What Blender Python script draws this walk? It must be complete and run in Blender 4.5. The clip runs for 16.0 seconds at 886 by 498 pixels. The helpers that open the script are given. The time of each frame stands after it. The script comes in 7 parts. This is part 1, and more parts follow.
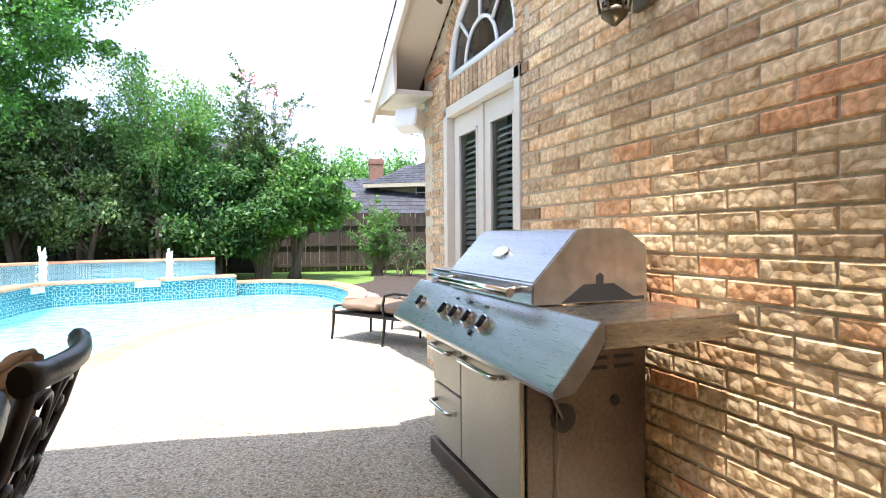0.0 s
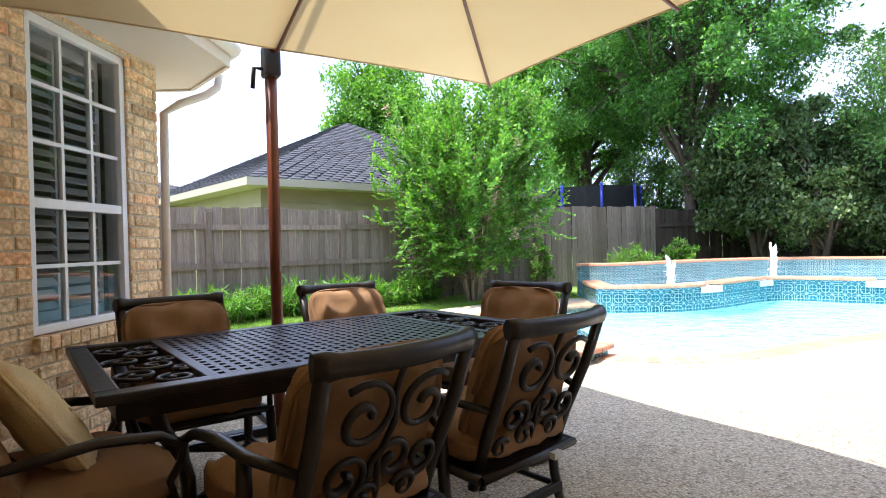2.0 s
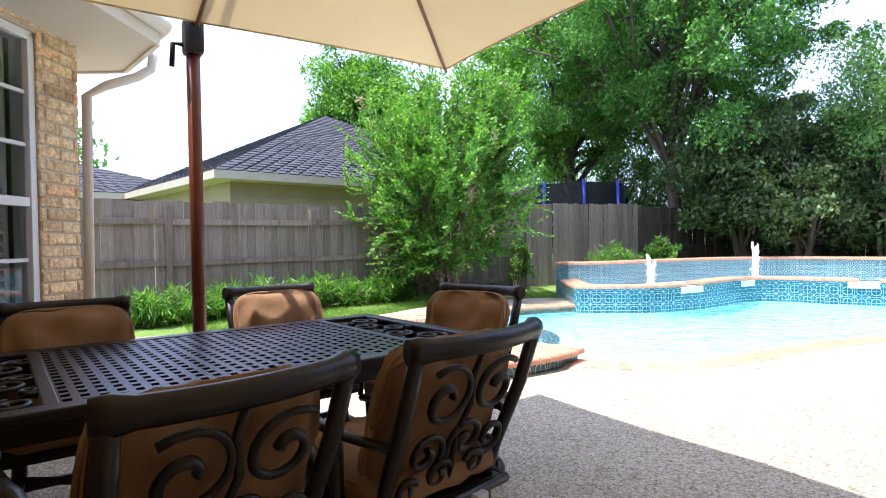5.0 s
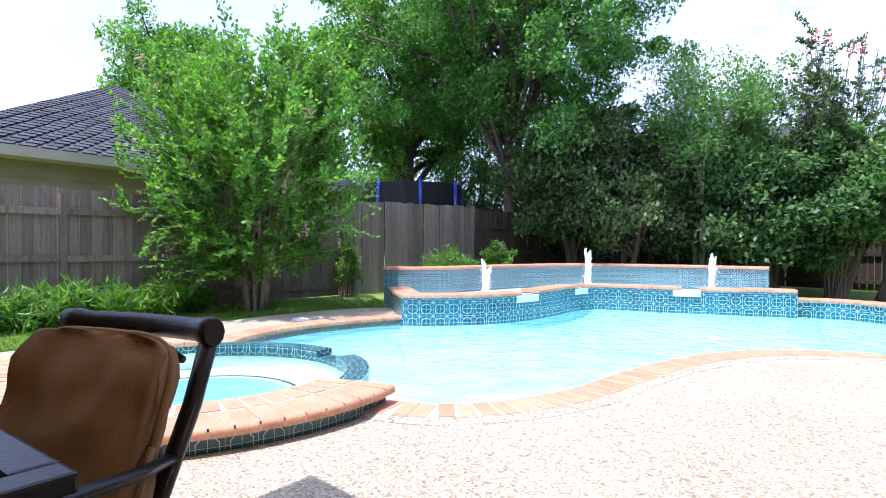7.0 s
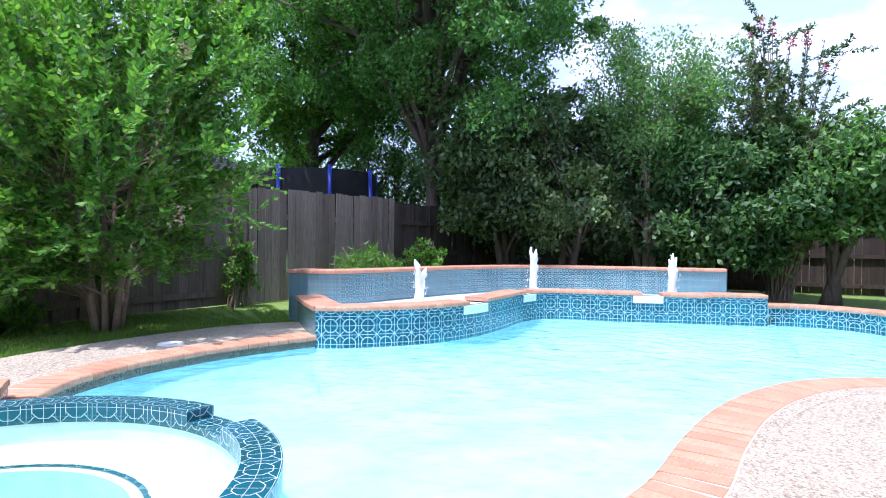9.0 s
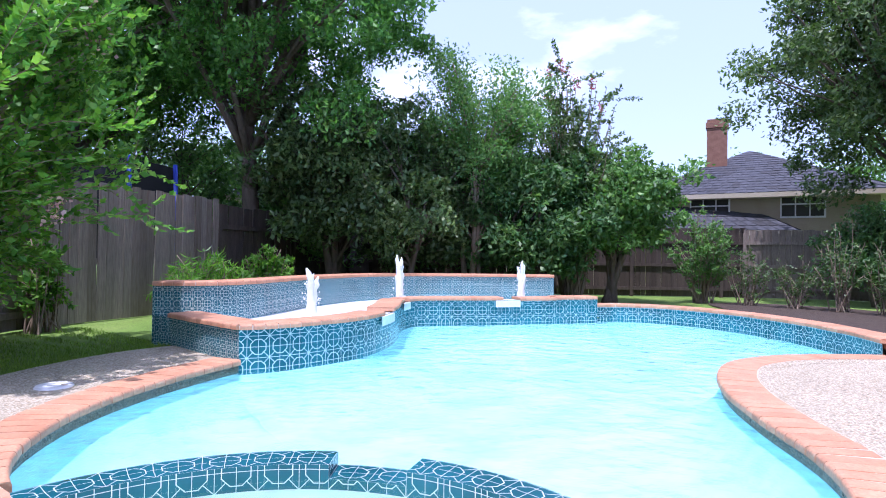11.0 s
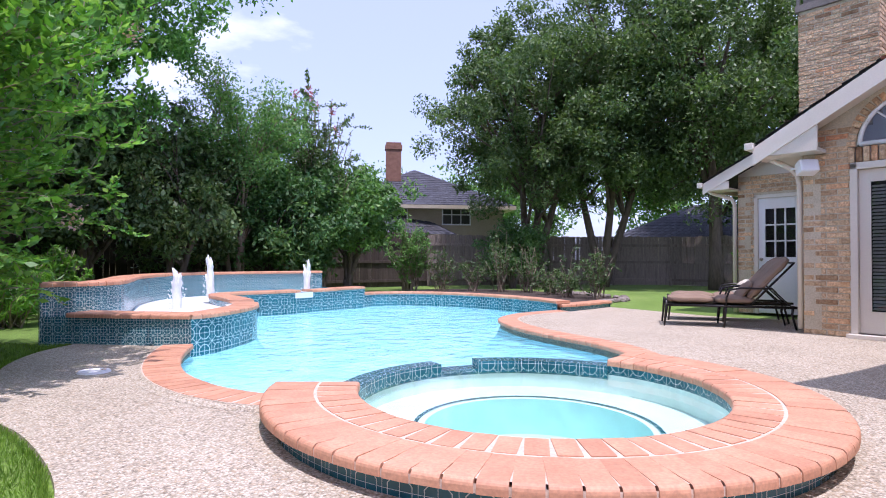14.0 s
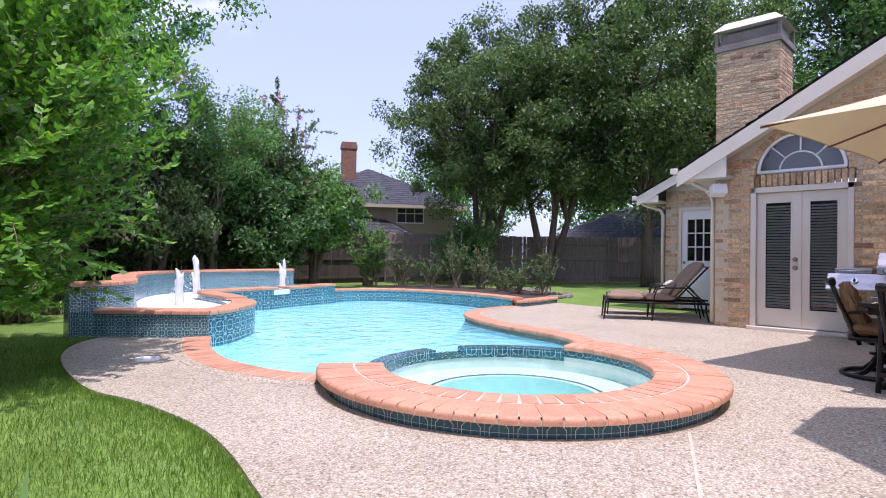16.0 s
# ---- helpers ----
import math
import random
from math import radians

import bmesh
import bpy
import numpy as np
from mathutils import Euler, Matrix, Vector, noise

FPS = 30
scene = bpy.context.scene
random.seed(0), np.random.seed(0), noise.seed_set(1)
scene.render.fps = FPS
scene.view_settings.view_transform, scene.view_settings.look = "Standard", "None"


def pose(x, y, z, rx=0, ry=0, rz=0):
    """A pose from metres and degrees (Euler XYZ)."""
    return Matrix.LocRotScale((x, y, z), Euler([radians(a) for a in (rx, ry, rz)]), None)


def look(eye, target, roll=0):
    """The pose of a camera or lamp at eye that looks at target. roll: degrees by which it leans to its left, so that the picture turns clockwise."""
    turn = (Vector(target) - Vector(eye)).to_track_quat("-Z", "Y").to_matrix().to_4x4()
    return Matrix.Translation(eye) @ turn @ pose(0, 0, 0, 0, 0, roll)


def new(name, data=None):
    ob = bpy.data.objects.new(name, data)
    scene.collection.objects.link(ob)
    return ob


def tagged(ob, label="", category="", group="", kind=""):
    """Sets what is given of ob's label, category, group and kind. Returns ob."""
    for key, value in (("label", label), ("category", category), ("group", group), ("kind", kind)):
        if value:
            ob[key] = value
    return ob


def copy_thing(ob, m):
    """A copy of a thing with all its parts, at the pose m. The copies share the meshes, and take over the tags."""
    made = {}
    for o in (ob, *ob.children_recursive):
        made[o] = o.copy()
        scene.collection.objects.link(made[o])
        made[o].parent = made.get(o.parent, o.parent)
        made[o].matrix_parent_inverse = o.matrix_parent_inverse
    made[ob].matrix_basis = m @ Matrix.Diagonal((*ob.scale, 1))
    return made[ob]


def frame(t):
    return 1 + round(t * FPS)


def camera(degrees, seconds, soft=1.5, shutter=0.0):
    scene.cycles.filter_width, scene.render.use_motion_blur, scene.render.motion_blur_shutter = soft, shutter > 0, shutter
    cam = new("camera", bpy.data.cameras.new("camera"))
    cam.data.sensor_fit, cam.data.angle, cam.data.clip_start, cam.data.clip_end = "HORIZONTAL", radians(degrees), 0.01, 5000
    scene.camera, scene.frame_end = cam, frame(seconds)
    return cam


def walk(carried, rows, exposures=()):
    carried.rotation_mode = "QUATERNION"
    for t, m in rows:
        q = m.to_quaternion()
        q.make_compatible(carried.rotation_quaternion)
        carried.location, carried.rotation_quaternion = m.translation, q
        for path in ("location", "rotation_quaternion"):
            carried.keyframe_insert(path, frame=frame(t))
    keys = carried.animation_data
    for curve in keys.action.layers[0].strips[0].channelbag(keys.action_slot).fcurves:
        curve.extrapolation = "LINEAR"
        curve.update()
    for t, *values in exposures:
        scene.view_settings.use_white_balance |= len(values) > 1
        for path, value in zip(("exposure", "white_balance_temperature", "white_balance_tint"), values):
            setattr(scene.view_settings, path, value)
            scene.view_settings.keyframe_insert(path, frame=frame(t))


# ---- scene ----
cam = camera(75.4, 16.0, soft=1.0)
PATH = [
    (0, (1.47, 0.46, 1.15), (2.144, 2.343, 1.10), -0.5),
    (0.5, (1.807, 0.613, 1.155), (1.759, 2.612, 1.1), -0.9),
    (1, (1.966, 0.744, 1.125), (1.34, 2.643, 1.092), -1.1),
    (1.5, (2.091, 0.683, 1.134), (0.93, 2.311, 1.105), -1.3),
    (2, (2.241, 0.508, 1.132), (0.743, 1.833, 1.114), -1.4),
    (2.5, (2.36, 0.408, 1.15), (0.728, 1.564, 1.14), -1.4),
    (3, (2.422, 0.357, 1.171), (0.756, 1.464, 1.163), -1.3),
    (3.5, (2.479, 0.345, 1.181), (0.808, 1.444, 1.173), -1.3),
    (4, (2.44, 0.409, 1.18), (0.778, 1.521, 1.17), -1.2),
    (4.5, (2.272, 0.631, 1.182), (0.647, 1.798, 1.161), -1.1),
    (5, (2.153, 0.927, 1.138), (0.682, 2.281, 1.107), -1.0),
    (5.2, (2.12, 1.04, 1.135), (0.706, 2.454, 1.105), -0.9),
    (7.5, (1.22, 2.839, 1.058), (0.241, 4.583, 1.041), 0.4),
    (8.2, (0.83, 3.52, 1.03), (-0.032, 5.324, 1.018), 0.4),
    (10.3, (-1.318, 3.90, 0.972), (-1.574, 5.884, 0.99), 0.9),
    (10.5, (-1.54, 3.88, 0.965), (-1.657, 5.876, 0.992), 0.8),
    (11, (-2.048, 3.72, 0.968), (-1.878, 5.713, 0.998), 0.8),
    (11.5, (-2.56, 3.585, 0.966), (-2.147, 5.541, 1.0), 0.8),
    (12, (-3.113, 3.47, 0.968), (-2.503, 5.375, 1.006), 0.7),
    (12.5, (-3.665, 3.294, 0.98), (-2.871, 5.129, 1.017), 0.5),
    (13, (-4.176, 3.012, 0.988), (-3.261, 4.79, 1.026), 0.5),
    (13.5, (-4.72, 2.79, 0.972), (-3.597, 4.445, 1.01), 0.3),
    (14, (-5.323, 2.588, 0.942), (-4.037, 4.119, 0.978), 0.2),
    (14.5, (-5.818, 2.438, 0.969), (-4.414, 3.861, 1.006), 0.5),
    (15, (-6.149, 2.259, 0.994), (-4.709, 3.646, 1.029), 0.4),
    (15.5, (-6.362, 2.113, 1.009), (-4.923, 3.501, 1.037), 0.4),
    (16, (-6.509, 2.015, 1.084), (-5.076, 3.41, 1.1), 0.7),
]
EXPOSURES = [(0, 1.48, 6200, 14), (1.5, 1.40, 6200, 15), (3.5, 1.50, 6200, 20), (5.0, 1.24, 6000, 20), (8.0, 0.76, 5700, 24), (10.3, 0.60, 5500, 30), (12.5, 0.44, 5650, 33), (16, 0.28, 6000, 33)]
walk(cam, [(t, look(eye, target, roll)) for t, eye, target, roll in PATH], EXPOSURES)

# ---- light: high hazy summer sun from the south-west ----
SUN = Vector((-0.11, -0.28, 1.0)).normalized()
world = bpy.data.worlds.new("sky")
scene.world = world
world.use_nodes = True
wn = world.node_tree
sky = wn.nodes.new("ShaderNodeTexSky")
sky.sky_type = "NISHITA"
sky.sun_disc = False
sky.sun_elevation = math.asin(SUN.z)
sky.sun_rotation = math.atan2(SUN.x, SUN.y)
sky.air_density, sky.dust_density, sky.ozone_density = 1.0, 1.6, 1.0
wtc = wn.nodes.new("ShaderNodeTexCoord")
wmap = wn.nodes.new("ShaderNodeMapping")
wmap.inputs["Scale"].default_value = (1.0, 1.0, 2.6)
wnoise = wn.nodes.new("ShaderNodeTexNoise")
wnoise.inputs["Scale"].default_value = 2.3
wnoise.inputs["Detail"].default_value = 7
wnoise.inputs["Roughness"].default_value = 0.55
wramp = wn.nodes.new("ShaderNodeValToRGB")
wramp.color_ramp.elements[0].position, wramp.color_ramp.elements[1].position = 0.55, 0.78
wmix = wn.nodes.new("ShaderNodeMix")
wmix.data_type = "RGBA"
wmix.inputs["B"].default_value = (9.5, 10.0, 10.6, 1)
wn.links.new(wtc.outputs["Generated"], wmap.inputs["Vector"])
wn.links.new(wmap.outputs["Vector"], wnoise.inputs["Vector"])
wn.links.new(wnoise.outputs["Fac"], wramp.inputs["Fac"])
wn.links.new(wramp.outputs["Color"], wmix.inputs["Factor"])
haze = wn.nodes.new("ShaderNodeMix")
haze.data_type = "RGBA"
haze.inputs["Factor"].default_value = 0.5
haze.inputs["B"].default_value = (5.2, 6.1, 8.6, 1)
wn.links.new(sky.outputs["Color"], haze.inputs["A"])
wn.links.new(haze.outputs["Result"], wmix.inputs["A"])
wn.links.new(wmix.outputs["Result"], wn.nodes["Background"].inputs["Color"])
wn.nodes["Background"].inputs["Strength"].default_value = 0.15
lamp = bpy.data.lights.new("sun", "SUN")
lamp.energy, lamp.angle, lamp.color = 3.8, radians(0.6), (1.0, 0.955, 0.88)
sun = new("sun", lamp)
sun.matrix_world = look(SUN * 40, (0, 0, 0))


# ---- materials ----
def ramp(nt, fac, stops):
    node = nt.nodes.new("ShaderNodeValToRGB")
    el = node.color_ramp.elements
    while len(el) < len(stops):
        el.new(0.5)
    for e, (p, c) in zip(el, stops):
        e.position, e.color = p, (*c, 1)
    nt.links.new(fac, node.inputs["Fac"])
    return node.outputs["Color"]


def shade(c, k):
    return tuple(min(1.0, max(0.0, v * k)) for v in c)


def material(name, colors, scale=6.0, rough=0.7, metal=0.0, bump=0.15, fine=60.0, stretch=(1, 1, 1), vary=0.0, wear=0.25, coat=0.0, sub=0.0, island=False):
    """Colours mixed by a coarse noise, darkened a little by a fine one, with fine relief; vary: from piece to piece."""
    m = bpy.data.materials.new(name)
    m.use_nodes = True
    nt = m.node_tree
    b = nt.nodes["Principled BSDF"]
    co = nt.nodes.new("ShaderNodeTexCoord")
    mp = nt.nodes.new("ShaderNodeMapping")
    mp.inputs["Scale"].default_value = stretch
    nt.links.new(co.outputs["Object"], mp.inputs["Vector"])
    big = nt.nodes.new("ShaderNodeTexNoise")
    big.inputs["Scale"].default_value, big.inputs["Detail"].default_value = scale, 5
    small = nt.nodes.new("ShaderNodeTexNoise")
    small.inputs["Scale"].default_value, small.inputs["Detail"].default_value = fine, 4
    vec = mp.outputs["Vector"]
    if vary:
        rnd = nt.nodes.new("ShaderNodeNewGeometry").outputs["Random Per Island"] if island else nt.nodes.new("ShaderNodeObjectInfo").outputs["Random"]
        off = nt.nodes.new("ShaderNodeVectorMath")
        off.operation = "MULTIPLY_ADD"
        comb = nt.nodes.new("ShaderNodeCombineXYZ")
        for k in range(3):
            nt.links.new(rnd, comb.inputs[k])
        nt.links.new(comb.outputs[0], off.inputs[0])
        off.inputs[1].default_value = (37.0, 19.0, 53.0)
        nt.links.new(vec, off.inputs[2])
        vec = off.outputs[0]
    nt.links.new(vec, big.inputs["Vector"])
    nt.links.new(vec, small.inputs["Vector"])
    n = len(colors)
    col = ramp(nt, big.outputs["Fac"], [(0.3 + 0.4 * i / max(1, n - 1), c) for i, c in enumerate(colors)])
    mul = nt.nodes.new("ShaderNodeMix")
    mul.data_type, mul.blend_type = "RGBA", "MULTIPLY"
    mul.inputs["Factor"].default_value = 1.0
    nt.links.new(col, mul.inputs["A"])
    nt.links.new(ramp(nt, small.outputs["Fac"], [(0.3, (1 - wear,) * 3), (0.65, (1, 1, 1))]), mul.inputs["B"])
    out = mul.outputs["Result"]
    if vary:
        mul2 = nt.nodes.new("ShaderNodeMix")
        mul2.data_type, mul2.blend_type = "RGBA", "MULTIPLY"
        mul2.inputs["Factor"].default_value = 1.0
        nt.links.new(out, mul2.inputs["A"])
        nt.links.new(ramp(nt, rnd, [(0.0, (1 - vary, 1 - vary * 1.15, 1 - vary * 1.3)), (0.55, (1, 1, 1)), (1.0, (1 + vary * 0.35, 1 + vary * 0.25, 1 + vary * 0.2))]), mul2.inputs["B"])
        out = mul2.outputs["Result"]
    nt.links.new(out, b.inputs["Base Color"])
    rr = nt.nodes.new("ShaderNodeMapRange")
    rr.inputs["To Min"].default_value, rr.inputs["To Max"].default_value = max(0.02, rough - 0.1), min(1.0, rough + 0.1)
    nt.links.new(small.outputs["Fac"], rr.inputs["Value"])
    nt.links.new(rr.outputs["Result"], b.inputs["Roughness"])
    b.inputs["Metallic"].default_value = metal
    b.inputs["Coat Weight"].default_value = coat
    if bump:
        bp = nt.nodes.new("ShaderNodeBump")
        bp.inputs["Strength"].default_value, bp.inputs["Distance"].default_value = bump, 0.01
        nt.links.new(small.outputs["Fac"], bp.inputs["Height"])
        nt.links.new(bp.outputs["Normal"], b.inputs["Normal"])
    return m


def aggregate(name):
    """Exposed pebble concrete."""
    m = material(name, [(0.565, 0.53, 0.445), (0.66, 0.625, 0.535)], scale=1.2, rough=0.85, bump=0.0, wear=0.12)
    nt = m.node_tree
    b = nt.nodes["Principled BSDF"]
    co = nt.nodes.new("ShaderNodeTexCoord")
    vo = nt.nodes.new("ShaderNodeTexVoronoi")
    vo.inputs["Scale"].default_value = 78
    vo.inputs["Randomness"].default_value = 1.0
    nt.links.new(co.outputs["Object"], vo.inputs["Vector"])
    sep = nt.nodes.new("ShaderNodeSeparateColor")
    nt.links.new(vo.outputs["Color"], sep.inputs[0])
    tint = ramp(nt, sep.outputs[0], [(0.0, (0.42, 0.38, 0.33)), (0.12, (0.68, 0.62, 0.54)), (0.5, (1.0, 0.96, 0.9)), (0.75, (1.12, 1.06, 1.0)), (0.95, (0.84, 0.71, 0.57))])
    gap = ramp(nt, vo.outputs["Distance"], [(0.25, (1.05, 1.05, 1.04)), (0.62, (0.70, 0.68, 0.62))])
    src = b.inputs["Base Color"].links[0].from_socket
    for col in (tint, gap):
        mul = nt.nodes.new("ShaderNodeMix")
        mul.data_type, mul.blend_type = "RGBA", "MULTIPLY"
        mul.inputs["Factor"].default_value = 1.0
        nt.links.new(src, mul.inputs["A"])
        nt.links.new(col, mul.inputs["B"])
        src = mul.outputs["Result"]
    nt.links.new(src, b.inputs["Base Color"])
    bp = nt.nodes.new("ShaderNodeBump")
    bp.invert = True
    bp.inputs["Strength"].default_value, bp.inputs["Distance"].default_value = 0.55, 0.012
    nt.links.new(vo.outputs["Distance"], bp.inputs["Height"])
    nt.links.new(bp.outputs["Normal"], b.inputs["Normal"])
    return m


def lawn_material(name, a, b2, c):
    m = material(name, [a, b2, c], scale=0.9, rough=0.85, bump=0.6, fine=45, wear=0.55)
    return m


def leaf_material(name, a, b2, c, through_light=0.35):
    m = bpy.data.materials.new(name)
    m.use_nodes = True
    nt = m.node_tree
    b = nt.nodes["Principled BSDF"]
    rnd = nt.nodes.new("ShaderNodeNewGeometry").outputs["Random Per Island"]
    col = ramp(nt, rnd, [(0.0, a), (0.55, b2), (1.0, c)])
    co = nt.nodes.new("ShaderNodeTexCoord")
    ns = nt.nodes.new("ShaderNodeTexNoise")
    ns.inputs["Scale"].default_value = 1.4
    nt.links.new(co.outputs["Object"], ns.inputs["Vector"])
    mul = nt.nodes.new("ShaderNodeMix")
    mul.data_type, mul.blend_type = "RGBA", "MULTIPLY"
    mul.inputs["Factor"].default_value = 1.0
    nt.links.new(col, mul.inputs["A"])
    nt.links.new(ramp(nt, ns.outputs["Fac"], [(0.3, (0.7, 0.75, 0.75)), (0.7, (1.15, 1.1, 1.0))]), mul.inputs["B"])
    nt.links.new(mul.outputs["Result"], b.inputs["Base Color"])
    b.inputs["Roughness"].default_value = 0.5
    tr = nt.nodes.new("ShaderNodeBsdfTranslucent")
    gain = nt.nodes.new("ShaderNodeMix")
    gain.data_type, gain.blend_type = "RGBA", "MULTIPLY"
    gain.inputs["Factor"].default_value = 1.0
    nt.links.new(mul.outputs["Result"], gain.inputs["A"])
    gain.inputs["B"].default_value = (1.7, 2.0, 0.9, 1)
    nt.links.new(gain.outputs["Result"], tr.inputs["Color"])
    mx = nt.nodes.new("ShaderNodeMixShader")
    mx.inputs["Fac"].default_value = through_light
    nt.links.new(b.outputs[0], mx.inputs[1])
    nt.links.new(tr.outputs[0], mx.inputs[2])
    nt.links.new(mx.outputs[0], nt.nodes["Material Output"].inputs["Surface"])
    return m


def tile_material(name, blue, white, size, line=0.02):
    """Glazed tiles, square by square, with a pale octagon lattice; laid by UV in metres."""
    m = bpy.data.materials.new(name)
    m.use_nodes = True
    nt = m.node_tree
    b = nt.nodes["Principled BSDF"]
    uv = nt.nodes.new("ShaderNodeUVMap")
    sc = nt.nodes.new("ShaderNodeVectorMath")
    sc.operation = "SCALE"
    sc.inputs["Scale"].default_value = 1.0 / size
    nt.links.new(uv.outputs[0], sc.inputs[0])
    fr = nt.nodes.new("ShaderNodeVectorMath")
    fr.operation = "FRACTION"
    nt.links.new(sc.outputs[0], fr.inputs[0])
    ce = nt.nodes.new("ShaderNodeVectorMath")
    ce.operation = "SUBTRACT"
    ce.inputs[1].default_value = (0.5, 0.5, 0)
    nt.links.new(fr.outputs[0], ce.inputs[0])
    ab = nt.nodes.new("ShaderNodeVectorMath")
    ab.operation = "ABSOLUTE"
    nt.links.new(ce.outputs[0], ab.inputs[0])
    xyz = nt.nodes.new("ShaderNodeSeparateXYZ")
    nt.links.new(ab.outputs[0], xyz.inputs[0])

    def op(kind, a, c=None):
        n = nt.nodes.new("ShaderNodeMath")
        n.operation = kind
        for k, v in enumerate((a, c)):
            if v is None:
                continue
            if isinstance(v, (int, float)):
                n.inputs[k].default_value = v
            else:
                nt.links.new(v, n.inputs[k])
        return n.outputs[0]

    ax, ay = xyz.outputs[0], xyz.outputs[1]
    most, least = op("MAXIMUM", ax, ay), op("MINIMUM", ax, ay)
    edge = op("GREATER_THAN", most, 0.5 - line * 0.6)
    octagon = op("MAXIMUM", most, op("MULTIPLY", op("ADD", ax, ay), 0.7071))
    ring = op("LESS_THAN", op("ABSOLUTE", op("SUBTRACT", octagon, 0.34)), line)
    diag = op("LESS_THAN", op("ABSOLUTE", op("SUBTRACT", ax, ay)), line * 1.2)
    diag = op("MULTIPLY", diag, op("GREATER_THAN", octagon, 0.34))
    cross = op("LESS_THAN", least, line * 0.6)
    fig = op("MAXIMUM", op("MAXIMUM", edge, diag), op("MAXIMUM", ring, cross))
    co = nt.nodes.new("ShaderNodeTexCoord")
    ns = nt.nodes.new("ShaderNodeTexNoise")
    ns.inputs["Scale"].default_value = 3.0
    nt.links.new(co.outputs["Object"], ns.inputs["Vector"])
    ground_c = ramp(nt, ns.outputs["Fac"], [(0.3, shade(blue, 0.75)), (0.7, shade(blue, 1.3))])
    mix = nt.nodes.new("ShaderNodeMix")
    mix.data_type = "RGBA"
    nt.links.new(fig, mix.inputs["Factor"])
    nt.links.new(ground_c, mix.inputs["A"])
    mix.inputs["B"].default_value = (*white, 1)
    nt.links.new(mix.outputs["Result"], b.inputs["Base Color"])
    b.inputs["Roughness"].default_value = 0.22
    bp = nt.nodes.new("ShaderNodeBump")
    bp.invert = True
    bp.inputs["Strength"].default_value, bp.inputs["Distance"].default_value = 0.5, 0.004
    nt.links.new(edge, bp.inputs["Height"])
    nt.links.new(bp.outputs["Normal"], b.inputs["Normal"])
    return m


def water_material(name, tint, ripple=4.6, lift=0.55):
    """Clear rippled water: refracting for the eye, clear to the sun's light."""
    m = bpy.data.materials.new(name)
    m.use_nodes = True
    nt = m.node_tree
    nt.nodes.remove(nt.nodes["Principled BSDF"])
    co = nt.nodes.new("ShaderNodeTexCoord")
    ns = nt.nodes.new("ShaderNodeTexNoise")
    ns.inputs["Scale"].default_value, ns.inputs["Detail"].default_value = ripple, 4
    nt.links.new(co.outputs["Object"], ns.inputs["Vector"])
    bp = nt.nodes.new("ShaderNodeBump")
    bp.inputs["Strength"].default_value, bp.inputs["Distance"].default_value = lift, 0.06
    nt.links.new(ns.outputs["Fac"], bp.inputs["Height"])
    clear = nt.nodes.new("ShaderNodeBsdfTransparent")
    clear.inputs["Color"].default_value = (*tint, 1)
    gl = nt.nodes.new("ShaderNodeBsdfGlossy")
    gl.inputs["Roughness"].default_value = 0.06
    nt.links.new(bp.outputs["Normal"], gl.inputs["Normal"])
    fr = nt.nodes.new("ShaderNodeFresnel")
    fr.inputs["IOR"].default_value = 1.33
    nt.links.new(bp.outputs["Normal"], fr.inputs["Normal"])
    mx = nt.nodes.new("ShaderNodeMixShader")
    nt.links.new(fr.outputs[0], mx.inputs["Fac"])
    nt.links.new(clear.outputs[0], mx.inputs[1])
    nt.links.new(gl.outputs[0], mx.inputs[2])
    nt.links.new(mx.outputs[0], nt.nodes["Material Output"].inputs["Surface"])
    return m


def plaster_material(name, a, b2):
    """Pool plaster with the bright net that ripples throw on it as its own mottling."""
    return material(name, [a, b2], scale=1.6, rough=0.7, bump=0.1, fine=9, wear=0.12)


M_DECK = aggregate("exposed_aggregate")
M_LAWN = lawn_material("lawn", (0.13, 0.22, 0.03), (0.18, 0.31, 0.045), (0.25, 0.36, 0.075))
M_SOIL = material("mulch", [(0.05, 0.035, 0.025), (0.10, 0.07, 0.05)], scale=8, rough=0.95, bump=0.8, fine=60, wear=0.5)
M_BRICK = material("house_brick", [(0.68, 0.44, 0.23), (0.84, 0.65, 0.42), (0.74, 0.53, 0.31)], scale=9, rough=0.8, bump=0.5, fine=38, wear=0.25, vary=0.24)
M_BRICKW = material("house_brick_far", [(0.54, 0.35, 0.20), (0.68, 0.51, 0.34), (0.60, 0.42, 0.26)], scale=9, rough=0.85, bump=0.5, fine=38, wear=0.35, vary=0.35, island=True)
M_MORTAR = material("mortar", [(0.52, 0.44, 0.31), (0.62, 0.54, 0.40)], scale=5, rough=0.95, bump=0.4)
M_COPING = material("terracotta_coping", [(0.60, 0.285, 0.165), (0.70, 0.375, 0.225)], scale=5, rough=0.65, bump=0.15, vary=0.14)
M_GROUT = material("coping_grout", [(0.66, 0.50, 0.37), (0.74, 0.58, 0.46)], scale=9, rough=0.9, bump=0.3)
M_TILE = tile_material("glazed_pool_tile", (0.008, 0.130, 0.165), (0.45, 0.64, 0.66), 0.20)
M_TILEB = tile_material("fine_blue_wall_tile", (0.010, 0.115, 0.155), (0.46, 0.64, 0.62), 0.105, 0.030)
M_TILES = tile_material("glazed_spa_tile", (0.010, 0.100, 0.130), (0.52, 0.62, 0.60), 0.17, 0.012)
M_PLASTER = plaster_material("pool_plaster", (0.45, 0.82, 0.90), (0.61, 0.90, 0.94))
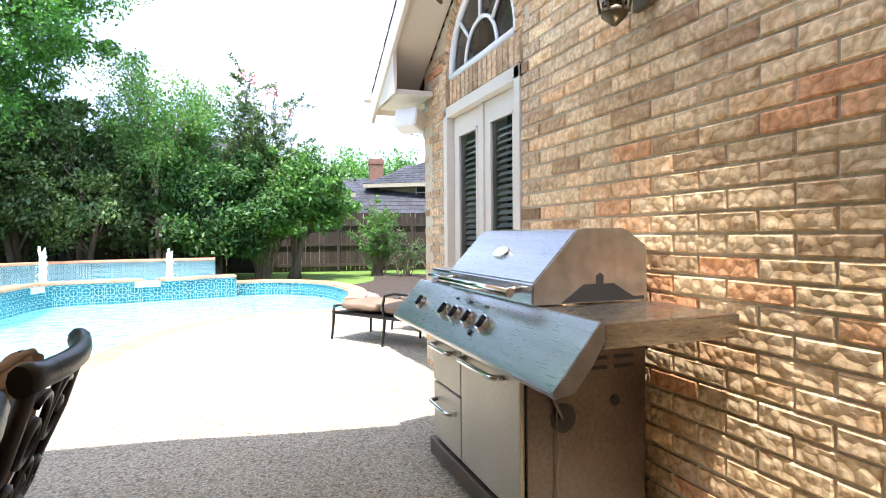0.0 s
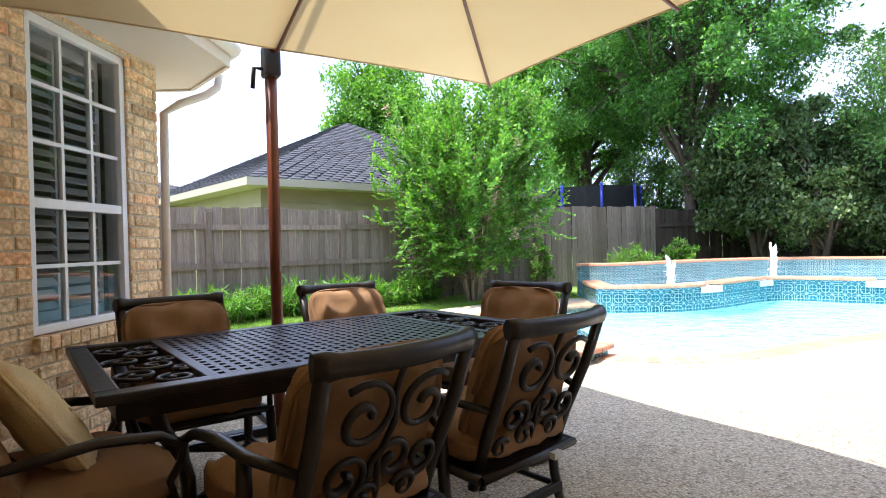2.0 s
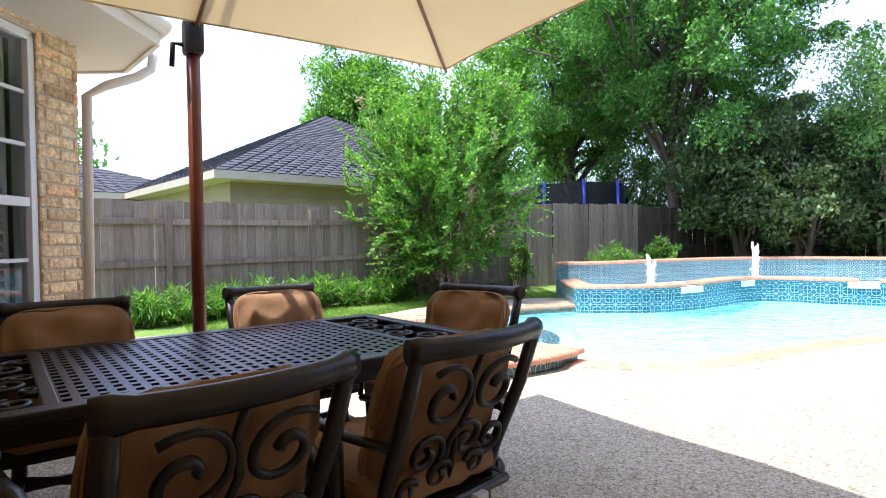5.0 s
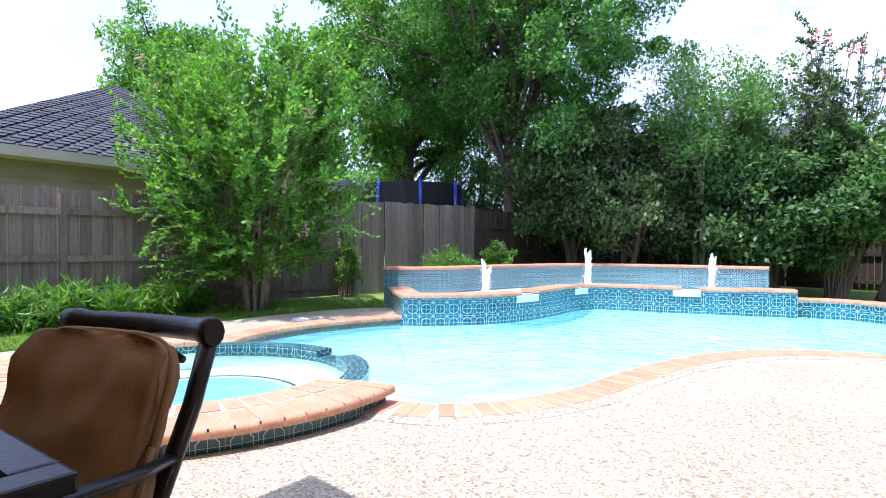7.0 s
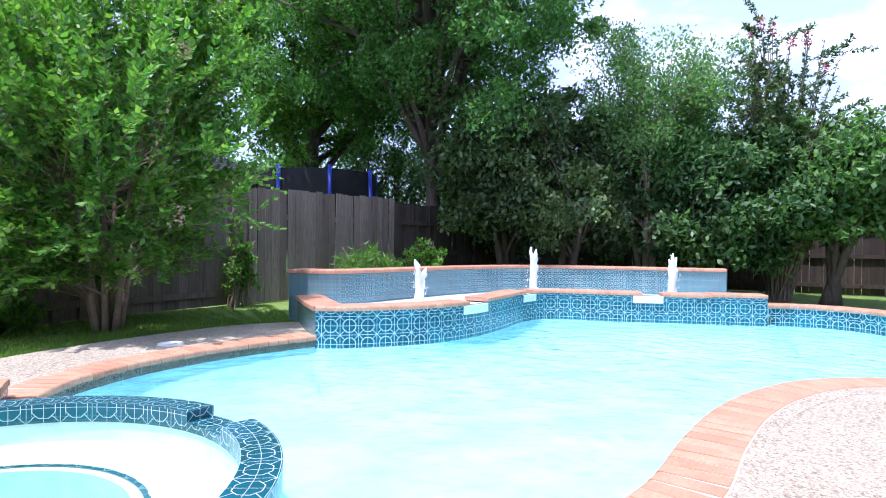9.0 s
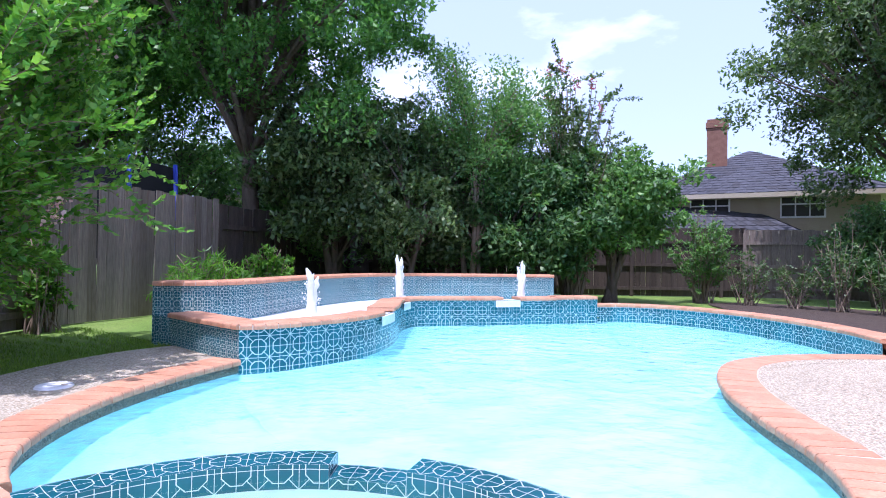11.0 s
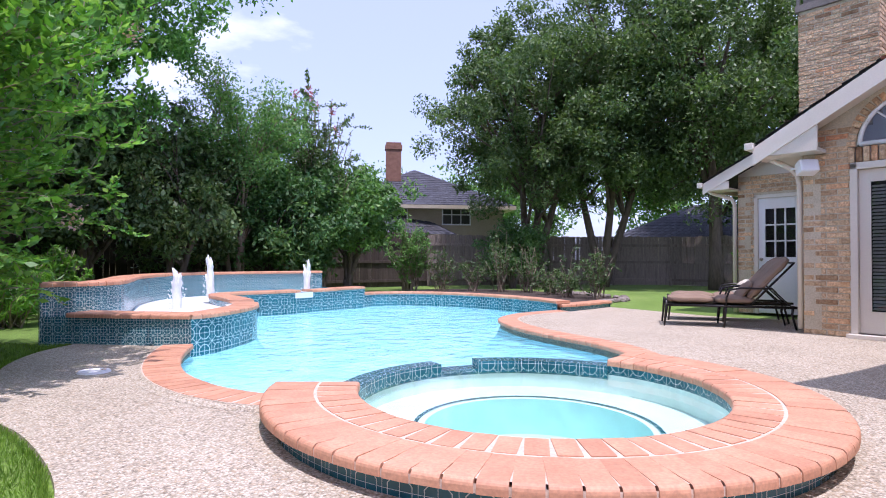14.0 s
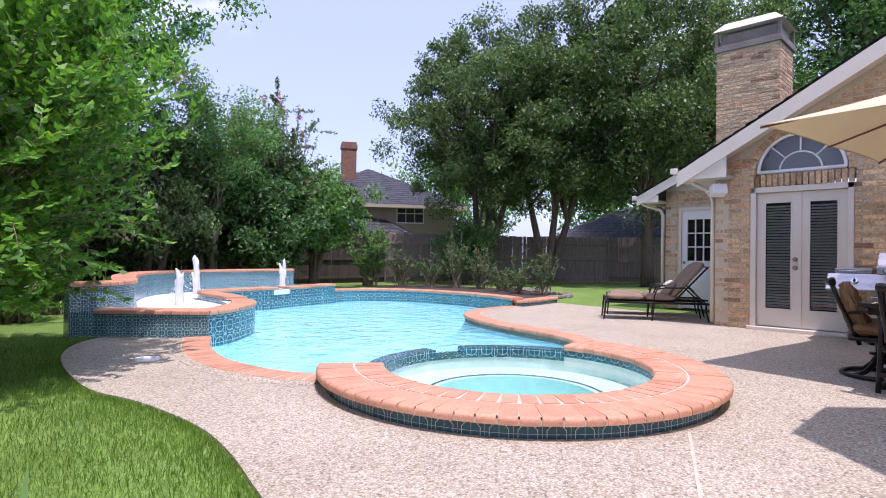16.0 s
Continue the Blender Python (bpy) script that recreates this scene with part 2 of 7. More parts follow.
M_SPAPL = plaster_material("spa_plaster", (0.72, 0.84, 0.78), (0.82, 0.90, 0.85))
# Spa plaster with the deep, shaded water's turquoise put into its colour
M_SPAWELL = plaster_material("depth_tinted_spa_plaster", (0.52, 0.82, 0.78), (0.60, 0.86, 0.82))
M_WATER = water_material("pool_water", (0.86, 0.985, 0.99))
M_SPAWATER = water_material("spa_water", (0.88, 0.985, 0.97), 2.0, 0.12)
M_FOAM = material("white_water", [(0.80, 0.84, 0.86), (0.9, 0.93, 0.94)], scale=8, rough=0.35, bump=0.8, fine=25, wear=0.1)
M_TRIM = material("cream_paint", [(0.66, 0.60, 0.50), (0.71, 0.65, 0.55)], scale=1.5, rough=0.55, bump=0.04, wear=0.06)
M_WHITE = material("white_paint", [(0.76, 0.76, 0.74), (0.82, 0.82, 0.80)], scale=2, rough=0.5, bump=0.03, wear=0.05)
M_SHINGLE = material("grey_shingle", [(0.050, 0.054, 0.066), (0.095, 0.10, 0.118)], scale=7, rough=0.9, bump=0.5, fine=70, vary=0.3, island=True)
M_FENCE = material("weathered_cedar", [(0.20, 0.155, 0.125), (0.31, 0.255, 0.215), (0.24, 0.19, 0.155)], scale=2.2, rough=0.9, bump=0.5, fine=26, stretch=(6, 6, 0.5), vary=0.28, wear=0.4)
# Darker copy of the cedar: the trees' shade is put into its colour
M_FENCED = material("tree_shaded_cedar", [(0.055, 0.040, 0.033), (0.10, 0.075, 0.06)], scale=2.2, rough=0.9, bump=0.5, fine=26, stretch=(6, 6, 0.5), vary=0.28, wear=0.4, island=True)
M_BARK = material("bark", [(0.10, 0.075, 0.055), (0.17, 0.13, 0.10)], scale=5, rough=0.95, bump=0.8, fine=30, stretch=(3, 3, 0.7))
M_BARKP = material("smooth_pale_bark", [(0.22, 0.16, 0.11), (0.32, 0.25, 0.18)], scale=5, rough=0.8, bump=0.3, fine=30)
M_LEAF_MYRTLE = leaf_material("myrtle_leaf", (0.055, 0.165, 0.022), (0.115, 0.28, 0.036), (0.23, 0.40, 0.06))
M_LEAF_DARK = leaf_material("dark_leaf", (0.042, 0.11, 0.036), (0.075, 0.175, 0.055), (0.15, 0.26, 0.09), 0.28)
M_LEAF_MID = leaf_material("mid_leaf", (0.07, 0.17, 0.05), (0.12, 0.26, 0.07), (0.21, 0.35, 0.11), 0.32)
M_LEAF_OLIVE = leaf_material("olive_leaf", (0.055, 0.105, 0.036), (0.095, 0.165, 0.058), (0.18, 0.25, 0.10), 0.25)
M_LEAF_TALL = leaf_material("tall_tree_leaf", (0.05, 0.145, 0.03), (0.09, 0.24, 0.05), (0.17, 0.35, 0.08), 0.35)
M_PINK = leaf_material("pink_flower", (0.45, 0.05, 0.08), (0.55, 0.12, 0.12), (0.50, 0.16, 0.20), 0.2)
M_PALEPINK = leaf_material("pale_pink_flower", (0.45, 0.25, 0.26), (0.5, 0.3, 0.32), (0.4, 0.3, 0.22), 0.2)


# ---- building tools ----
def part(name, bm, mat, parent=None, label=""):
    me = bpy.data.meshes.new(name)
    bm.to_mesh(me)
    bm.free()
    me.materials.append(mat)
    ob = new(name, me)
    if parent is not None:
        ob.parent = parent
    if label:
        ob["label"] = label
    return ob


def empty(name, m, label, category, group="", kind=""):
    ob = new(name)
    ob.matrix_basis = m
    ob.empty_display_size = 0.05
    return tagged(ob, label, category, group, kind)


def add_box(bm, lo, hi, bevel=0.0, m=None):
    r = bmesh.ops.create_cube(bm, size=1.0)
    vs = r["verts"]
    c = [(a + b) / 2 for a, b in zip(lo, hi)]
    d = [b - a for a, b in zip(lo, hi)]
    for v in vs:
        v.co = Vector((c[0] + v.co.x * d[0], c[1] + v.co.y * d[1], c[2] + v.co.z * d[2]))
    if bevel:
        es = list({e for v in vs for e in v.link_edges})
        r2 = bmesh.ops.bevel(bm, geom=es, offset=bevel, segments=2, profile=0.6, affect="EDGES")
        vs = list({v for f in r2["faces"] for v in f.verts} | {v for v in vs if v.is_valid})
    if m is not None:
        for v in vs:
            if v.is_valid:
                v.co = m @ v.co
    return vs


def boxes(*items, bevel=0.0):
    bm = bmesh.new()
    for lo, hi in items:
        add_box(bm, lo, hi, bevel)
    return bm


def add_tube(bm, pts, radius, sides=8, cap=True, flat=1.0):
    """A tube along points; radius a number or one for each point."""
    pts = [Vector(p) for p in pts]
    n = len(pts)
    rad = radius if isinstance(radius, (list, tuple)) else [radius] * n
    rings = []
    ref = None
    for i, p in enumerate(pts):
        d = (pts[min(i + 1, n - 1)] - pts[max(i - 1, 0)]).normalized()
        if ref is None:
            ref = Vector((0, 0, 1)) if abs(d.z) < 0.9 else Vector((1, 0, 0))
        u = d.cross(ref)
        u = u.normalized() if u.length > 1e-6 else Vector((1, 0, 0))
        w = d.cross(u).normalized()
        ref = -w if ref.dot(w) < 0 else w
        rings.append([bm.verts.new(p + (u * math.cos(2 * math.pi * k / sides) + w * flat * math.sin(2 * math.pi * k / sides)) * rad[i]) for k in range(sides)])
    for a, b in zip(rings, rings[1:]):
        for k in range(sides):
            f = bm.faces.new((a[k], a[(k + 1) % sides], b[(k + 1) % sides], b[k]))
            f.smooth = True
    if cap:
        bm.faces.new(rings[0][::-1])
        bm.faces.new(rings[-1])


def tube(pts, radius, sides=8, flat=1.0):
    bm = bmesh.new()
    add_tube(bm, pts, radius, sides, True, flat)
    return bm


def spline(pts, step=0.12, closed=False):
    """Catmull-Rom through 2D points, at even steps."""
    P = [Vector((*p, 0)) if len(p) == 2 else Vector(p) for p in pts]
    n = len(P)
    out = []
    for i in range(n if closed else n - 1):
        p0 = P[(i - 1) % n] if closed or i > 0 else P[0] * 2 - P[1]
        p1, p2 = P[i], P[(i + 1) % n]
        p3 = P[(i + 2) % n] if closed or i + 2 < n else P[-1] * 2 - P[-2]
        k = max(1, int((p2 - p1).length / step))
        for j in range(k):
            t = j / k
            out.append(0.5 * ((2 * p1) + (p2 - p0) * t + (2 * p0 - 5 * p1 + 4 * p2 - p3) * t * t + (3 * p1 - p0 - 3 * p2 + p3) * t ** 3))
    if not closed:
        out.append(P[-1])
    return out


def offset(line, d, closed=False):
    """The line moved to its left by d."""
    out = []
    n = len(line)
    for i, p in enumerate(line):
        a = line[(i - 1) % n] if closed else line[max(i - 1, 0)]
        b = line[(i + 1) % n] if closed else line[min(i + 1, n - 1)]
        t = (b - a).normalized()
        out.append(p + Vector((-t.y, t.x, 0)) * d)
    return out


def loop_edges(bm, line, z):
    vs = [bm.verts.new((p.x, p.y, z)) for p in line]
    return vs, [bm.edges.new((vs[i], vs[(i + 1) % len(vs)])) for i in range(len(vs))]


def sheet(loops, z):
    """A flat sheet at z inside the first loop and outside the rest."""
    bm = bmesh.new()
    edges = []
    for line in loops:
        edges += loop_edges(bm, line, z)[1]
    bmesh.ops.triangle_fill(bm, use_beauty=True, use_dissolve=False, edges=edges)
    for f in bm.faces:
        f.normal_update()
        if f.normal.z < 0:
            f.normal_flip()
    return bm


def wall_strip(line, lo, hi, closed=False, bm=None):
    """An upright face along a line with UVs in metres."""
    bm = bm or bmesh.new()
    uv = bm.loops.layers.uv.verify()
    run = 0.0
    n = len(line)
    for i in range(n if closed else n - 1):
        a, b = line[i], line[(i + 1) % n]
        d = (b - a).length
        f = bm.faces.new([bm.verts.new((a.x, a.y, lo)), bm.verts.new((b.x, b.y, lo)), bm.verts.new((b.x, b.y, hi)), bm.verts.new((a.x, a.y, hi))])
        for l, q in zip(f.loops, ((run, 0), (run + d, 0), (run + d, hi - lo), (run, hi - lo))):
            l[uv].uv = q
        run += d
    return bm


def flat_strip(a, b, z, bm=None):
    bm = bm or bmesh.new()
    uv = bm.loops.layers.uv.verify()
    run = 0.0
    for i in range(len(a) - 1):
        d = (a[i + 1] - a[i]).length
        w = (b[i] - a[i]).length
        f = bm.faces.new([bm.verts.new((p.x, p.y, z)) for p in (a[i], a[i + 1], b[i + 1], b[i])])
        for l, q in zip(f.loops, ((run, 0), (run + d, 0), (run + d, w), (run, w))):
            l[uv].uv = q
        run += d
        if f.normal.z < 0:
            f.normal_flip()
    return bm


# ---- plan ----
SPA_C, SPA_IN, SPA_DAM, SPA_WALL, SPA_OUT = Vector((-2.47, 5.05, 0)), 1.15, 1.32, 1.63, 1.70
SPA_TOP, DAM_TOP, SPA_WATER, WATER = 0.145, 0.085, 0.04, -0.085
RIM = 0.025
FAR_RIM = 0.19
LOW_TOP, BACK_TOP = 0.34, 0.67


def on_spa(deg, r):
    return SPA_C + Vector((math.cos(radians(deg)), math.sin(radians(deg)), 0)) * r


LEFT_RIM = spline([(-3.43, 9.04), (-3.66, 8.55), (-3.86, 7.95), (-3.95, 7.37), (-3.90, 6.80), (-3.76, 6.42), (-3.55, 6.12)])
RIGHT_RIM = spline([(-0.98, 5.40), (-0.59, 5.46), (-0.21, 5.81), (0.06, 6.35), (0.23, 7.09), (0.44, 7.79), (0.76, 8.43), (1.20, 8.94), (1.85, 9.25), (2.50, 9.30), (3.02, 9.26)])
BACK_RIM = spline([(3.02, 9.26), (3.22, 9.95), (3.34, 11.00), (3.18, 12.25), (2.62, 13.20), (1.95, 13.55), (1.43, 13.45)])
LOW_FRONT = spline([(1.43, 13.29), (0.80, 13.18), (0.15, 13.02), (-0.55, 12.86), (-1.20, 12.80), (-1.70, 12.66), (-1.93, 12.10), (-1.99, 11.30), (-2.12, 10.55), (-2.38, 9.90), (-2.78, 9.45), (-3.15, 9.15), (-3.43, 9.04)])
SPA_ARC = [on_spa(a, SPA_DAM) for a in range(134, 14, -4)]
POOL = LEFT_RIM + [p for p in SPA_ARC] + RIGHT_RIM[:-1] + BACK_RIM[:-1] + LOW_FRONT[:-1]
BACK_WALL = spline([(-4.66, 10.22), (-4.20, 10.24), (-3.80, 10.62), (-3.52, 11.45), (-3.16, 12.55), (-2.45, 13.70), (-1.45, 14.28), (-0.20, 14.36), (0.98, 14.38)])
DECK_EDGE = [Vector((*p, 0)) for p in ((3.3, -3.0), (-6.4, -3.0), (-6.3, 1.0), (-5.75, 2.6))] + spline([(-5.42, 3.5), (-5.24, 4.34), (-5.08, 5.0), (-5.01, 5.6), (-5.07, 6.4), (-5.22, 7.1), (-5.16, 8.1), (-5.0, 8.95), (-4.72, 9.6), (-4.35, 10.02)])

# ---- ground and deck ----
out = [Vector(p) for p in ((-900, -900, 0), (900, -900, 0), (900, 900, 0), (-900, 900, 0))]
ground_hole = LEFT_RIM + [on_spa(a, SPA_WALL) for a in range(139, 371, 5)] + RIGHT_RIM[:-1] + BACK_RIM[:-1] + LOW_FRONT[:-1]
ground = tagged(part("ground", sheet([out, ground_hole], -0.03), M_LAWN), "wide green summer lawn around the pool and house", "lawn", kind="structure")
inner_deck = [on_spa(a, SPA_WALL - 0.02) for a in range(370, 138, -5)]
DECK = DECK_EDGE + [Vector((-3.95, 9.56, 0))] + LEFT_RIM + inner_deck[::-1] + RIGHT_RIM + [Vector(p) for p in ((3.1, 9.1, 0), (4.62, 9.26, 0))] + spline([(4.62, 9.2), (4.5, 8.1), (4.4, 6.9), (4.9, 6.0), (5.6, 5.7)]) + [Vector((5.6, 0, 0)), Vector((3.3, 0, 0))]
bm = sheet([DECK], 0.0)
r = bmesh.ops.extrude_edge_only(bm, edges=[e for e in bm.edges if e.is_boundary])
for v in [g for g in r["geom"] if isinstance(g, bmesh.types.BMVert)]:
    v.co.z = -0.12
deck = tagged(part("patio", bm, M_DECK), "pale exposed-aggregate pebble concrete pool deck", "patio", kind="structure")

# ---- pool ----
pool = empty("pool", Matrix(), "free-form swimming pool with turquoise water and terracotta coping", "pool", kind="structure")
area = sum(a.x * b.y - b.x * a.y for a, b in zip(POOL, POOL[1:] + POOL[:1]))
IN = 1.0 if area > 0 else -1.0
shell = bmesh.new()
rings = []
for d, z in ((0.0, -0.10), (0.06, -0.24), (0.20, -0.38), (0.42, -0.49), (0.70, -0.56)):
    rings.append([shell.verts.new((p.x, p.y, z)) for p in offset(POOL, d * IN, True)])
for a, b in zip(rings, rings[1:]):
    for k in range(len(a)):
        shell.faces.new((a[k], a[(k + 1) % len(a)], b[(k + 1) % len(a)], b[k])).smooth = True
bmesh.ops.recalc_face_normals(shell, faces=shell.faces[:])
part("pool_shell", shell, M_PLASTER, pool, "pale turquoise plaster pool sides")
part("pool_floor", sheet([POOL], -0.56), M_PLASTER, pool, "pale turquoise plaster pool floor")
part("tile_band", wall_strip(LEFT_RIM, -0.17, RIM - 0.03), M_TILES, pool, "dark blue figured waterline tiles")
part("tile_band", wall_strip(RIGHT_RIM, -0.17, RIM - 0.03), M_TILES, pool, "dark blue figured waterline tiles")
part("tile_band", wall_strip(offset(BACK_RIM, 0.01), -0.17, FAR_RIM - 0.04), M_TILE, pool, "blue and white figured raised rim tiles")
water = part("pool_water", sheet([POOL], WATER), M_WATER, pool, "clear turquoise rippled pool water")

# raised water feature
fall = empty("pool_waterfall", Matrix(), "tiled raised water feature with terracotta coping and three jets", "water feature")
bm = wall_strip(offset(LOW_FRONT, 0.006), -0.17, LOW_TOP - 0.045)
part("front_wall", bm, M_TILE, fall, "blue and white figured tile wall")
INNER = offset(LOW_FRONT, -0.30)
bm = wall_strip(INNER, 0.0, LOW_TOP - 0.045)
part("inner_face", bm, M_TILE, fall)
bm = wall_strip(offset(BACK_WALL, -0.006), -0.05, BACK_TOP - 0.05)
part("back_wall", bm, M_TILEB, fall, "blue and white figured tile wall")
bm = wall_strip(offset(BACK_WALL, 0.30), -0.1, BACK_TOP - 0.05)
bm = wall_strip([BACK_WALL[-1], offset(BACK_WALL, 0.30)[-1]], -0.1, BACK_TOP - 0.05, bm=bm)
bm = wall_strip([offset(BACK_WALL, 0.30)[0], BACK_WALL[0]], -0.1, BACK_TOP - 0.05, bm=bm)
part("rear_face", bm, M_TILE, fall)
SIDE = [Vector((-4.64, 10.2, 0)), Vector((-4.42, 10.08, 0)), Vector((-3.93, 9.55, 0)), Vector((-3.43, 9.04, 0))]
part("side_wall", wall_strip(SIDE, -0.1, LOW_TOP - 0.045), M_TILEB, fall, "blue and white figured tile wall")
part("side_wall", wall_strip([Vector((1.43, 13.29, 0)), Vector((1.40, 13.75, 0)), Vector((1.0, 14.4, 0))], -0.1, LOW_TOP - 0.045), M_TILE, fall)
basin_line = BACK_WALL + [Vector((1.3, 13.8, 0))] + LOW_FRONT[:-1] + SIDE[::-1]
part("basin_water", sheet([basin_line], LOW_TOP - 0.13), M_FOAM, fall, "white churning basin water")

# ---- coping ----
def coping_mesh(name, w, length, thick, mat, nose=0.022):
    """A bullnosed coping brick: x along the rim, y from the nose inwards, top at z 0."""
    prof = [(0.0, -thick), (0.0, -nose), (nose * 0.1, -nose * 0.58), (nose * 0.3, -nose * 0.3), (nose * 0.58, -nose * 0.1), (nose, 0.0), (length, 0.0), (length, -thick)]
    bm = bmesh.new()
    a = [bm.verts.new((-w / 2, y, z)) for y, z in prof]
    b = [bm.verts.new((w / 2, y, z)) for y, z in prof]
    n = len(prof)
    for i in range(n):
        bm.faces.new((a[i], a[(i + 1) % n], b[(i + 1) % n], b[i]))
    bm.faces.new(a[::-1])
    bm.faces.new(b)
    bmesh.ops.recalc_face_normals(bm, faces=bm.faces[:])
    bm.normal_update()
    me = bpy.data.meshes.new(name)
    bm.to_mesh(me)
    bm.free()
    me.materials.append(mat)
    return me


def along(line, pitch):
    """Places and headings at even steps along a line."""
    total = sum((b - a).length for a, b in zip(line, line[1:]))
    n = max(1, round(total / pitch))
    want = [(i + 0.5) * total / n for i in range(n)]
    out, run, k = [], 0.0, 0
    for a, b in zip(line, line[1:]):
        d = (b - a).length
        while k < n and want[k] <= run + d:
            out.append((a.lerp(b, (want[k] - run) / max(d, 1e-6)), math.degrees(math.atan2(b.y - a.y, b.x - a.x))))
            k += 1
        run += d
    return out


def lay_coping(line, z, mesh, parent, flip=False, pitch=0.112, length=0.30, thick=0.05, over=0.03):
    """Bricks across a rim; the nose stands over the line, the brick lies to its left (flip: right)."""
    side = -1 if flip else 1
    bed = flat_strip(offset(line, (0.022 - over) * side), offset(line, (length - 0.02) * side), z - 0.003)
    wall_strip(offset(line, (0.010 - over) * side), z - thick, z - 0.010, bm=bed)
    part("mortar_bed", bed, M_GROUT, parent, "pale grout under the coping")
    if z == RIM:
        fillet = bmesh.new()
        hi = [fillet.verts.new((p.x, p.y, z - 0.002)) for p in offset(line, (length - over - 0.004) * side)]
        lo = [fillet.verts.new((p.x, p.y, 0.002)) for p in offset(line, (length - over + 0.09) * side)]
        for k in range(len(line) - 1):
            fillet.faces.new((hi[k], hi[k + 1], lo[k + 1], lo[k]))
        part("deck_fillet", fillet, M_DECK, parent, "pebble concrete sloped up to the coping")
    for p, a in along(line, pitch):
        ob = new("brick", mesh)
        ob.parent = parent
        ob.matrix_basis = pose(p.x, p.y, z + random.uniform(-0.0015, 0.0015), 0, 0, a + (180 if flip else 0)) @ Matrix.Translation((0, -over, 0))


CB = coping_mesh("coping_brick", 0.104, 0.30, 0.05, M_COPING)
CBW = coping_mesh("coping_brick_wide", 0.104, 0.36, 0.055, M_COPING, 0.026)
lay_coping(LEFT_RIM[:-1], RIM, CB, pool, True)
lay_coping(RIGHT_RIM, RIM, CB, pool, True)
lay_coping(BACK_RIM, FAR_RIM, CB, pool, True)
stub = spline([(3.05, 9.20), (3.6, 9.14), (4.62, 9.22)])
lay_coping(stub, 0.13, CB, pool)
part("stub_wall", wall_strip(offset(stub, 0.02), -0.02, 0.09), M_TILE, pool, "figured tile face")
part("stub_wall", wall_strip([stub[-1], offset(stub, 0.28)[-1]], -0.02, 0.09), M_TILE, pool)
part("rim_back", wall_strip(offset(BACK_RIM, -0.26), -0.05, FAR_RIM - 0.05), M_GROUT, pool)

CBX = coping_mesh("wall_coping_brick", 0.104, 0.34, 0.05, M_COPING)


def piece(line, a, b):
    n = len(line)
    return line[int(a * (n - 1)):int(b * (n - 1)) + 1]


for a, b, dz in ((0.0, 0.115, 0.0), (0.115, 0.20, -0.012), (0.245, 0.47, 0.0), (0.51, 0.71, 0.012), (0.76, 1.0, 0.0)):
    lay_coping(piece(LOW_FRONT, a, b), LOW_TOP + dz, CBX, fall, True, length=0.34)
lay_coping(SIDE[1:], LOW_TOP, CBX, fall, False, length=0.34)
lay_coping(BACK_WALL, BACK_TOP, CBX, fall, False, length=0.34)
for a, b in ((0.20, 0.245), (0.47, 0.51), (0.71, 0.76)):
    seg = offset(piece(LOW_FRONT, a, b + 0.02), 0.04)
    bm = flat_strip(seg, offset(seg, -0.42), LOW_TOP - 0.055)
    wall_strip(seg, LOW_TOP - 0.16, LOW_TOP - 0.055, bm=bm)
    part("spillway", bm, M_FOAM, fall, "white water spilling over the wall")


def water_jet(x, y, z, h, seed):
    """A foaming jet of water with stray drops."""
    rnd = random.Random(seed)
    jet = empty("water_jet", pose(x, y, z), "white foaming fountain jet rising from the basin", "fountain jet", "fountain jets")
    bm = bmesh.new()
    for k in range(9):
        lean = Vector((rnd.uniform(-0.035, 0.035), rnd.uniform(-0.035, 0.035), 0))
        top = h * rnd.uniform(0.55, 1.0)
        pts = [lean * (t * 1.3 if t < 0.8 else t * 2) + Vector((rnd.uniform(-0.012, 0.012), rnd.uniform(-0.012, 0.012), top * t)) for t in (0, 0.15, 0.3, 0.45, 0.6, 0.75, 0.9, 1.0)]
        add_tube(bm, pts, [0.062, 0.054, 0.046, 0.042, 0.038, 0.034, 0.026, 0.008], 7)
    for v in bm.verts:
        v.co += Vector((rnd.uniform(-1, 1), rnd.uniform(-1, 1), rnd.uniform(-1, 1))) * 0.008
    part("column", bm, M_FOAM, jet)["kind"] = "stuff"
    bm = bmesh.new()
    for k in range(46):
        a, q = rnd.uniform(0, 6.28), rnd.random() ** 0.6
        c = Vector((math.cos(a) * 0.13 * q, math.sin(a) * 0.13 * q, rnd.uniform(0.02, 1.02) * h * (1.05 - 0.6 * q)))
        r = bmesh.ops.create_icosphere(bm, subdivisions=1, radius=rnd.uniform(0.005, 0.014))
        for v in r["verts"]:
            v.co = v.co + c
    part("spray", bm, M_FOAM, jet)["kind"] = "stuff"
    bm = bmesh.new()
    rim = [bm.verts.new((math.cos(t) * 0.26 * rnd.uniform(0.8, 1.15), math.sin(t) * 0.26 * rnd.uniform(0.8, 1.15), -0.045)) for t in [k * 0.393 for k in range(16)]]
    mid = [bm.verts.new((v.co.x * 0.45, v.co.y * 0.45, rnd.uniform(-0.01, 0.02))) for v in rim]
    for k in range(16):
        bm.faces.new((rim[k], rim[(k + 1) % 16], mid[(k + 1) % 16], mid[k])).smooth = True
    bm.faces.new(mid)
    part("foam", bm, M_FOAM, jet)


water_jet(-3.06, 10.95, LOW_TOP - 0.10, 0.58, 3)
water_jet(-1.95, 12.98, LOW_TOP - 0.10, 0.76, 5)
water_jet(0.14, 13.45, LOW_TOP - 0.10, 0.72, 8)

# ---- spa ----
spa = empty("spa", Matrix.Translation(SPA_C), "round raised spa with terracotta brick coping and tiled wall", "spa")
INV = Matrix.Translation(-SPA_C)


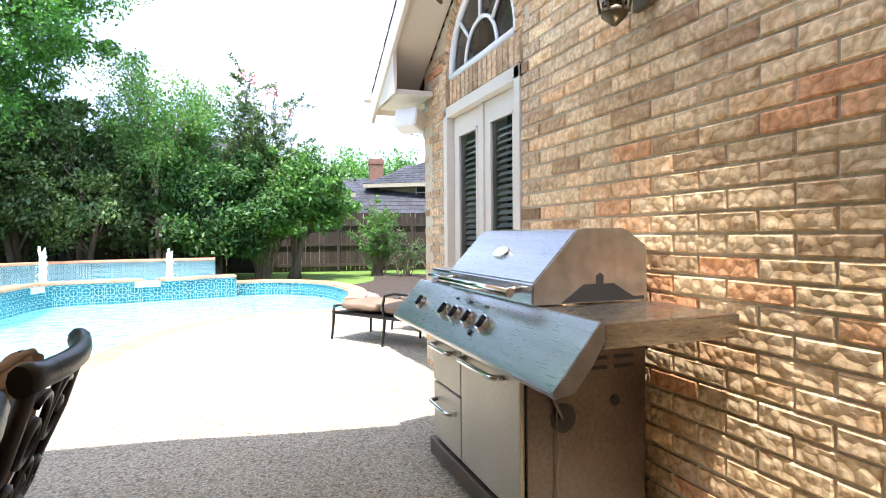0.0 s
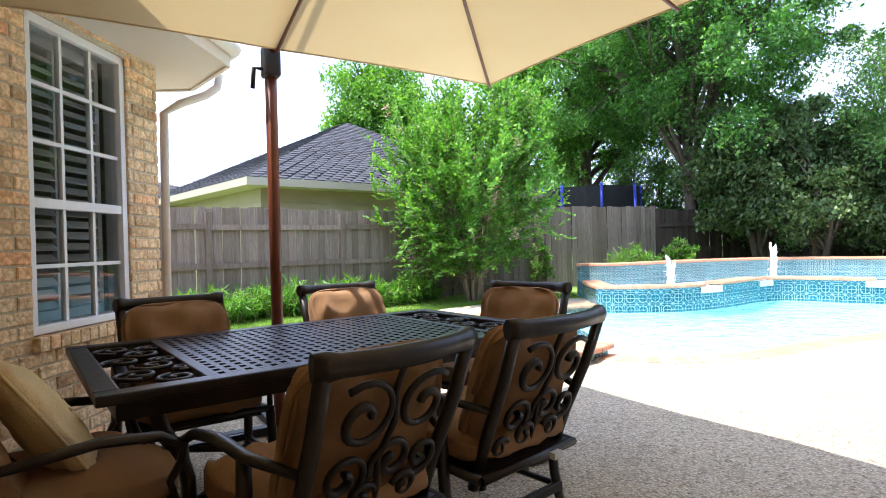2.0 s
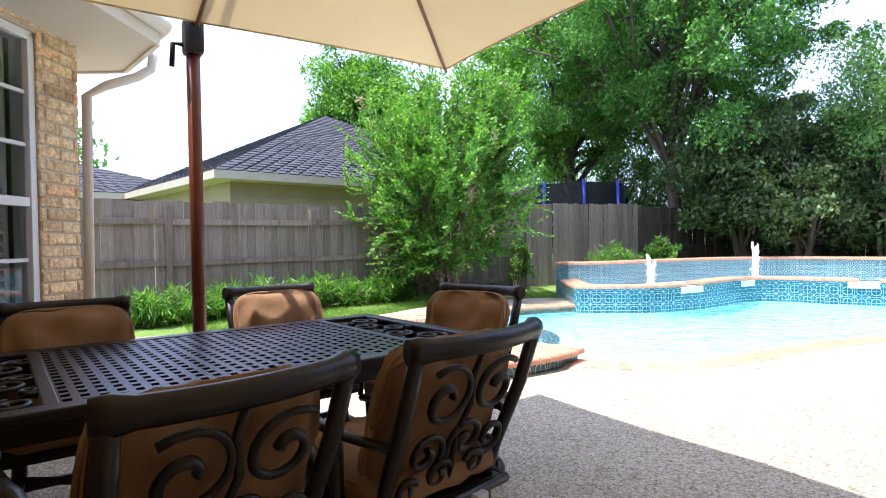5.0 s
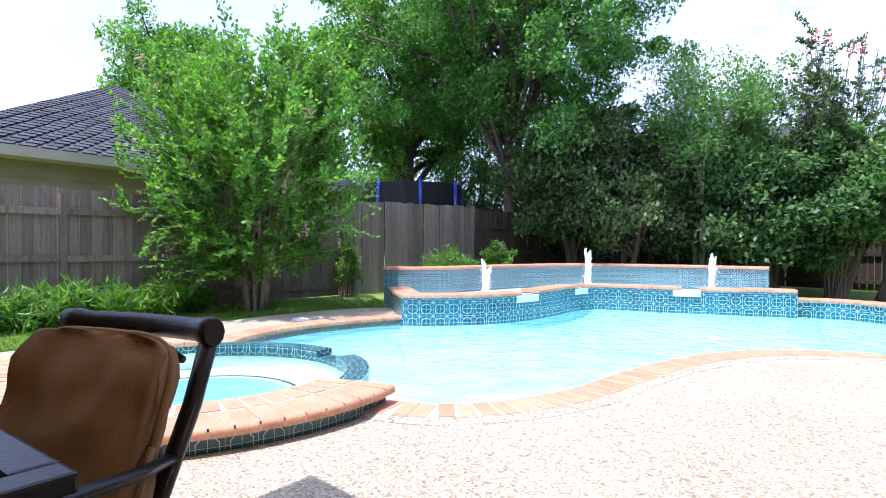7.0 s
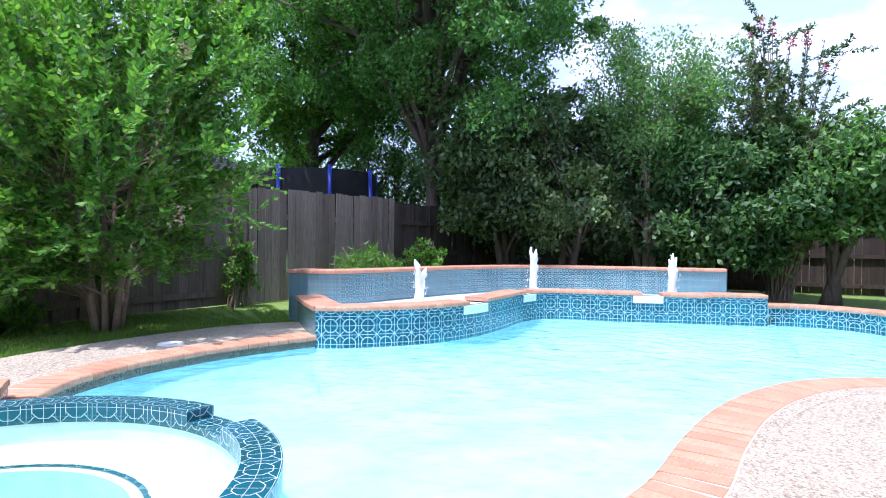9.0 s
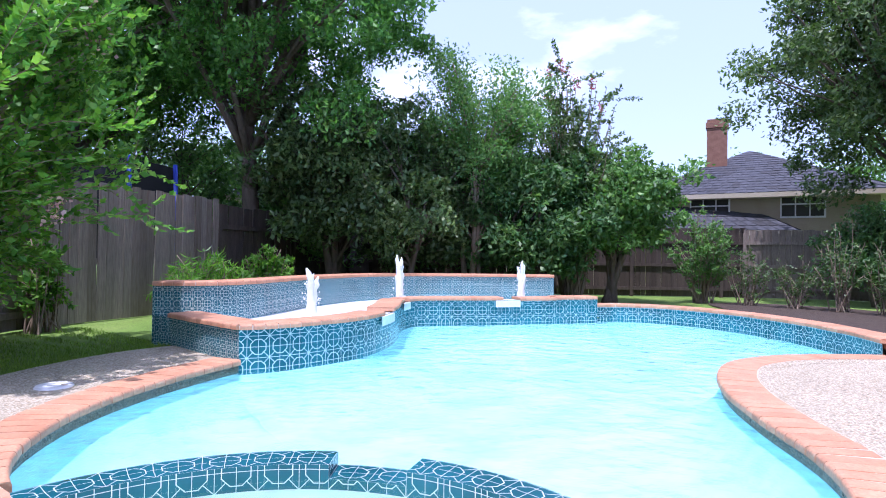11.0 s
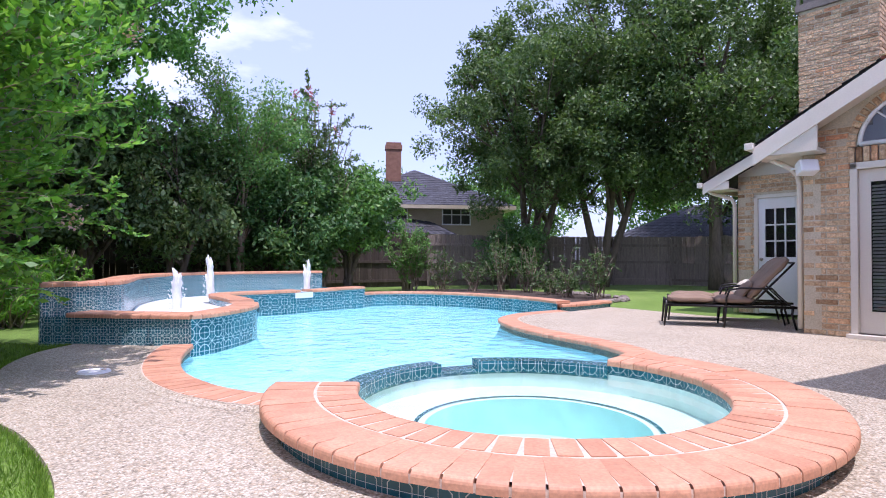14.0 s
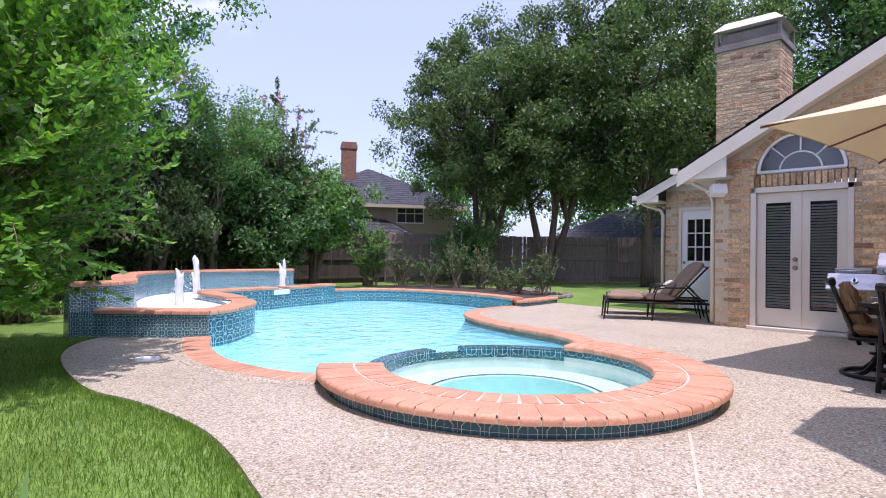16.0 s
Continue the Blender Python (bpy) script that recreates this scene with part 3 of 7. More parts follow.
def spa_part(name, bm, mat, label=""):
    bm.transform(INV)
    return part(name, bm, mat, spa, label)


def arc(a, b, r, step=4):
    n = max(1, int(abs(b - a) / step))
    return [on_spa(a + (b - a) * k / n, r) for k in range(n + 1)]


S0, S1 = 139, 371
spa_part("outer_wall", wall_strip(arc(S0, S1, SPA_WALL), -0.06, SPA_TOP - 0.045), M_TILES, "dark blue figured tile band")
spa_part("end_wall", wall_strip([on_spa(S0, SPA_WALL), on_spa(S0, SPA_IN + 0.02)], -0.3, SPA_TOP - 0.04), M_TILES)
spa_part("end_wall", wall_strip([on_spa(S1, SPA_IN + 0.02), on_spa(S1, SPA_WALL)], -0.3, SPA_TOP - 0.04), M_TILES)
spa_part("inner_tile", wall_strip(arc(S1, S0, SPA_IN + 0.01), 0.02, SPA_TOP - 0.045), M_TILES, "dark blue figured tile band")
D0, D1 = 11, 139
for a, b, top in ((D0, 65, DAM_TOP), (65, 82, DAM_TOP - 0.06), (82, D1, DAM_TOP)):
    ins, outs = arc(b, a, SPA_IN), arc(a, b, SPA_DAM + 0.006)
    bm = wall_strip(outs, -0.4, top)
    wall_strip(ins, -0.02, top, bm=bm)
    flat_strip(arc(a, b, SPA_IN), arc(a, b, SPA_DAM + 0.006), top, bm=bm)
    wall_strip([on_spa(a, SPA_IN), on_spa(a, SPA_DAM + 0.006)], SPA_WATER - 0.02, top, bm=bm)
    wall_strip([on_spa(b, SPA_DAM + 0.006), on_spa(b, SPA_IN)], SPA_WATER - 0.02, top, bm=bm)
    spa_part("dam_wall", bm, M_TILES, "blue figured tile spillway wall")
full = [on_spa(a, SPA_IN + 0.012) for a in range(0, 360, 5)]
ledge = [on_spa(a, 0.72) for a in range(0, 360, 5)]
spa_part("shell", wall_strip(full, -0.13, 0.022, True), M_SPAPL, "pale plaster spa shell")
bm = sheet([full, ledge], -0.13)
spa_part("bench", bm, M_SPAPL, "pale plaster bench")
spa_part("well", wall_strip(ledge, -0.40, -0.13, True), M_SPAWELL)
spa_part("spa_floor", sheet([ledge], -0.40), M_SPAWELL)
spa_part("bench_tile", flat_strip([on_spa(a, 0.765) for a in range(0, 361, 5)], [on_spa(a, 0.795) for a in range(0, 361, 5)], -0.124), M_TILES, "dark blue mosaic edge line")
spa_part("spa_water", sheet([full], SPA_WATER), M_SPAWATER, "clear still spa water")
bed = flat_strip(arc(S0, S1, SPA_IN + 0.006), arc(S0, S1, SPA_OUT - 0.022), SPA_TOP - 0.004)
wall_strip(arc(S0, S1, SPA_OUT - 0.004), SPA_TOP - 0.052, SPA_TOP - 0.016, bm=bed)
spa_part("mortar_bed", bed, M_GROUT, "pale grout joints")
OUTB = coping_mesh("spa_outer_brick", 0.118, 0.30, 0.052, M_COPING, 0.026)
INB = coping_mesh("spa_inner_brick", 0.106, 0.245, 0.052, M_COPING, 0.022)
n = round(radians(S1 - S0) * (SPA_OUT - 0.06) / 0.125)
for k in range(n):
    a = S0 + (S1 - S0) * (k + 0.5) / n
    p = on_spa(a, SPA_OUT) - SPA_C
    ob = new("brick", OUTB)
    ob.parent = spa
    ob.matrix_basis = pose(p.x, p.y, SPA_TOP + random.uniform(-0.002, 0.002), 0, 0, a + 90)
n = round(radians(S1 - S0) * (SPA_IN + 0.12) / 0.125)
for k in range(n):
    a = S0 + (S1 - S0) * (k + 0.5) / n
    p = on_spa(a, SPA_IN - 0.015) - SPA_C
    ob = new("brick", INB)
    ob.parent = spa
    ob.matrix_basis = pose(p.x, p.y, SPA_TOP + random.uniform(-0.002, 0.002), 0, 0, a - 90)

bm = bmesh.new()
bmesh.ops.create_cone(bm, cap_ends=True, segments=28, radius1=0.125, radius2=0.115, depth=0.014)
bm.transform(Matrix.Translation((0, 0, 0.007)))
drain = empty("skimmer_lid", pose(-4.47, 8.08, 0.0), "round white plastic skimmer lid in the deck", "skimmer lid")
part("lid", bm, M_WHITE, drain)
bm = bmesh.new()
bmesh.ops.create_cone(bm, cap_ends=True, segments=24, radius1=0.02, radius2=0.02, depth=0.004)
bm.transform(Matrix.Translation((0.07, 0, 0.016)))
part("finger_hole", bm, M_GROUT, drain)
bm = flat_strip([Vector((-2.9, 3.38, 0)), Vector((-5.6, 2.2, 0))], [Vector((-2.9, 3.40, 0)), Vector((-5.6, 2.22, 0))], 0.004)
tagged(part("trim", bm, M_GROUT), "pale control joint across the pebble deck", "control joint", kind="structure")

# ---- brickwork ----
BL, BH, BP, BC = 0.244, 0.066, 0.254, 0.0765


def brick_mesh(name, length, mat):
    bm = bmesh.new()
    b = 0.006
    f = [bm.verts.new(p) for p in ((b, 0.0, b), (length - b, 0.0, b), (length - b, 0.0, BH - b), (b, 0.0, BH - b))]
    g = [bm.verts.new(p) for p in ((0, 0.006, 0), (length, 0.006, 0), (length, 0.006, BH), (0, 0.006, BH))]
    h = [bm.verts.new((v.co.x, 0.03, v.co.z)) for v in g]
    bm.faces.new(f)
    for k in range(4):
        bm.faces.new((g[k], g[(k + 1) % 4], f[(k + 1) % 4], f[k]))
        bm.faces.new((h[k], h[(k + 1) % 4], g[(k + 1) % 4], g[k]))
    me = bpy.data.meshes.new(name)
    bm.to_mesh(me)
    bm.free()
    me.materials.append(mat)
    return me


def brick_relief(m, island):
    """The dimpled face of the hand-pressed brick."""
    nt = m.node_tree
    b = nt.nodes["Principled BSDF"]
    co = nt.nodes.new("ShaderNodeTexCoord")
    oi = nt.nodes.new("ShaderNodeNewGeometry")
    vo = nt.nodes.new("ShaderNodeTexVoronoi")
    vo.inputs["Scale"].default_value = 23
    vo.inputs["Randomness"].default_value = 0.75
    wob = nt.nodes.new("ShaderNodeTexNoise")
    wob.inputs["Scale"].default_value = 9
    nt.links.new(oi.outputs["Position"], wob.inputs["Vector"])
    ad = nt.nodes.new("ShaderNodeVectorMath")
    ad.operation = "MULTIPLY_ADD"
    nt.links.new(wob.outputs["Color"], ad.inputs[0])
    ad.inputs[1].default_value = (0.035, 0.035, 0.035)
    nt.links.new(oi.outputs["Position"], ad.inputs[2])
    nt.links.new(ad.outputs[0], vo.inputs["Vector"])
    old = b.inputs["Normal"].links[0].from_node
    bp = nt.nodes.new("ShaderNodeBump")
    bp.invert = True
    bp.inputs["Strength"].default_value, bp.inputs["Distance"].default_value = 0.55, 0.02
    nt.links.new(vo.outputs["Distance"], bp.inputs["Height"])
    nt.links.new(old.outputs["Normal"], bp.inputs["Normal"])
    nt.links.new(bp.outputs["Normal"], b.inputs["Normal"])
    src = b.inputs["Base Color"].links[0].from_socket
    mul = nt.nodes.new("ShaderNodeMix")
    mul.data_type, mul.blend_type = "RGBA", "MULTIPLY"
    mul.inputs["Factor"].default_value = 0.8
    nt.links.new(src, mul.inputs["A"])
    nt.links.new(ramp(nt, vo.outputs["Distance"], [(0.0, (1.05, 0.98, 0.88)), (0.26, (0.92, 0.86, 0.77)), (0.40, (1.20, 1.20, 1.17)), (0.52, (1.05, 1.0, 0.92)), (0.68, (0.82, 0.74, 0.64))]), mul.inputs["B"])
    rnd = oi.outputs["Random Per Island"] if island else nt.nodes.new("ShaderNodeObjectInfo").outputs["Random"]
    kiln = nt.nodes.new("ShaderNodeMix")
    kiln.data_type, kiln.blend_type = "RGBA", "MULTIPLY"
    kiln.inputs["Factor"].default_value = 1.0
    nt.links.new(mul.outputs["Result"], kiln.inputs["A"])
    fired = ramp(nt, rnd, [(0.0, (0.74, 0.66, 0.58)), (0.06, (1.0, 0.98, 0.94)), (0.30, (1.10, 1.12, 1.12)), (0.52, (1.0, 1.0, 0.98)), (0.86, (1.10, 1.08, 1.02)), (0.94, (1.02, 0.88, 0.78)), (0.99, (0.96, 0.68, 0.56))])
    nt.links.new(fired, kiln.inputs["B"])
    nt.links.new(kiln.outputs["Result"], b.inputs["Base Color"])


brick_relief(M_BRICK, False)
FULL = brick_mesh("brick_face", BL, M_BRICK)
WIDTHS = {}


def brick_of(length):
    key = round(length / 0.02) * 0.02
    if abs(key - BL) < 0.011:
        return FULL
    if key not in WIDTHS:
        WIDTHS[key] = brick_mesh("brick_face", key, M_BRICK)
    return WIDTHS[key]


def add_brick(bm, m, length, h=BH):
    b = 0.005
    f = [bm.verts.new(m @ Vector(p)) for p in ((b, 0, b), (length - b, 0, b), (length - b, 0, h - b), (b, 0, h - b))]
    g = [bm.verts.new(m @ Vector(p)) for p in ((0, 0.02, 0), (length, 0.02, 0), (length, 0.02, h), (0, 0.02, h))]
    bm.faces.new(f)
    for k in range(4):
        bm.faces.new((g[k], g[(k + 1) % 4], f[(k + 1) % 4], f[k]))


QUEUE = []


def brick_wall(name, label, a, b, top, holes=(), bottom=0.0, limit=None, near=None, depth=0.22, outside=None):
    """A brick wall from a to b in plan, its face to the right of a->b looking along; mortar wall behind, bricks 8 mm proud.
    holes: (s0, s1, z0, z1); limit(s): greatest height at s; near(s, z): which bricks stand alone."""
    a, b = Vector((*a, 0)), Vector((*b, 0))
    length = (b - a).length
    ang = math.degrees(math.atan2(b.y - a.y, b.x - a.x))
    root = empty(name, pose(a.x, a.y, 0, 0, 0, ang), label, "brick wall", kind="structure")
    cuts_s = sorted({0.0, length, *[h[0] for h in holes], *[h[1] for h in holes]})
    cuts_z = sorted({bottom, top, *[h[2] for h in holes if bottom < h[2] < top], *[h[3] for h in holes if bottom < h[3] < top]})
    bm = bmesh.new()
    for s0, s1 in zip(cuts_s, cuts_s[1:]):
        for z0, z1 in zip(cuts_z, cuts_z[1:]):
            sm, zm = (s0 + s1) / 2, (z0 + z1) / 2
            if any(h[0] < sm < h[1] and h[2] < zm < h[3] for h in holes):
                continue
            add_box(bm, (s0, 0.009, z0), (s1, depth, z1))
    part("backing", bm, M_MORTAR, root, "sandy mortar")
    rows = []
    joined = bmesh.new()
    z, row = bottom + 0.005, 0
    while z + BH < top:
        s = -BP * (0.5 if row % 2 else 0.0) + 0.005
        while s < length:
            s0, s1 = max(s, 0.0), min(s + BL, length)
            spans = [(s0, s1)]
            for h in holes:
                if z + BH > h[2] + 0.01 and z < h[3] - 0.01:
                    nxt = []
                    for p, q in spans:
                        if q <= h[0] or p >= h[1]:
                            nxt.append((p, q))
                        else:
                            if p < h[0]:
                                nxt.append((p, h[0]))
                            if q > h[1]:
                                nxt.append((h[1], q))
                    spans = nxt
            for p, q in spans:
                mid = (p + q) / 2
                if q - p < 0.03 or (limit and z + BH > min(limit(p), limit(q))) or (outside and outside(mid, z + BH / 2)):
                    continue
                if near and near(mid, z):
                    rows.append((p, z, q - p))
                else:
                    add_brick(joined, Matrix.Translation((p, random.uniform(-0.003, 0.002), z)), q - p)
            s += BP
        z += BC
        row += 1
    part("brickwork", joined, M_BRICKW, root, "tan and buff bricks")["kind"] = "stuff"
    QUEUE.append((root, rows))
    return root


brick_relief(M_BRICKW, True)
DOOR = (3.455, 4.755)
ARCH_Y, ARCH_Z, ARCH_R = 4.105, 2.335, 0.585


def gable(y):
    return 2.46 + (5.62 - y) * 0.57


SOUTH_Y = 0.11
# main gable wall, its face to the west: runs from north to south, s = 5.27 - y
Y0 = 5.27
main = brick_wall("wall_main", "tan brick gable wall behind the grill with french doors", (3.03, Y0), (3.03, SOUTH_Y), 2.62,
                  holes=((Y0 - DOOR[1], Y0 - DOOR[0], 0.0, 2.14), (Y0 - DOOR[1] - 0.02, Y0 - DOOR[0] + 0.02, 2.14, 2.335), (Y0 - ARCH_Y - ARCH_R, Y0 - ARCH_Y + ARCH_R, 2.335, 2.62)),
                  near=lambda s, z: 1.95 < s < 4.2 and 0.3 < z < 2.45,
                  outside=lambda s, z: z > 2.33 and math.hypot(s - (Y0 - ARCH_Y), z - ARCH_Z) < ARCH_R + 0.11)
bm = bmesh.new()
for s0 in [k * 0.1 for k in range(-1, 36)]:
    ym = Y0 - s0 - 0.05
    top = gable(ym) - 0.12
    lo = 2.62
    d = abs(ym - ARCH_Y)
    if d < ARCH_R:
        lo = max(2.62, ARCH_Z + math.sqrt(ARCH_R ** 2 - d * d))
    if top > lo and s0 >= 0:
        add_box(bm, (3.039, ym - 0.05, lo), (3.25, ym + 0.05, top))
g = empty("wall_gable", Matrix(), "tan brick gable above the arched window", "brick wall", kind="structure")
part("backing", bm, M_MORTAR, g)
bm = bmesh.new()
row = 0
z = 2.625
while z < 4.6:
    s = 0.005 - (BP / 2 if row % 2 else 0)
    while s < 5.2:
        ym = Y0 - s - BL / 2
        ok = min(gable(Y0 - s), gable(Y0 - s - BL)) - 0.14 > z + BH and s >= 0
        if ok and math.hypot(ym - ARCH_Y, z + BH / 2 - ARCH_Z) > ARCH_R + 0.16:
            add_brick(bm, pose(3.03, Y0 - s, z, 0, 0, -90), BL)
        s += BP
    z += BC
    row += 1
for k in range(25):
    a = radians(180.0 * (k + 0.5) / 25)
    m = Matrix.Translation((3.024, ARCH_Y + math.cos(a) * ARCH_R, ARCH_Z + math.sin(a) * ARCH_R)) @ Matrix.Rotation(a - math.pi / 2, 4, "X") @ pose(0, 0.033, 0.004, 0, 0, -90)
    add_brick(bm, m, 0.066, 0.10)
for k in range(17):
    add_brick(bm, pose(3.022, DOOR[1] + 0.02 - k * 0.0785, 2.145, 0, 0, -90), 0.069, 0.185)
ob = part("brickwork", bm, M_BRICKW, g, "tan and buff bricks with an arched rowlock")
ob["kind"] = "stuff"

brick_wall("wall_north", "tan brick return wall of the house", (5.5, Y0), (3.03, Y0), 2.6, depth=0.2)
brick_wall("wall_south", "tan brick wall at the back of the dining nook", (3.02, SOUTH_Y), (-1.25, SOUTH_Y), 2.62,
           near=lambda s, z: 3.8 < s and z < 2.3)
brick_wall("wall_nook", "warm tan brick wall beside the dining table", (-1.25, SOUTH_Y), (-1.25, 0.72), 2.62,
           near=lambda s, z: z < 2.45)
C1, C2 = Vector((-1.25, 0.72, 0)), Vector((-2.27, 1.74, 0))
WIN = (0.235, 1.09, 0.70, 2.42)
brick_wall("wall_bay", "tan brick bay wall with a tall white window", (C1.x, C1.y), (C2.x, C2.y), 2.62,
           holes=((WIN[0], WIN[1], 0.615, WIN[3]),), near=lambda s, z: z < 2.5)
brick_wall("wall_bay_front", "tan brick bay front wall", (C2.x, C2.y), (-2.35, C2.y), 2.62)
brick_wall("wall_west", "tan brick house wall", (-2.35, 1.74), (-3.35, 0.74), 2.62)
brick_wall("wall_far_west", "tan brick house wall", (-3.35, 0.74), (-3.35, -4.0), 2.62)
WING_X = 5.5
D2 = (6.02, 6.84)
brick_wall("wall_wing", "tan brick wing wall with a small glazed door", (WING_X, 7.12), (WING_X, Y0 - 0.2), 2.45, holes=((7.12 - D2[1], 7.12 - D2[0], 0.0, 2.1),))
brick_wall("wall_wing_north", "tan brick wing wall", (9.5, 7.12), (WING_X, 7.12), 2.45)
bm = boxes(((-3.25, -4.2, 0), (9.4, -4.0, 2.6)), ((9.4, -4.2, 0), (9.6, 7.3, 2.6)))
tagged(part("wall_rear", bm, M_MORTAR), "plain rear house wall", "wall", kind="structure")

# rowlock sill of the bay window
bay_dir = (C2 - C1).normalized()
sill = empty("window_sill", pose(C1.x, C1.y, 0, 0, 0, 135), "sloping tan brick rowlock window sill", "window sill", kind="structure")
for k in range(12):
    bm = bmesh.new()
    add_box(bm, (WIN[0] - 0.02 + k * 0.077, -0.045, 0.62), (WIN[0] + 0.048 + k * 0.077, 0.20, 0.693), 0.006)
    part("brick", bm, M_BRICK, sill)

# ---- roof, soffits and gutters ----
def shingles(name, a, b, c, d, courses, label, parent=None, mat=None, lift=0.012):
    """A slope of overlapping shingle courses; a-b the eave, d-c the ridge."""
    a, b, c, d = (Vector(p) for p in (a, b, c, d))
    bm = bmesh.new()
    nrm = (b - a).cross(d - a).normalized()
    if nrm.z < 0:
        nrm = -nrm
    for i in range(courses):
        t0, t1 = i / courses, min(1.0, (i + 1.15) / courses)
        l0, r0, l1, r1 = a.lerp(d, t0), b.lerp(c, t0), a.lerp(d, t1), b.lerp(c, t1)
        n = max(1, int((r0 - l0).length / 0.30))
        for k in range(n):
            u0, u1 = k / n, (k + 1) / n - 0.008
            sh = random.uniform(0, 0.006)
            q = [l0.lerp(r0, u0) + nrm * (lift * 1.4 + sh), l0.lerp(r0, u1) + nrm * (lift * 1.4 + sh), l1.lerp(r1, u1) + nrm * 0.003, l1.lerp(r1, u0) + nrm * 0.003]
            vs = [bm.verts.new(p) for p in q] + [bm.verts.new(q[0] - nrm * lift), bm.verts.new(q[1] - nrm * lift)]
            bm.faces.new(vs[:4])
            bm.faces.new((vs[4], vs[5], vs[1], vs[0]))
    q = [bm.verts.new(p - nrm * 0.012) for p in (a, b, c, d)]
    bm.faces.new(q)
    return part(name, bm, mat or M_SHINGLE, parent, label)


roof = empty("roof", Matrix(), "grey shingled house roof with cream fascia and soffit", "roof", kind="structure")
RX = 2.66
ridge_y, ridge_z = 1.35, gable(1.35)
shingles("slope", (RX, 5.74, gable(5.74) + 0.06), (9.6, 5.74, gable(5.74) + 0.06), (9.6, ridge_y, ridge_z + 0.06), (RX, ridge_y, ridge_z + 0.06), 26, "grey shingles", roof)
shingles("slope", (9.6, -4.5, 1.56), (RX, -4.5, 1.56), (RX, ridge_y, ridge_z + 0.06), (9.6, ridge_y, ridge_z + 0.06), 20, "grey shingles", roof)
# rake board, soffit and boxed eave end
bm = bmesh.new()


def slanted(bm, x0, x1, y0, y1, below, above):
    vs = []
    for x in (x0, x1):
        for y in (y0, y1):
            for dz in (below, above):
                vs.append(bm.verts.new((x, y, gable(y) + dz)))
    for q in ((0, 1, 3, 2), (4, 6, 7, 5), (0, 4, 5, 1), (2, 3, 7, 6), (0, 2, 6, 4), (1, 5, 7, 3)):
        bm.faces.new([vs[k] for k in q])


slanted(bm, RX, RX + 0.03, ridge_y, 5.74, -0.20, 0.03)
part("rake_board", bm, M_TRIM, roof, "cream rake board")
bm = bmesh.new()
slanted(bm, RX + 0.035, 3.02, ridge_y, 5.70, -0.15, -0.13)
part("rake_soffit", bm, M_TRIM, roof, "cream soffit")
bm = boxes(((RX + 0.04, 5.0, 2.30), (3.015, 5.70, 2.34)), ((RX + 0.02, 5.0, 2.30), (RX + 0.05, 5.72, 2.66)), ((RX + 0.02, 5.66, 2.30), (5.5, 5.70, 2.46)), ((3.0, 5.29, 2.30), (5.5, 5.68, 2.33)))
for v in bm.verts:
    v.co.z = min(v.co.z, gable(v.co.y) - 0.03)
part("eave_box", bm, M_TRIM, roof, "cream boxed eave return")
bm = bmesh.new()
add_box(bm, (RX - 0.05, 5.72, 2.40), (5.5, 5.83, 2.49), 0.012)
part("gutter", bm, M_TRIM, roof, "cream gutter")
part("downspout", tube([(3.1, 5.74, 2.40), (3.1, 5.66, 2.30), (3.05, 5.42, 2.16), (3.06, 5.34, 2.06), (3.1, 5.33, 1.95), (3.1, 5.33, 0.05)], 0.035, 8), M_TRIM, roof, "cream downspout")
# wing gable
def wing_z(y):
    return 2.34 + (7.52 - y) * 0.5


bm = bmesh.new()
vs = [bm.verts.new(p) for p in ((5.02, 7.54, wing_z(7.54)), (5.02, 7.54, wing_z(7.54) - 0.19), (5.02, 5.2, wing_z(5.2) - 0.19), (5.02, 5.2, wing_z(5.2)))]
ve = [bm.verts.new(v.co + Vector((0.03, 0, 0))) for v in vs]
bm.faces.new(vs)
bm.faces.new(ve[::-1])
for k in range(4):
    bm.faces.new((vs[k], ve[k], ve[(k + 1) % 4], vs[(k + 1) % 4]))
part("rake_board", bm, M_TRIM, roof, "cream rake board")
shingles("slope", (5.0, 7.56, wing_z(7.56) + 0.02), (9.6, 7.56, wing_z(7.56) + 0.02), (9.6, 5.2, wing_z(5.2) + 0.02), (5.0, 5.2, wing_z(5.2) + 0.02), 16, "grey shingles", roof)
bm = boxes(((5.04, 7.08, 2.20), (5.5, 7.52, 2.23)), ((5.03, 7.08, 2.20), (5.05, 7.52, 2.34)), ((5.04, 7.49, 2.20), (9.5, 7.52, 2.34)))
part("eave_box", bm, M_TRIM, roof, "cream boxed eave return")
bm = bmesh.new()
add_box(bm, (4.98, 7.53, 2.26), (9.5, 7.63, 2.35), 0.012)
part("gutter", bm, M_TRIM, roof, "cream gutter")
part("downspout", tube([(5.2, 7.56, 2.26), (5.25, 7.49, 2.18), (5.42, 7.20, 2.06), (5.46, 7.16, 1.95), (5.46, 7.16, 0.0)], 0.035, 8), M_TRIM, roof, "cream downspout")
bm = bmesh.new()
vs = [bm.verts.new(p) for p in ((WING_X + 0.02, 7.12, 2.45), (WING_X + 0.02, 5.2, 2.45), (WING_X + 0.02, 5.2, wing_z(5.2) - 0.05), (WING_X + 0.02, 7.12, wing_z(7.12) - 0.05))]
bm.faces.new(vs)
part("gable_board", bm, M_TRIM, roof, "tan painted gable board")
# bay roof
def bay_outline(d):
    pts = [Vector((-1.25, SOUTH_Y, 0)), C1, C2, Vector((-2.35, 1.74, 0)), Vector((-3.35, 0.74, 0)), Vector((-3.35, -4.2, 0))]
    return offset(pts, -d)


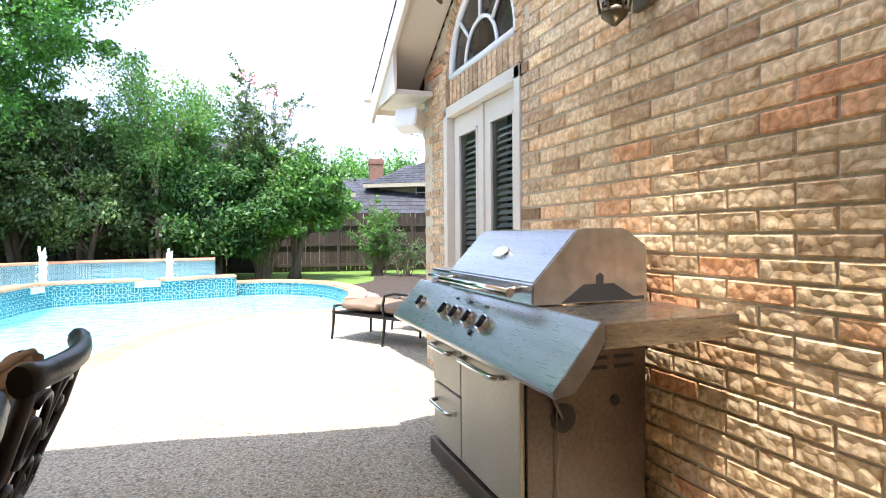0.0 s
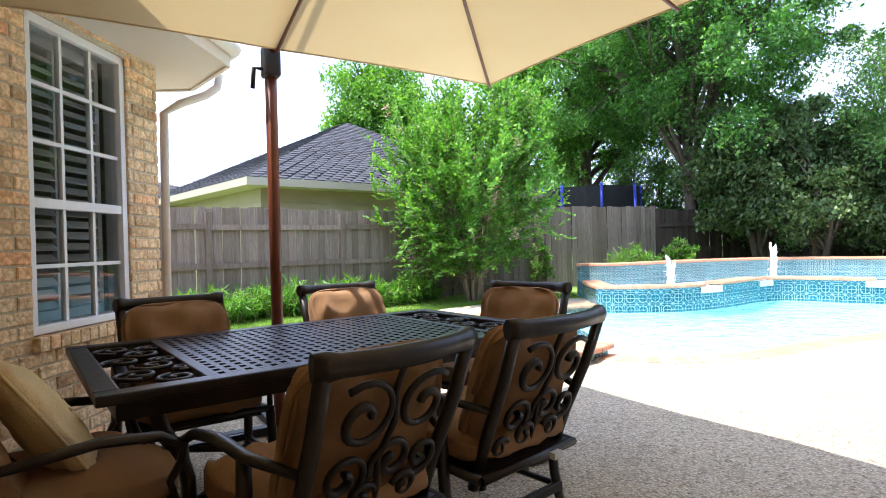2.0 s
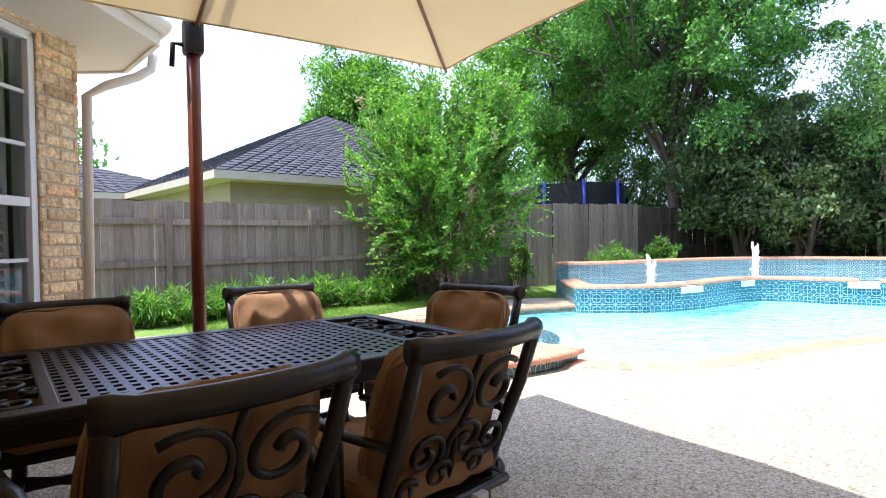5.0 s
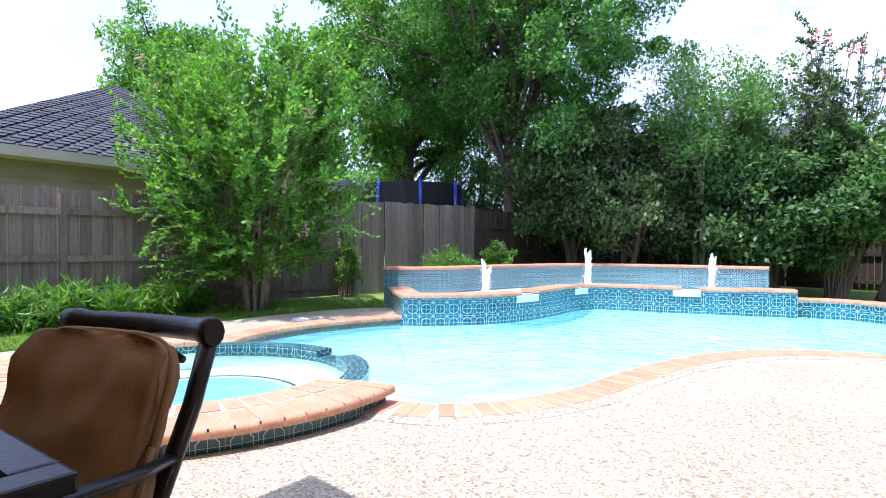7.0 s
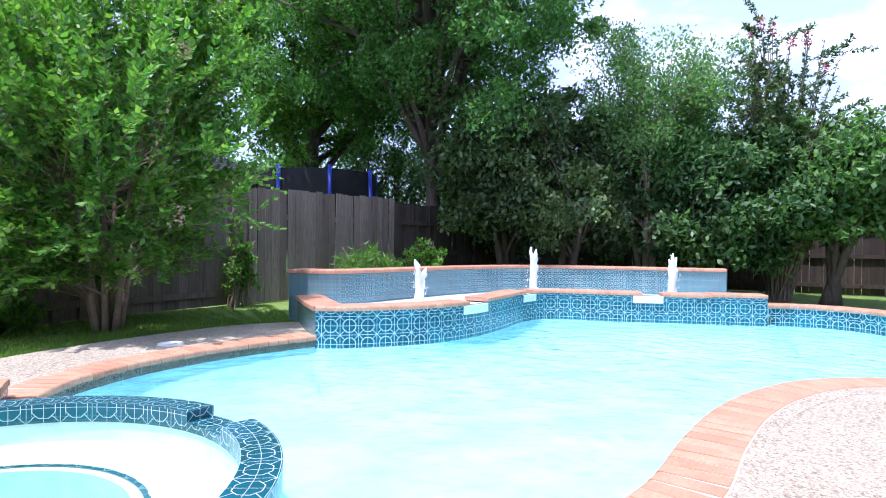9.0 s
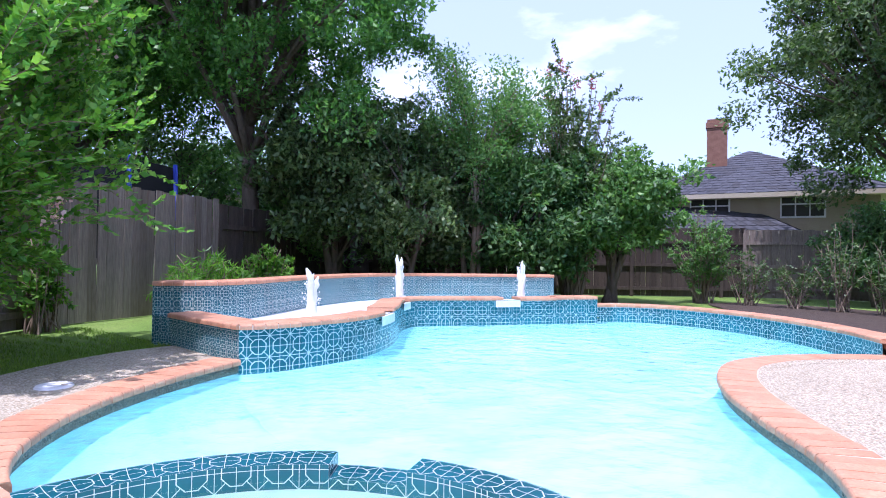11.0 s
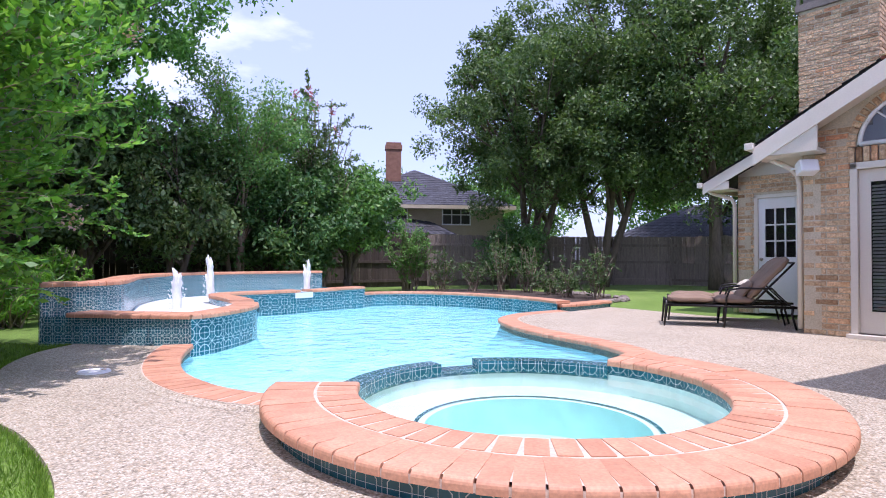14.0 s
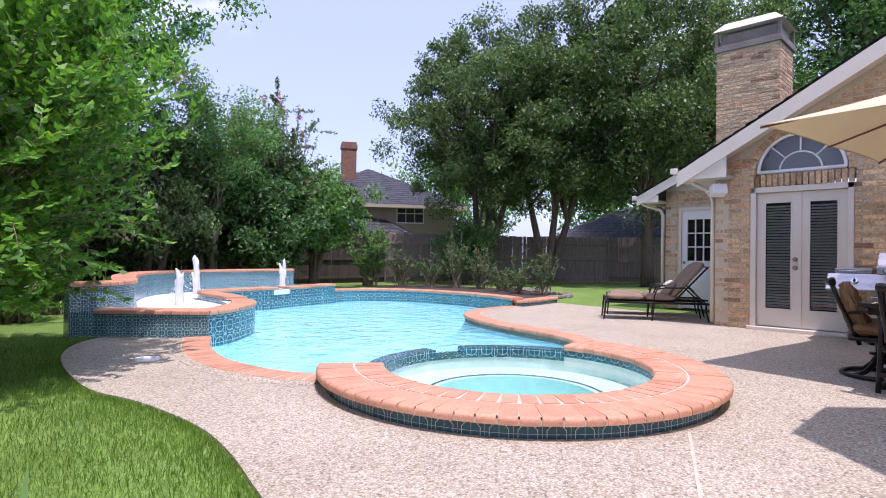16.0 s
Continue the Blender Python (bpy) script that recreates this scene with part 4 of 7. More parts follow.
o5 = bay_outline(0.52)
o5[0].y = SOUTH_Y
loop = o5 + [Vector((3.0, -4.2, 0)), Vector((3.0, SOUTH_Y + 0.01, 0))]
part("soffit", sheet([loop], 2.47), M_TRIM, roof, "cream painted soffit")
bm = bmesh.new()
for p, q in zip(o5, o5[1:]):
    d = (q - p).normalized()
    nrm = Vector((d.y, -d.x, 0)) * 0.03
    vs = [bm.verts.new((v.x, v.y, z)) for v in (p, q, q + nrm, p + nrm) for z in (2.455, 2.66)]
    for k in ((0, 2, 3, 1), (4, 6, 7, 5), (0, 1, 7, 6), (2, 4, 5, 3), (1, 3, 5, 7), (0, 6, 4, 2)):
        bm.faces.new([vs[i] for i in k])
part("fascia", bm, M_TRIM, roof, "cream fascia board")
apex = Vector((-2.6, -1.8, 4.6))
o6 = bay_outline(0.58)
for p, q in zip(o6, o6[1:]):
    shingles("slope", (p.x, p.y, 2.64), (q.x, q.y, 2.64), tuple(apex), tuple(apex + Vector((0.01, 0, 0))), 18, "grey shingles", roof)
shingles("slope", (3.0, 0.7, 2.64), (-1.2, 0.7, 2.64), (-1.2, -1.6, 4.0), (3.0, -1.6, 4.0), 12, "grey shingles", roof)
bm = bmesh.new()
add_tube(bm, [(o6[1].x, o6[1].y, 2.58), (o6[2].x, o6[2].y, 2.58), (o6[3].x, o6[3].y, 2.58)], 0.055, 8)
part("gutter", bm, M_TRIM, roof, "cream gutter")
part("downspout", tube([(-2.36, 2.24, 2.54), (-2.36, 2.22, 2.42), (-2.34, 2.12, 2.34), (-2.31, 1.92, 2.24), (-2.31, 1.80, 2.15), (-2.31, 1.78, 0.05)], 0.032, 8), M_TRIM, roof, "cream downspout")

# chimney
chim = empty("chimney", pose(5.75, 5.62, 0), "tall tan brick chimney with a grey metal cap", "chimney")
bm = bmesh.new()
add_box(bm, (0.009, -0.57, 2.4), (0.93, 0.57, 5.28))
part("core", bm, M_MORTAR, chim)
for nm, x, y, ang, wid in (("face", 0.0, 0.58, -90, 1.16), ("face", 0.94, -0.58, 90, 1.16), ("face", 0.94, 0.58, 180, 0.94), ("face", 0.0, -0.58, 0, 0.94)):
    bm = bmesh.new()
    z, row = 2.6, 0
    while z < 5.2:
        s = -(BP / 2) * (row % 2)
        while s < wid:
            p, q = max(0.0, s), min(wid, s + BL)
            if q - p > 0.03:
                add_brick(bm, Matrix.Translation((p, random.uniform(-0.002, 0.002), z)), q - p)
            s += BP
        z += BC
        row += 1
    ob = part("brickwork", bm, M_BRICKW, chim, "tan and buff bricks")
    ob.matrix_basis = pose(x, y, 0, 0, 0, ang)
    ob["kind"] = "stuff"
M_CAP = material("weathered_cap_metal", [(0.20, 0.17, 0.145), (0.30, 0.26, 0.22)], scale=3, rough=0.6, metal=0.3, bump=0.1)
part("cap_base", boxes(((-0.04, -0.62, 5.24), (0.98, 0.62, 5.36)), bevel=0.01), M_CAP, chim, "weathered metal band")
for x in (-0.02, 0.91):
    for y in (-0.6, 0.55):
        part("cap_post", boxes(((x, y, 5.36), (x + 0.05, y + 0.05, 5.66))), M_CAP, chim)
part("spark_screen", boxes(((0.06, -0.52, 5.36), (0.86, 0.52, 5.60))), M_CAP, chim, "dark spark screen")
bm = bmesh.new()
lo = [bm.verts.new(p) for p in ((-0.06, -0.65, 5.66), (1.0, -0.65, 5.66), (1.0, 0.65, 5.66), (-0.06, 0.65, 5.66))]
hi = [bm.verts.new(p) for p in ((0.10, -0.46, 5.84), (0.84, -0.46, 5.84), (0.84, 0.46, 5.84), (0.10, 0.46, 5.84))]
bm.faces.new(lo[::-1])
bm.faces.new(hi)
for k in range(4):
    bm.faces.new((lo[k], lo[(k + 1) % 4], hi[(k + 1) % 4], hi[k]))
part("cap_lid", bm, M_TRIM, chim, "pale sloping chimney lid")

# ---- doors and windows ----
M_GLASS = bpy.data.materials.new("window_glass")
M_GLASS.use_nodes = True
nt = M_GLASS.node_tree
nt.nodes.remove(nt.nodes["Principled BSDF"])
clear = nt.nodes.new("ShaderNodeBsdfTransparent")
clear.inputs["Color"].default_value = (0.86, 0.9, 0.9, 1)
gl = nt.nodes.new("ShaderNodeBsdfGlossy")
gl.inputs["Roughness"].default_value = 0.02
lw = nt.nodes.new("ShaderNodeFresnel")
lw.inputs["IOR"].default_value = 1.8
mx = nt.nodes.new("ShaderNodeMixShader")
nt.links.new(lw.outputs[0], mx.inputs[0])
nt.links.new(clear.outputs[0], mx.inputs[1])
nt.links.new(gl.outputs[0], mx.inputs[2])
nt.links.new(mx.outputs[0], nt.nodes["Material Output"].inputs["Surface"])
# Near-black colour holds the darkness of unlit rooms behind doors and panes
M_DARK = material("unlit_room_dark", [(0.045, 0.042, 0.04), (0.07, 0.065, 0.06)], scale=2, rough=0.9, bump=0.0)
# Board colour made pale to carry the sky's reflection in the glass
M_PALEBOARD = material("reflection_pale_board", [(0.42, 0.43, 0.43), (0.52, 0.53, 0.52)], scale=1, rough=0.9, bump=0)
M_BLIND = material("blind_slat", [(0.72, 0.70, 0.65), (0.80, 0.78, 0.73)], scale=3, rough=0.6, bump=0.02, wear=0.08)
M_METAL = material("brushed_knob_metal", [(0.30, 0.27, 0.23), (0.42, 0.38, 0.33)], scale=6, rough=0.35, metal=0.9, bump=0.05)


def pane(name, lo, hi, parent, label=""):
    bm = bmesh.new()
    y = lo[1]
    bm.faces.new([bm.verts.new(p) for p in ((lo[0], y, lo[2]), (hi[0], y, lo[2]), (hi[0], y, hi[2]), (lo[0], y, hi[2]))])
    ob = part(name, bm, M_GLASS, parent, label)
    ob.visible_shadow = False
    return ob


door = empty("door_1", pose(3.03, DOOR[1], 0.0, 0, 0, -90), "closed cream french doors with glass and white blinds", "french doors", kind="structure")
# local: x to the south along the wall, y into the house
W = DOOR[1] - DOOR[0]
part("door_frame", boxes(((0, -0.012, 0.05), (0.075, 0.16, 2.14)), ((W - 0.075, -0.012, 0.05), (W, 0.16, 2.14)), ((0, -0.012, 2.06), (W, 0.16, 2.142)), bevel=0.006), M_TRIM, door)
part("threshold", boxes(((-0.03, -0.10, 0.0), (W + 0.03, 0.18, 0.05)), bevel=0.006), M_TRIM, door, "pale door threshold")
half = (W - 0.15) / 2
for k in range(2):
    x0 = 0.075 + k * half
    leaf = part("door_leaf", boxes(((x0 + 0.003, 0.05, 0.06), (x0 + 0.115, 0.09, 2.055)), ((x0 + half - 0.115, 0.05, 0.06), (x0 + half - 0.003, 0.09, 2.055)), ((x0 + 0.11, 0.05, 0.06), (x0 + half - 0.11, 0.09, 0.32)), ((x0 + 0.11, 0.05, 1.91), (x0 + half - 0.11, 0.09, 2.055)), bevel=0.004), M_TRIM, door, "cream door leaf")
    part("glass_bead", boxes(((x0 + 0.105, 0.042, 0.31), (x0 + 0.125, 0.06, 1.92)), ((x0 + half - 0.125, 0.042, 0.31), (x0 + half - 0.105, 0.06, 1.92)), ((x0 + 0.105, 0.042, 0.31), (x0 + half - 0.105, 0.06, 0.33)), ((x0 + 0.105, 0.042, 1.90), (x0 + half - 0.105, 0.06, 1.92)), bevel=0.003), M_TRIM, leaf)
    pane("pane", (x0 + 0.115, 0.066, 0.32), (x0 + half - 0.115, 0.072, 1.91), leaf)
    for i in range(36):
        z = 0.36 + i * 0.0425
        bm = bmesh.new()
        add_box(bm, (x0 + 0.125, -0.02, -0.0015), (x0 + half - 0.125, 0.02, 0.0015))
        bm.transform(Matrix.Translation((0, 0.102, z)) @ Matrix.Rotation(radians(42), 4, "X"))
        part("blind_slat", bm, M_BLIND, leaf)
part("astragal", boxes(((W / 2 - 0.02, 0.035, 0.06), (W / 2 + 0.02, 0.06, 2.055)), bevel=0.004), M_TRIM, door)
for z in (0.94, 1.06):
    bm = bmesh.new()
    bmesh.ops.create_uvsphere(bm, u_segments=14, v_segments=10, radius=0.03)
    bm.transform(Matrix.Translation((W / 2 - 0.062, 0.015, z)) @ Matrix.Diagonal((1, 0.8, 1, 1)))
    bmesh.ops.create_cone(bm, cap_ends=True, segments=14, radius1=0.034, radius2=0.03, depth=0.012, matrix=Matrix.Translation((W / 2 - 0.062, 0.045, z)) @ Matrix.Rotation(math.pi / 2, 4, "X"))
    part("door_knob", bm, M_METAL, door, "brushed metal door knob")
part("interior_back", boxes(((0.0, 0.55, 0.0), (W, 0.57, 2.14))), M_DARK, door, "dark board standing for the unlit room behind the blinds")

arch = empty("window_1", pose(3.03, ARCH_Y, ARCH_Z, 0, 0, -90), "half-round white sunburst window above the doors", "arched window", kind="structure")
bm = bmesh.new()
ra = ARCH_R - 0.03
add_tube(bm, [(math.cos(radians(a)) * ra, 0.03, math.sin(radians(a)) * ra + 0.02) for a in range(0, 181, 9)], 0.028, 6)
add_tube(bm, [(-ra, 0.03, 0.03), (ra, 0.03, 0.03)], 0.03, 6)
part("window_frame", bm, M_WHITE, arch)
bm = bmesh.new()
add_tube(bm, [(math.cos(radians(a)) * 0.27, 0.03, math.sin(radians(a)) * 0.27 + 0.03) for a in range(0, 181, 9)], 0.014, 6)
for a in (45, 90, 135):
    add_tube(bm, [(math.cos(radians(a)) * 0.27, 0.03, math.sin(radians(a)) * 0.27 + 0.03), (math.cos(radians(a)) * ra, 0.03, math.sin(radians(a)) * ra + 0.02)], 0.013, 6)
part("muntins", bm, M_WHITE, arch)
bm = bmesh.new()
vs = [bm.verts.new((math.cos(radians(a)) * ra, 0.045, math.sin(radians(a)) * ra + 0.02)) for a in range(0, 181, 6)]
bm.faces.new(vs)
ob = part("pane", bm, M_GLASS, arch)
ob.visible_shadow = False
part("interior_back", boxes(((-0.7, 0.4, -0.1), (0.7, 0.42, 0.8))), M_PALEBOARD, arch, "pale board behind the arched glass")

win = empty("window_2", pose(C1.x, C1.y, 0, 0, 0, 135), "tall white divided window with plantation shutters", "window", kind="structure")
x0, x1, z0, z1 = WIN
part("window_frame", boxes(((x0, 0.02, z0), (x0 + 0.05, 0.14, z1)), ((x1 - 0.05, 0.02, z0), (x1, 0.14, z1)), ((x0, 0.02, z1 - 0.05), (x1, 0.14, z1)), ((x0, 0.01, z0), (x1, 0.14, z0 + 0.045)), ((x0 + 0.04, 0.03, 1.38), (x1 - 0.04, 0.10, 1.435)), bevel=0.005), M_WHITE, win)
bm = bmesh.new()
xs = [x0 + 0.05 + (x1 - x0 - 0.1) * k / 3 for k in range(4)]
for x in xs[1:3]:
    add_box(bm, (x - 0.011, 0.045, z0 + 0.04), (x + 0.011, 0.075, z1 - 0.04))
zs = [z0 + 0.045 + (1.38 - z0 - 0.045) * k / 2 for k in range(3)] + [1.435 + (z1 - 1.485) * k / 3 for k in range(4)]
for z in (zs[1], zs[4], zs[5]):
    add_box(bm, (x0 + 0.05, 0.046, z - 0.011), (x1 - 0.05, 0.074, z + 0.011))
part("muntins", bm, M_WHITE, win, "white glazing bars")
for i in range(3):
    for k, (za, zb) in enumerate(((zs[0], zs[1]), (zs[1], zs[2]), (zs[3], zs[4]), (zs[4], zs[5]), (zs[5], zs[6]))):
        pane("pane", (xs[i], 0.058, za), (xs[i + 1], 0.062, zb), win)
for k in range(2):
    xa = x0 + 0.055 + k * (x1 - x0 - 0.11) / 2
    xb = xa + (x1 - x0 - 0.11) / 2 - 0.004
    sh = part("shutter", boxes(((xa, 0.16, z0 + 0.03), (xa + 0.04, 0.19, z1 - 0.03)), ((xb - 0.04, 0.16, z0 + 0.03), (xb, 0.19, z1 - 0.03)), ((xa, 0.16, z0 + 0.03), (xb, 0.19, z0 + 0.10)), ((xa, 0.16, z1 - 0.1), (xb, 0.19, z1 - 0.03)), bevel=0.003), M_WHITE, win, "white louvred shutter")
    z = z0 + 0.13
    while z < z1 - 0.12:
        bm = bmesh.new()
        add_box(bm, (xa + 0.04, -0.031, -0.004), (xb - 0.04, 0.031, 0.004))
        bm.transform(Matrix.Translation((0, 0.172, z)) @ Matrix.Rotation(radians(42), 4, "X"))
        part("louvre", bm, M_WHITE, sh)
        z += 0.068
# Backing board, brightened in colour in place of reflected sky
part("interior_back", boxes(((x0 - 0.1, 0.9, 0.3), (x1 + 0.3, 0.92, 2.6))), M_PALEBOARD, win, "pale board behind the shutters, sky reflection in its colour")

d2 = empty("door_2", pose(WING_X, D2[1], 0, 0, 0, -90), "closed white back door with nine small panes", "door", kind="structure")
w2 = D2[1] - D2[0]
part("door_frame", boxes(((0, -0.01, 0), (0.06, 0.12, 2.1)), ((w2 - 0.06, -0.01, 0), (w2, 0.12, 2.1)), ((0, -0.01, 2.04), (w2, 0.12, 2.102)), bevel=0.005), M_TRIM, d2)
leaf = part("door_leaf", boxes(((0.06, 0.03, 0.02), (0.17, 0.07, 2.04)), ((w2 - 0.17, 0.03, 0.02), (w2 - 0.06, 0.07, 2.04)), ((0.17, 0.03, 0.02), (w2 - 0.17, 0.07, 1.0)), ((0.17, 0.03, 1.85), (w2 - 0.17, 0.07, 2.04)), bevel=0.003), M_WHITE, d2, "white door leaf")
bm = bmesh.new()
for k in (1, 2):
    x = 0.17 + (w2 - 0.34) * k / 3
    add_box(bm, (x - 0.012, 0.03, 1.0), (x + 0.012, 0.06, 1.85))
    z = 1.0 + 0.85 * k / 3
    add_box(bm, (0.17, 0.031, z - 0.012), (w2 - 0.17, 0.059, z + 0.012))
part("muntins", bm, M_WHITE, leaf)
for i in range(3):
    for k in range(3):
        pane("pane", (0.17 + (w2 - 0.34) * i / 3, 0.048, 1.0 + 0.283 * k), (0.17 + (w2 - 0.34) * (i + 1) / 3, 0.052, 1.0 + 0.283 * (k + 1)), leaf)
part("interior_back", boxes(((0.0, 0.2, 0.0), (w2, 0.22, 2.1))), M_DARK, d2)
bm = bmesh.new()
bmesh.ops.create_uvsphere(bm, u_segments=12, v_segments=8, radius=0.03)
bm.transform(Matrix.Translation((0.115, -0.005, 0.96)))
part("door_knob", bm, M_METAL, d2, "dark metal knob")

# ---- fences ----
FENCE = [(-7.22, -6.0), (-7.02, 9.0), (-6.62, 11.7), (-5.28, 14.6), (-2.7, 20.2), (7.6, 18.8), (12.1, 16.9), (15.5, 13.8), (17.5, 4.0)]
PICK = bmesh.new()
add_box(PICK, (-0.0705, -0.009, 0.0), (0.0705, 0.009, 1.0))
for v in PICK.verts:
    if v.co.z > 0.9:
        v.co.z = 1.0
PICKME = bpy.data.meshes.new("picket")
PICK.to_mesh(PICKME)
PICK.free()
PICKME.materials.append(M_FENCE)


def fence(a, b, h, name_label, alone, dark=False, rails_front=True, step_up=0.0):
    a, b = Vector((*a, 0)), Vector((*b, 0))
    length = (b - a).length
    ang = math.degrees(math.atan2(b.y - a.y, b.x - a.x))
    root = empty("fence", pose(a.x, a.y, -0.03, 0, 0, ang), name_label, "fence", "garden fences")
    joined = bmesh.new()
    s = 0.07
    side = -1 if rails_front else 1
    while s < length:
        hh = h + random.uniform(-0.02, 0.02)
        m = pose(s, random.uniform(-0.004, 0.004) - side * 0.03, 0.02, random.uniform(-0.4, 0.4), random.uniform(-0.5, 0.5), random.uniform(-1.5, 1.5)) @ Matrix.Diagonal((random.uniform(0.94, 1.02), 1, hh, 1))
        if alone:
            ob = new("picket", PICKME)
            ob.parent = root
            ob.matrix_basis = m
        else:
            r = add_box(joined, (-0.0705, -0.009, 0.0), (0.0705, 0.009, 1.0), m=m)
        s += 0.143
    if not alone:
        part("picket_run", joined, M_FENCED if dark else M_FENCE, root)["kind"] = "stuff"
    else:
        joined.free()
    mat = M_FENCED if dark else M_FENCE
    for z in (0.22, 0.88, 1.52):
        p0 = 0.0
        while p0 < length - 0.3:
            p1 = min(length, p0 + 2.44)
            bm = bmesh.new()
            add_box(bm, (p0, -0.02, z - 0.045), (p1, 0.02, z + 0.045), 0.004)
            bm.transform(Matrix.Translation((0, side * 0.0 + (-0.012 if rails_front else 0.012), random.uniform(-0.012, 0.012))))
            bm.transform(Matrix.Translation((0, 0.0 if not rails_front else 0.0, 0)))
            part("rail", bm, mat, root)
            p0 += 2.44
    p0 = 0.0
    while p0 < length + 0.1:
        bm = bmesh.new()
        add_box(bm, (p0 - 0.045, -0.055 if rails_front else 0.02, 0), (p0 + 0.045, 0.02 if rails_front else 0.11, h - 0.06), 0.006)
        part("post", bm, mat, root)
        p0 += 2.44
    return root


fence(FENCE[0], FENCE[1], 1.82, "weathered grey cedar picket fence along the side lawn", True)
fence(FENCE[1], FENCE[2], 1.84, "weathered grey cedar picket fence behind the crape myrtle", True)
fence(FENCE[2], FENCE[3], 1.98, "taller weathered grey cedar picket fence by the pool", True, rails_front=False)
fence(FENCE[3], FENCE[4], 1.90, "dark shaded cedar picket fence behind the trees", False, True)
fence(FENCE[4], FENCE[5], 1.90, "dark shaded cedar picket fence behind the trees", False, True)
fence(FENCE[5], FENCE[6], 1.85, "weathered grey cedar picket fence at the back of the lawn", False)
fence(FENCE[6], FENCE[7], 1.85, "weathered grey cedar picket fence at the back of the lawn", False)
fence(FENCE[7], FENCE[8], 1.85, "weathered grey cedar picket fence at the back of the lawn", False)

# ---- furniture materials ----
M_BRONZE = material("dark_bronze_aluminium", [(0.010, 0.008, 0.007), (0.021, 0.016, 0.014)], scale=6, rough=0.36, metal=0.2, bump=0.12, fine=90, wear=0.3)
M_CUSHION = material("brown_cushion_canvas", [(0.23, 0.125, 0.058), (0.31, 0.18, 0.085)], scale=4, rough=0.95, bump=0.25, fine=220, wear=0.15)
M_TAUPE = material("taupe_cushion_canvas", [(0.22, 0.15, 0.10), (0.29, 0.20, 0.135)], scale=4, rough=0.95, bump=0.25, fine=220, wear=0.15)
M_PILLOW = material("gold_cream_pillow", [(0.58, 0.46, 0.25), (0.66, 0.54, 0.32)], scale=7, rough=0.9, bump=0.25, fine=160, wear=0.15)
M_CREAM = material("cream_pillow", [(0.62, 0.56, 0.42), (0.70, 0.64, 0.50)], scale=5, rough=0.9, bump=0.2, fine=160)
M_CANOPY = material("cream_canopy_cloth", [(0.66, 0.54, 0.34), (0.70, 0.58, 0.38)], scale=2.0, rough=0.9, bump=0.12, fine=180, wear=0.06)
nt = M_CANOPY.node_tree
tl = nt.nodes.new("ShaderNodeBsdfTranslucent")
tl.inputs["Color"].default_value = (0.85, 0.66, 0.30, 1)
cm = nt.nodes.new("ShaderNodeMixShader")
cm.inputs["Fac"].default_value = 0.12
nt.links.new(nt.nodes["Principled BSDF"].outputs[0], cm.inputs[1])
nt.links.new(tl.outputs[0], cm.inputs[2])
nt.links.new(cm.outputs[0], nt.nodes["Material Output"].inputs["Surface"])
M_POLE = material("red_brown_wood_grain_pole", [(0.16, 0.042, 0.020), (0.23, 0.068, 0.032)], scale=4, rough=0.4, bump=0.05, stretch=(4, 4, 0.3))
M_BLACK = material("black_plastic", [(0.012, 0.012, 0.013), (0.025, 0.025, 0.027)], scale=5, rough=0.5, bump=0.05)
M_STEEL = material("brushed_stainless_steel", [(0.40, 0.40, 0.41), (0.56, 0.56, 0.57)], scale=2, rough=0.3, metal=1.0, bump=0.05, fine=40, stretch=(0.4, 9, 9), wear=0.06)
M_STEELW = material("warm_painted_steel_door", [(0.52, 0.47, 0.36), (0.60, 0.55, 0.43)], scale=3, rough=0.42, metal=0.25, bump=0.06, wear=0.15)
# Brownish steel, darkened further so the colour carries the cabinet side's shade
M_STEELD = material("darkened_side_steel", [(0.13, 0.10, 0.082), (0.19, 0.155, 0.128)], scale=3, rough=0.36, metal=0.7, bump=0.05, wear=0.3)
M_SHELF = material("worn_shelf_steel", [(0.46, 0.43, 0.38), (0.58, 0.55, 0.50)], scale=5, rough=0.27, metal=1.0, bump=0.04, fine=30, stretch=(5, 0.6, 5), wear=0.14)
M_CHROME = material("chrome", [(0.70, 0.70, 0.71), (0.80, 0.80, 0.81)], scale=5, rough=0.12, metal=1.0, bump=0.0, wear=0.05)
M_TAG = material("white_cloth_tag", [(0.7, 0.68, 0.64), (0.78, 0.76, 0.72)], scale=9, rough=0.9, bump=0.1)


def cushion_bm(lx, ly, lz, power=4.0, wrinkle=0.006, seed=0, cuts=7):
    """A stuffed cushion with soft corners, its base centred at the origin."""
    bm = bmesh.new()
    bmesh.ops.create_cube(bm, size=2.0)
    bmesh.ops.subdivide_edges(bm, edges=bm.edges[:], cuts=cuts, use_grid_fill=True)
    for v in bm.verts:
        p = v.co
        m = max(abs(p.x), abs(p.y), abs(p.z))
        k = (abs(p.x) ** power + abs(p.y) ** power + abs(p.z) ** power) ** (1 / power)
        q = p * (m / k) if k else p
        edge = max(abs(p.x), abs(p.y))
        th = 1.0 - 0.35 * edge ** 4
        w = noise.noise(Vector((q.x * 2.3 + seed, q.y * 2.3, q.z * 2.3))) * wrinkle * 2 + noise.noise(Vector((q.x * 7 + seed, q.y * 2, q.z * 7))) * wrinkle
        v.co = Vector((q.x * lx / 2, q.y * ly / 2, lz / 2 + q.z * th * lz / 2 + w))
    for f in bm.faces:
        f.smooth = True
    return bm


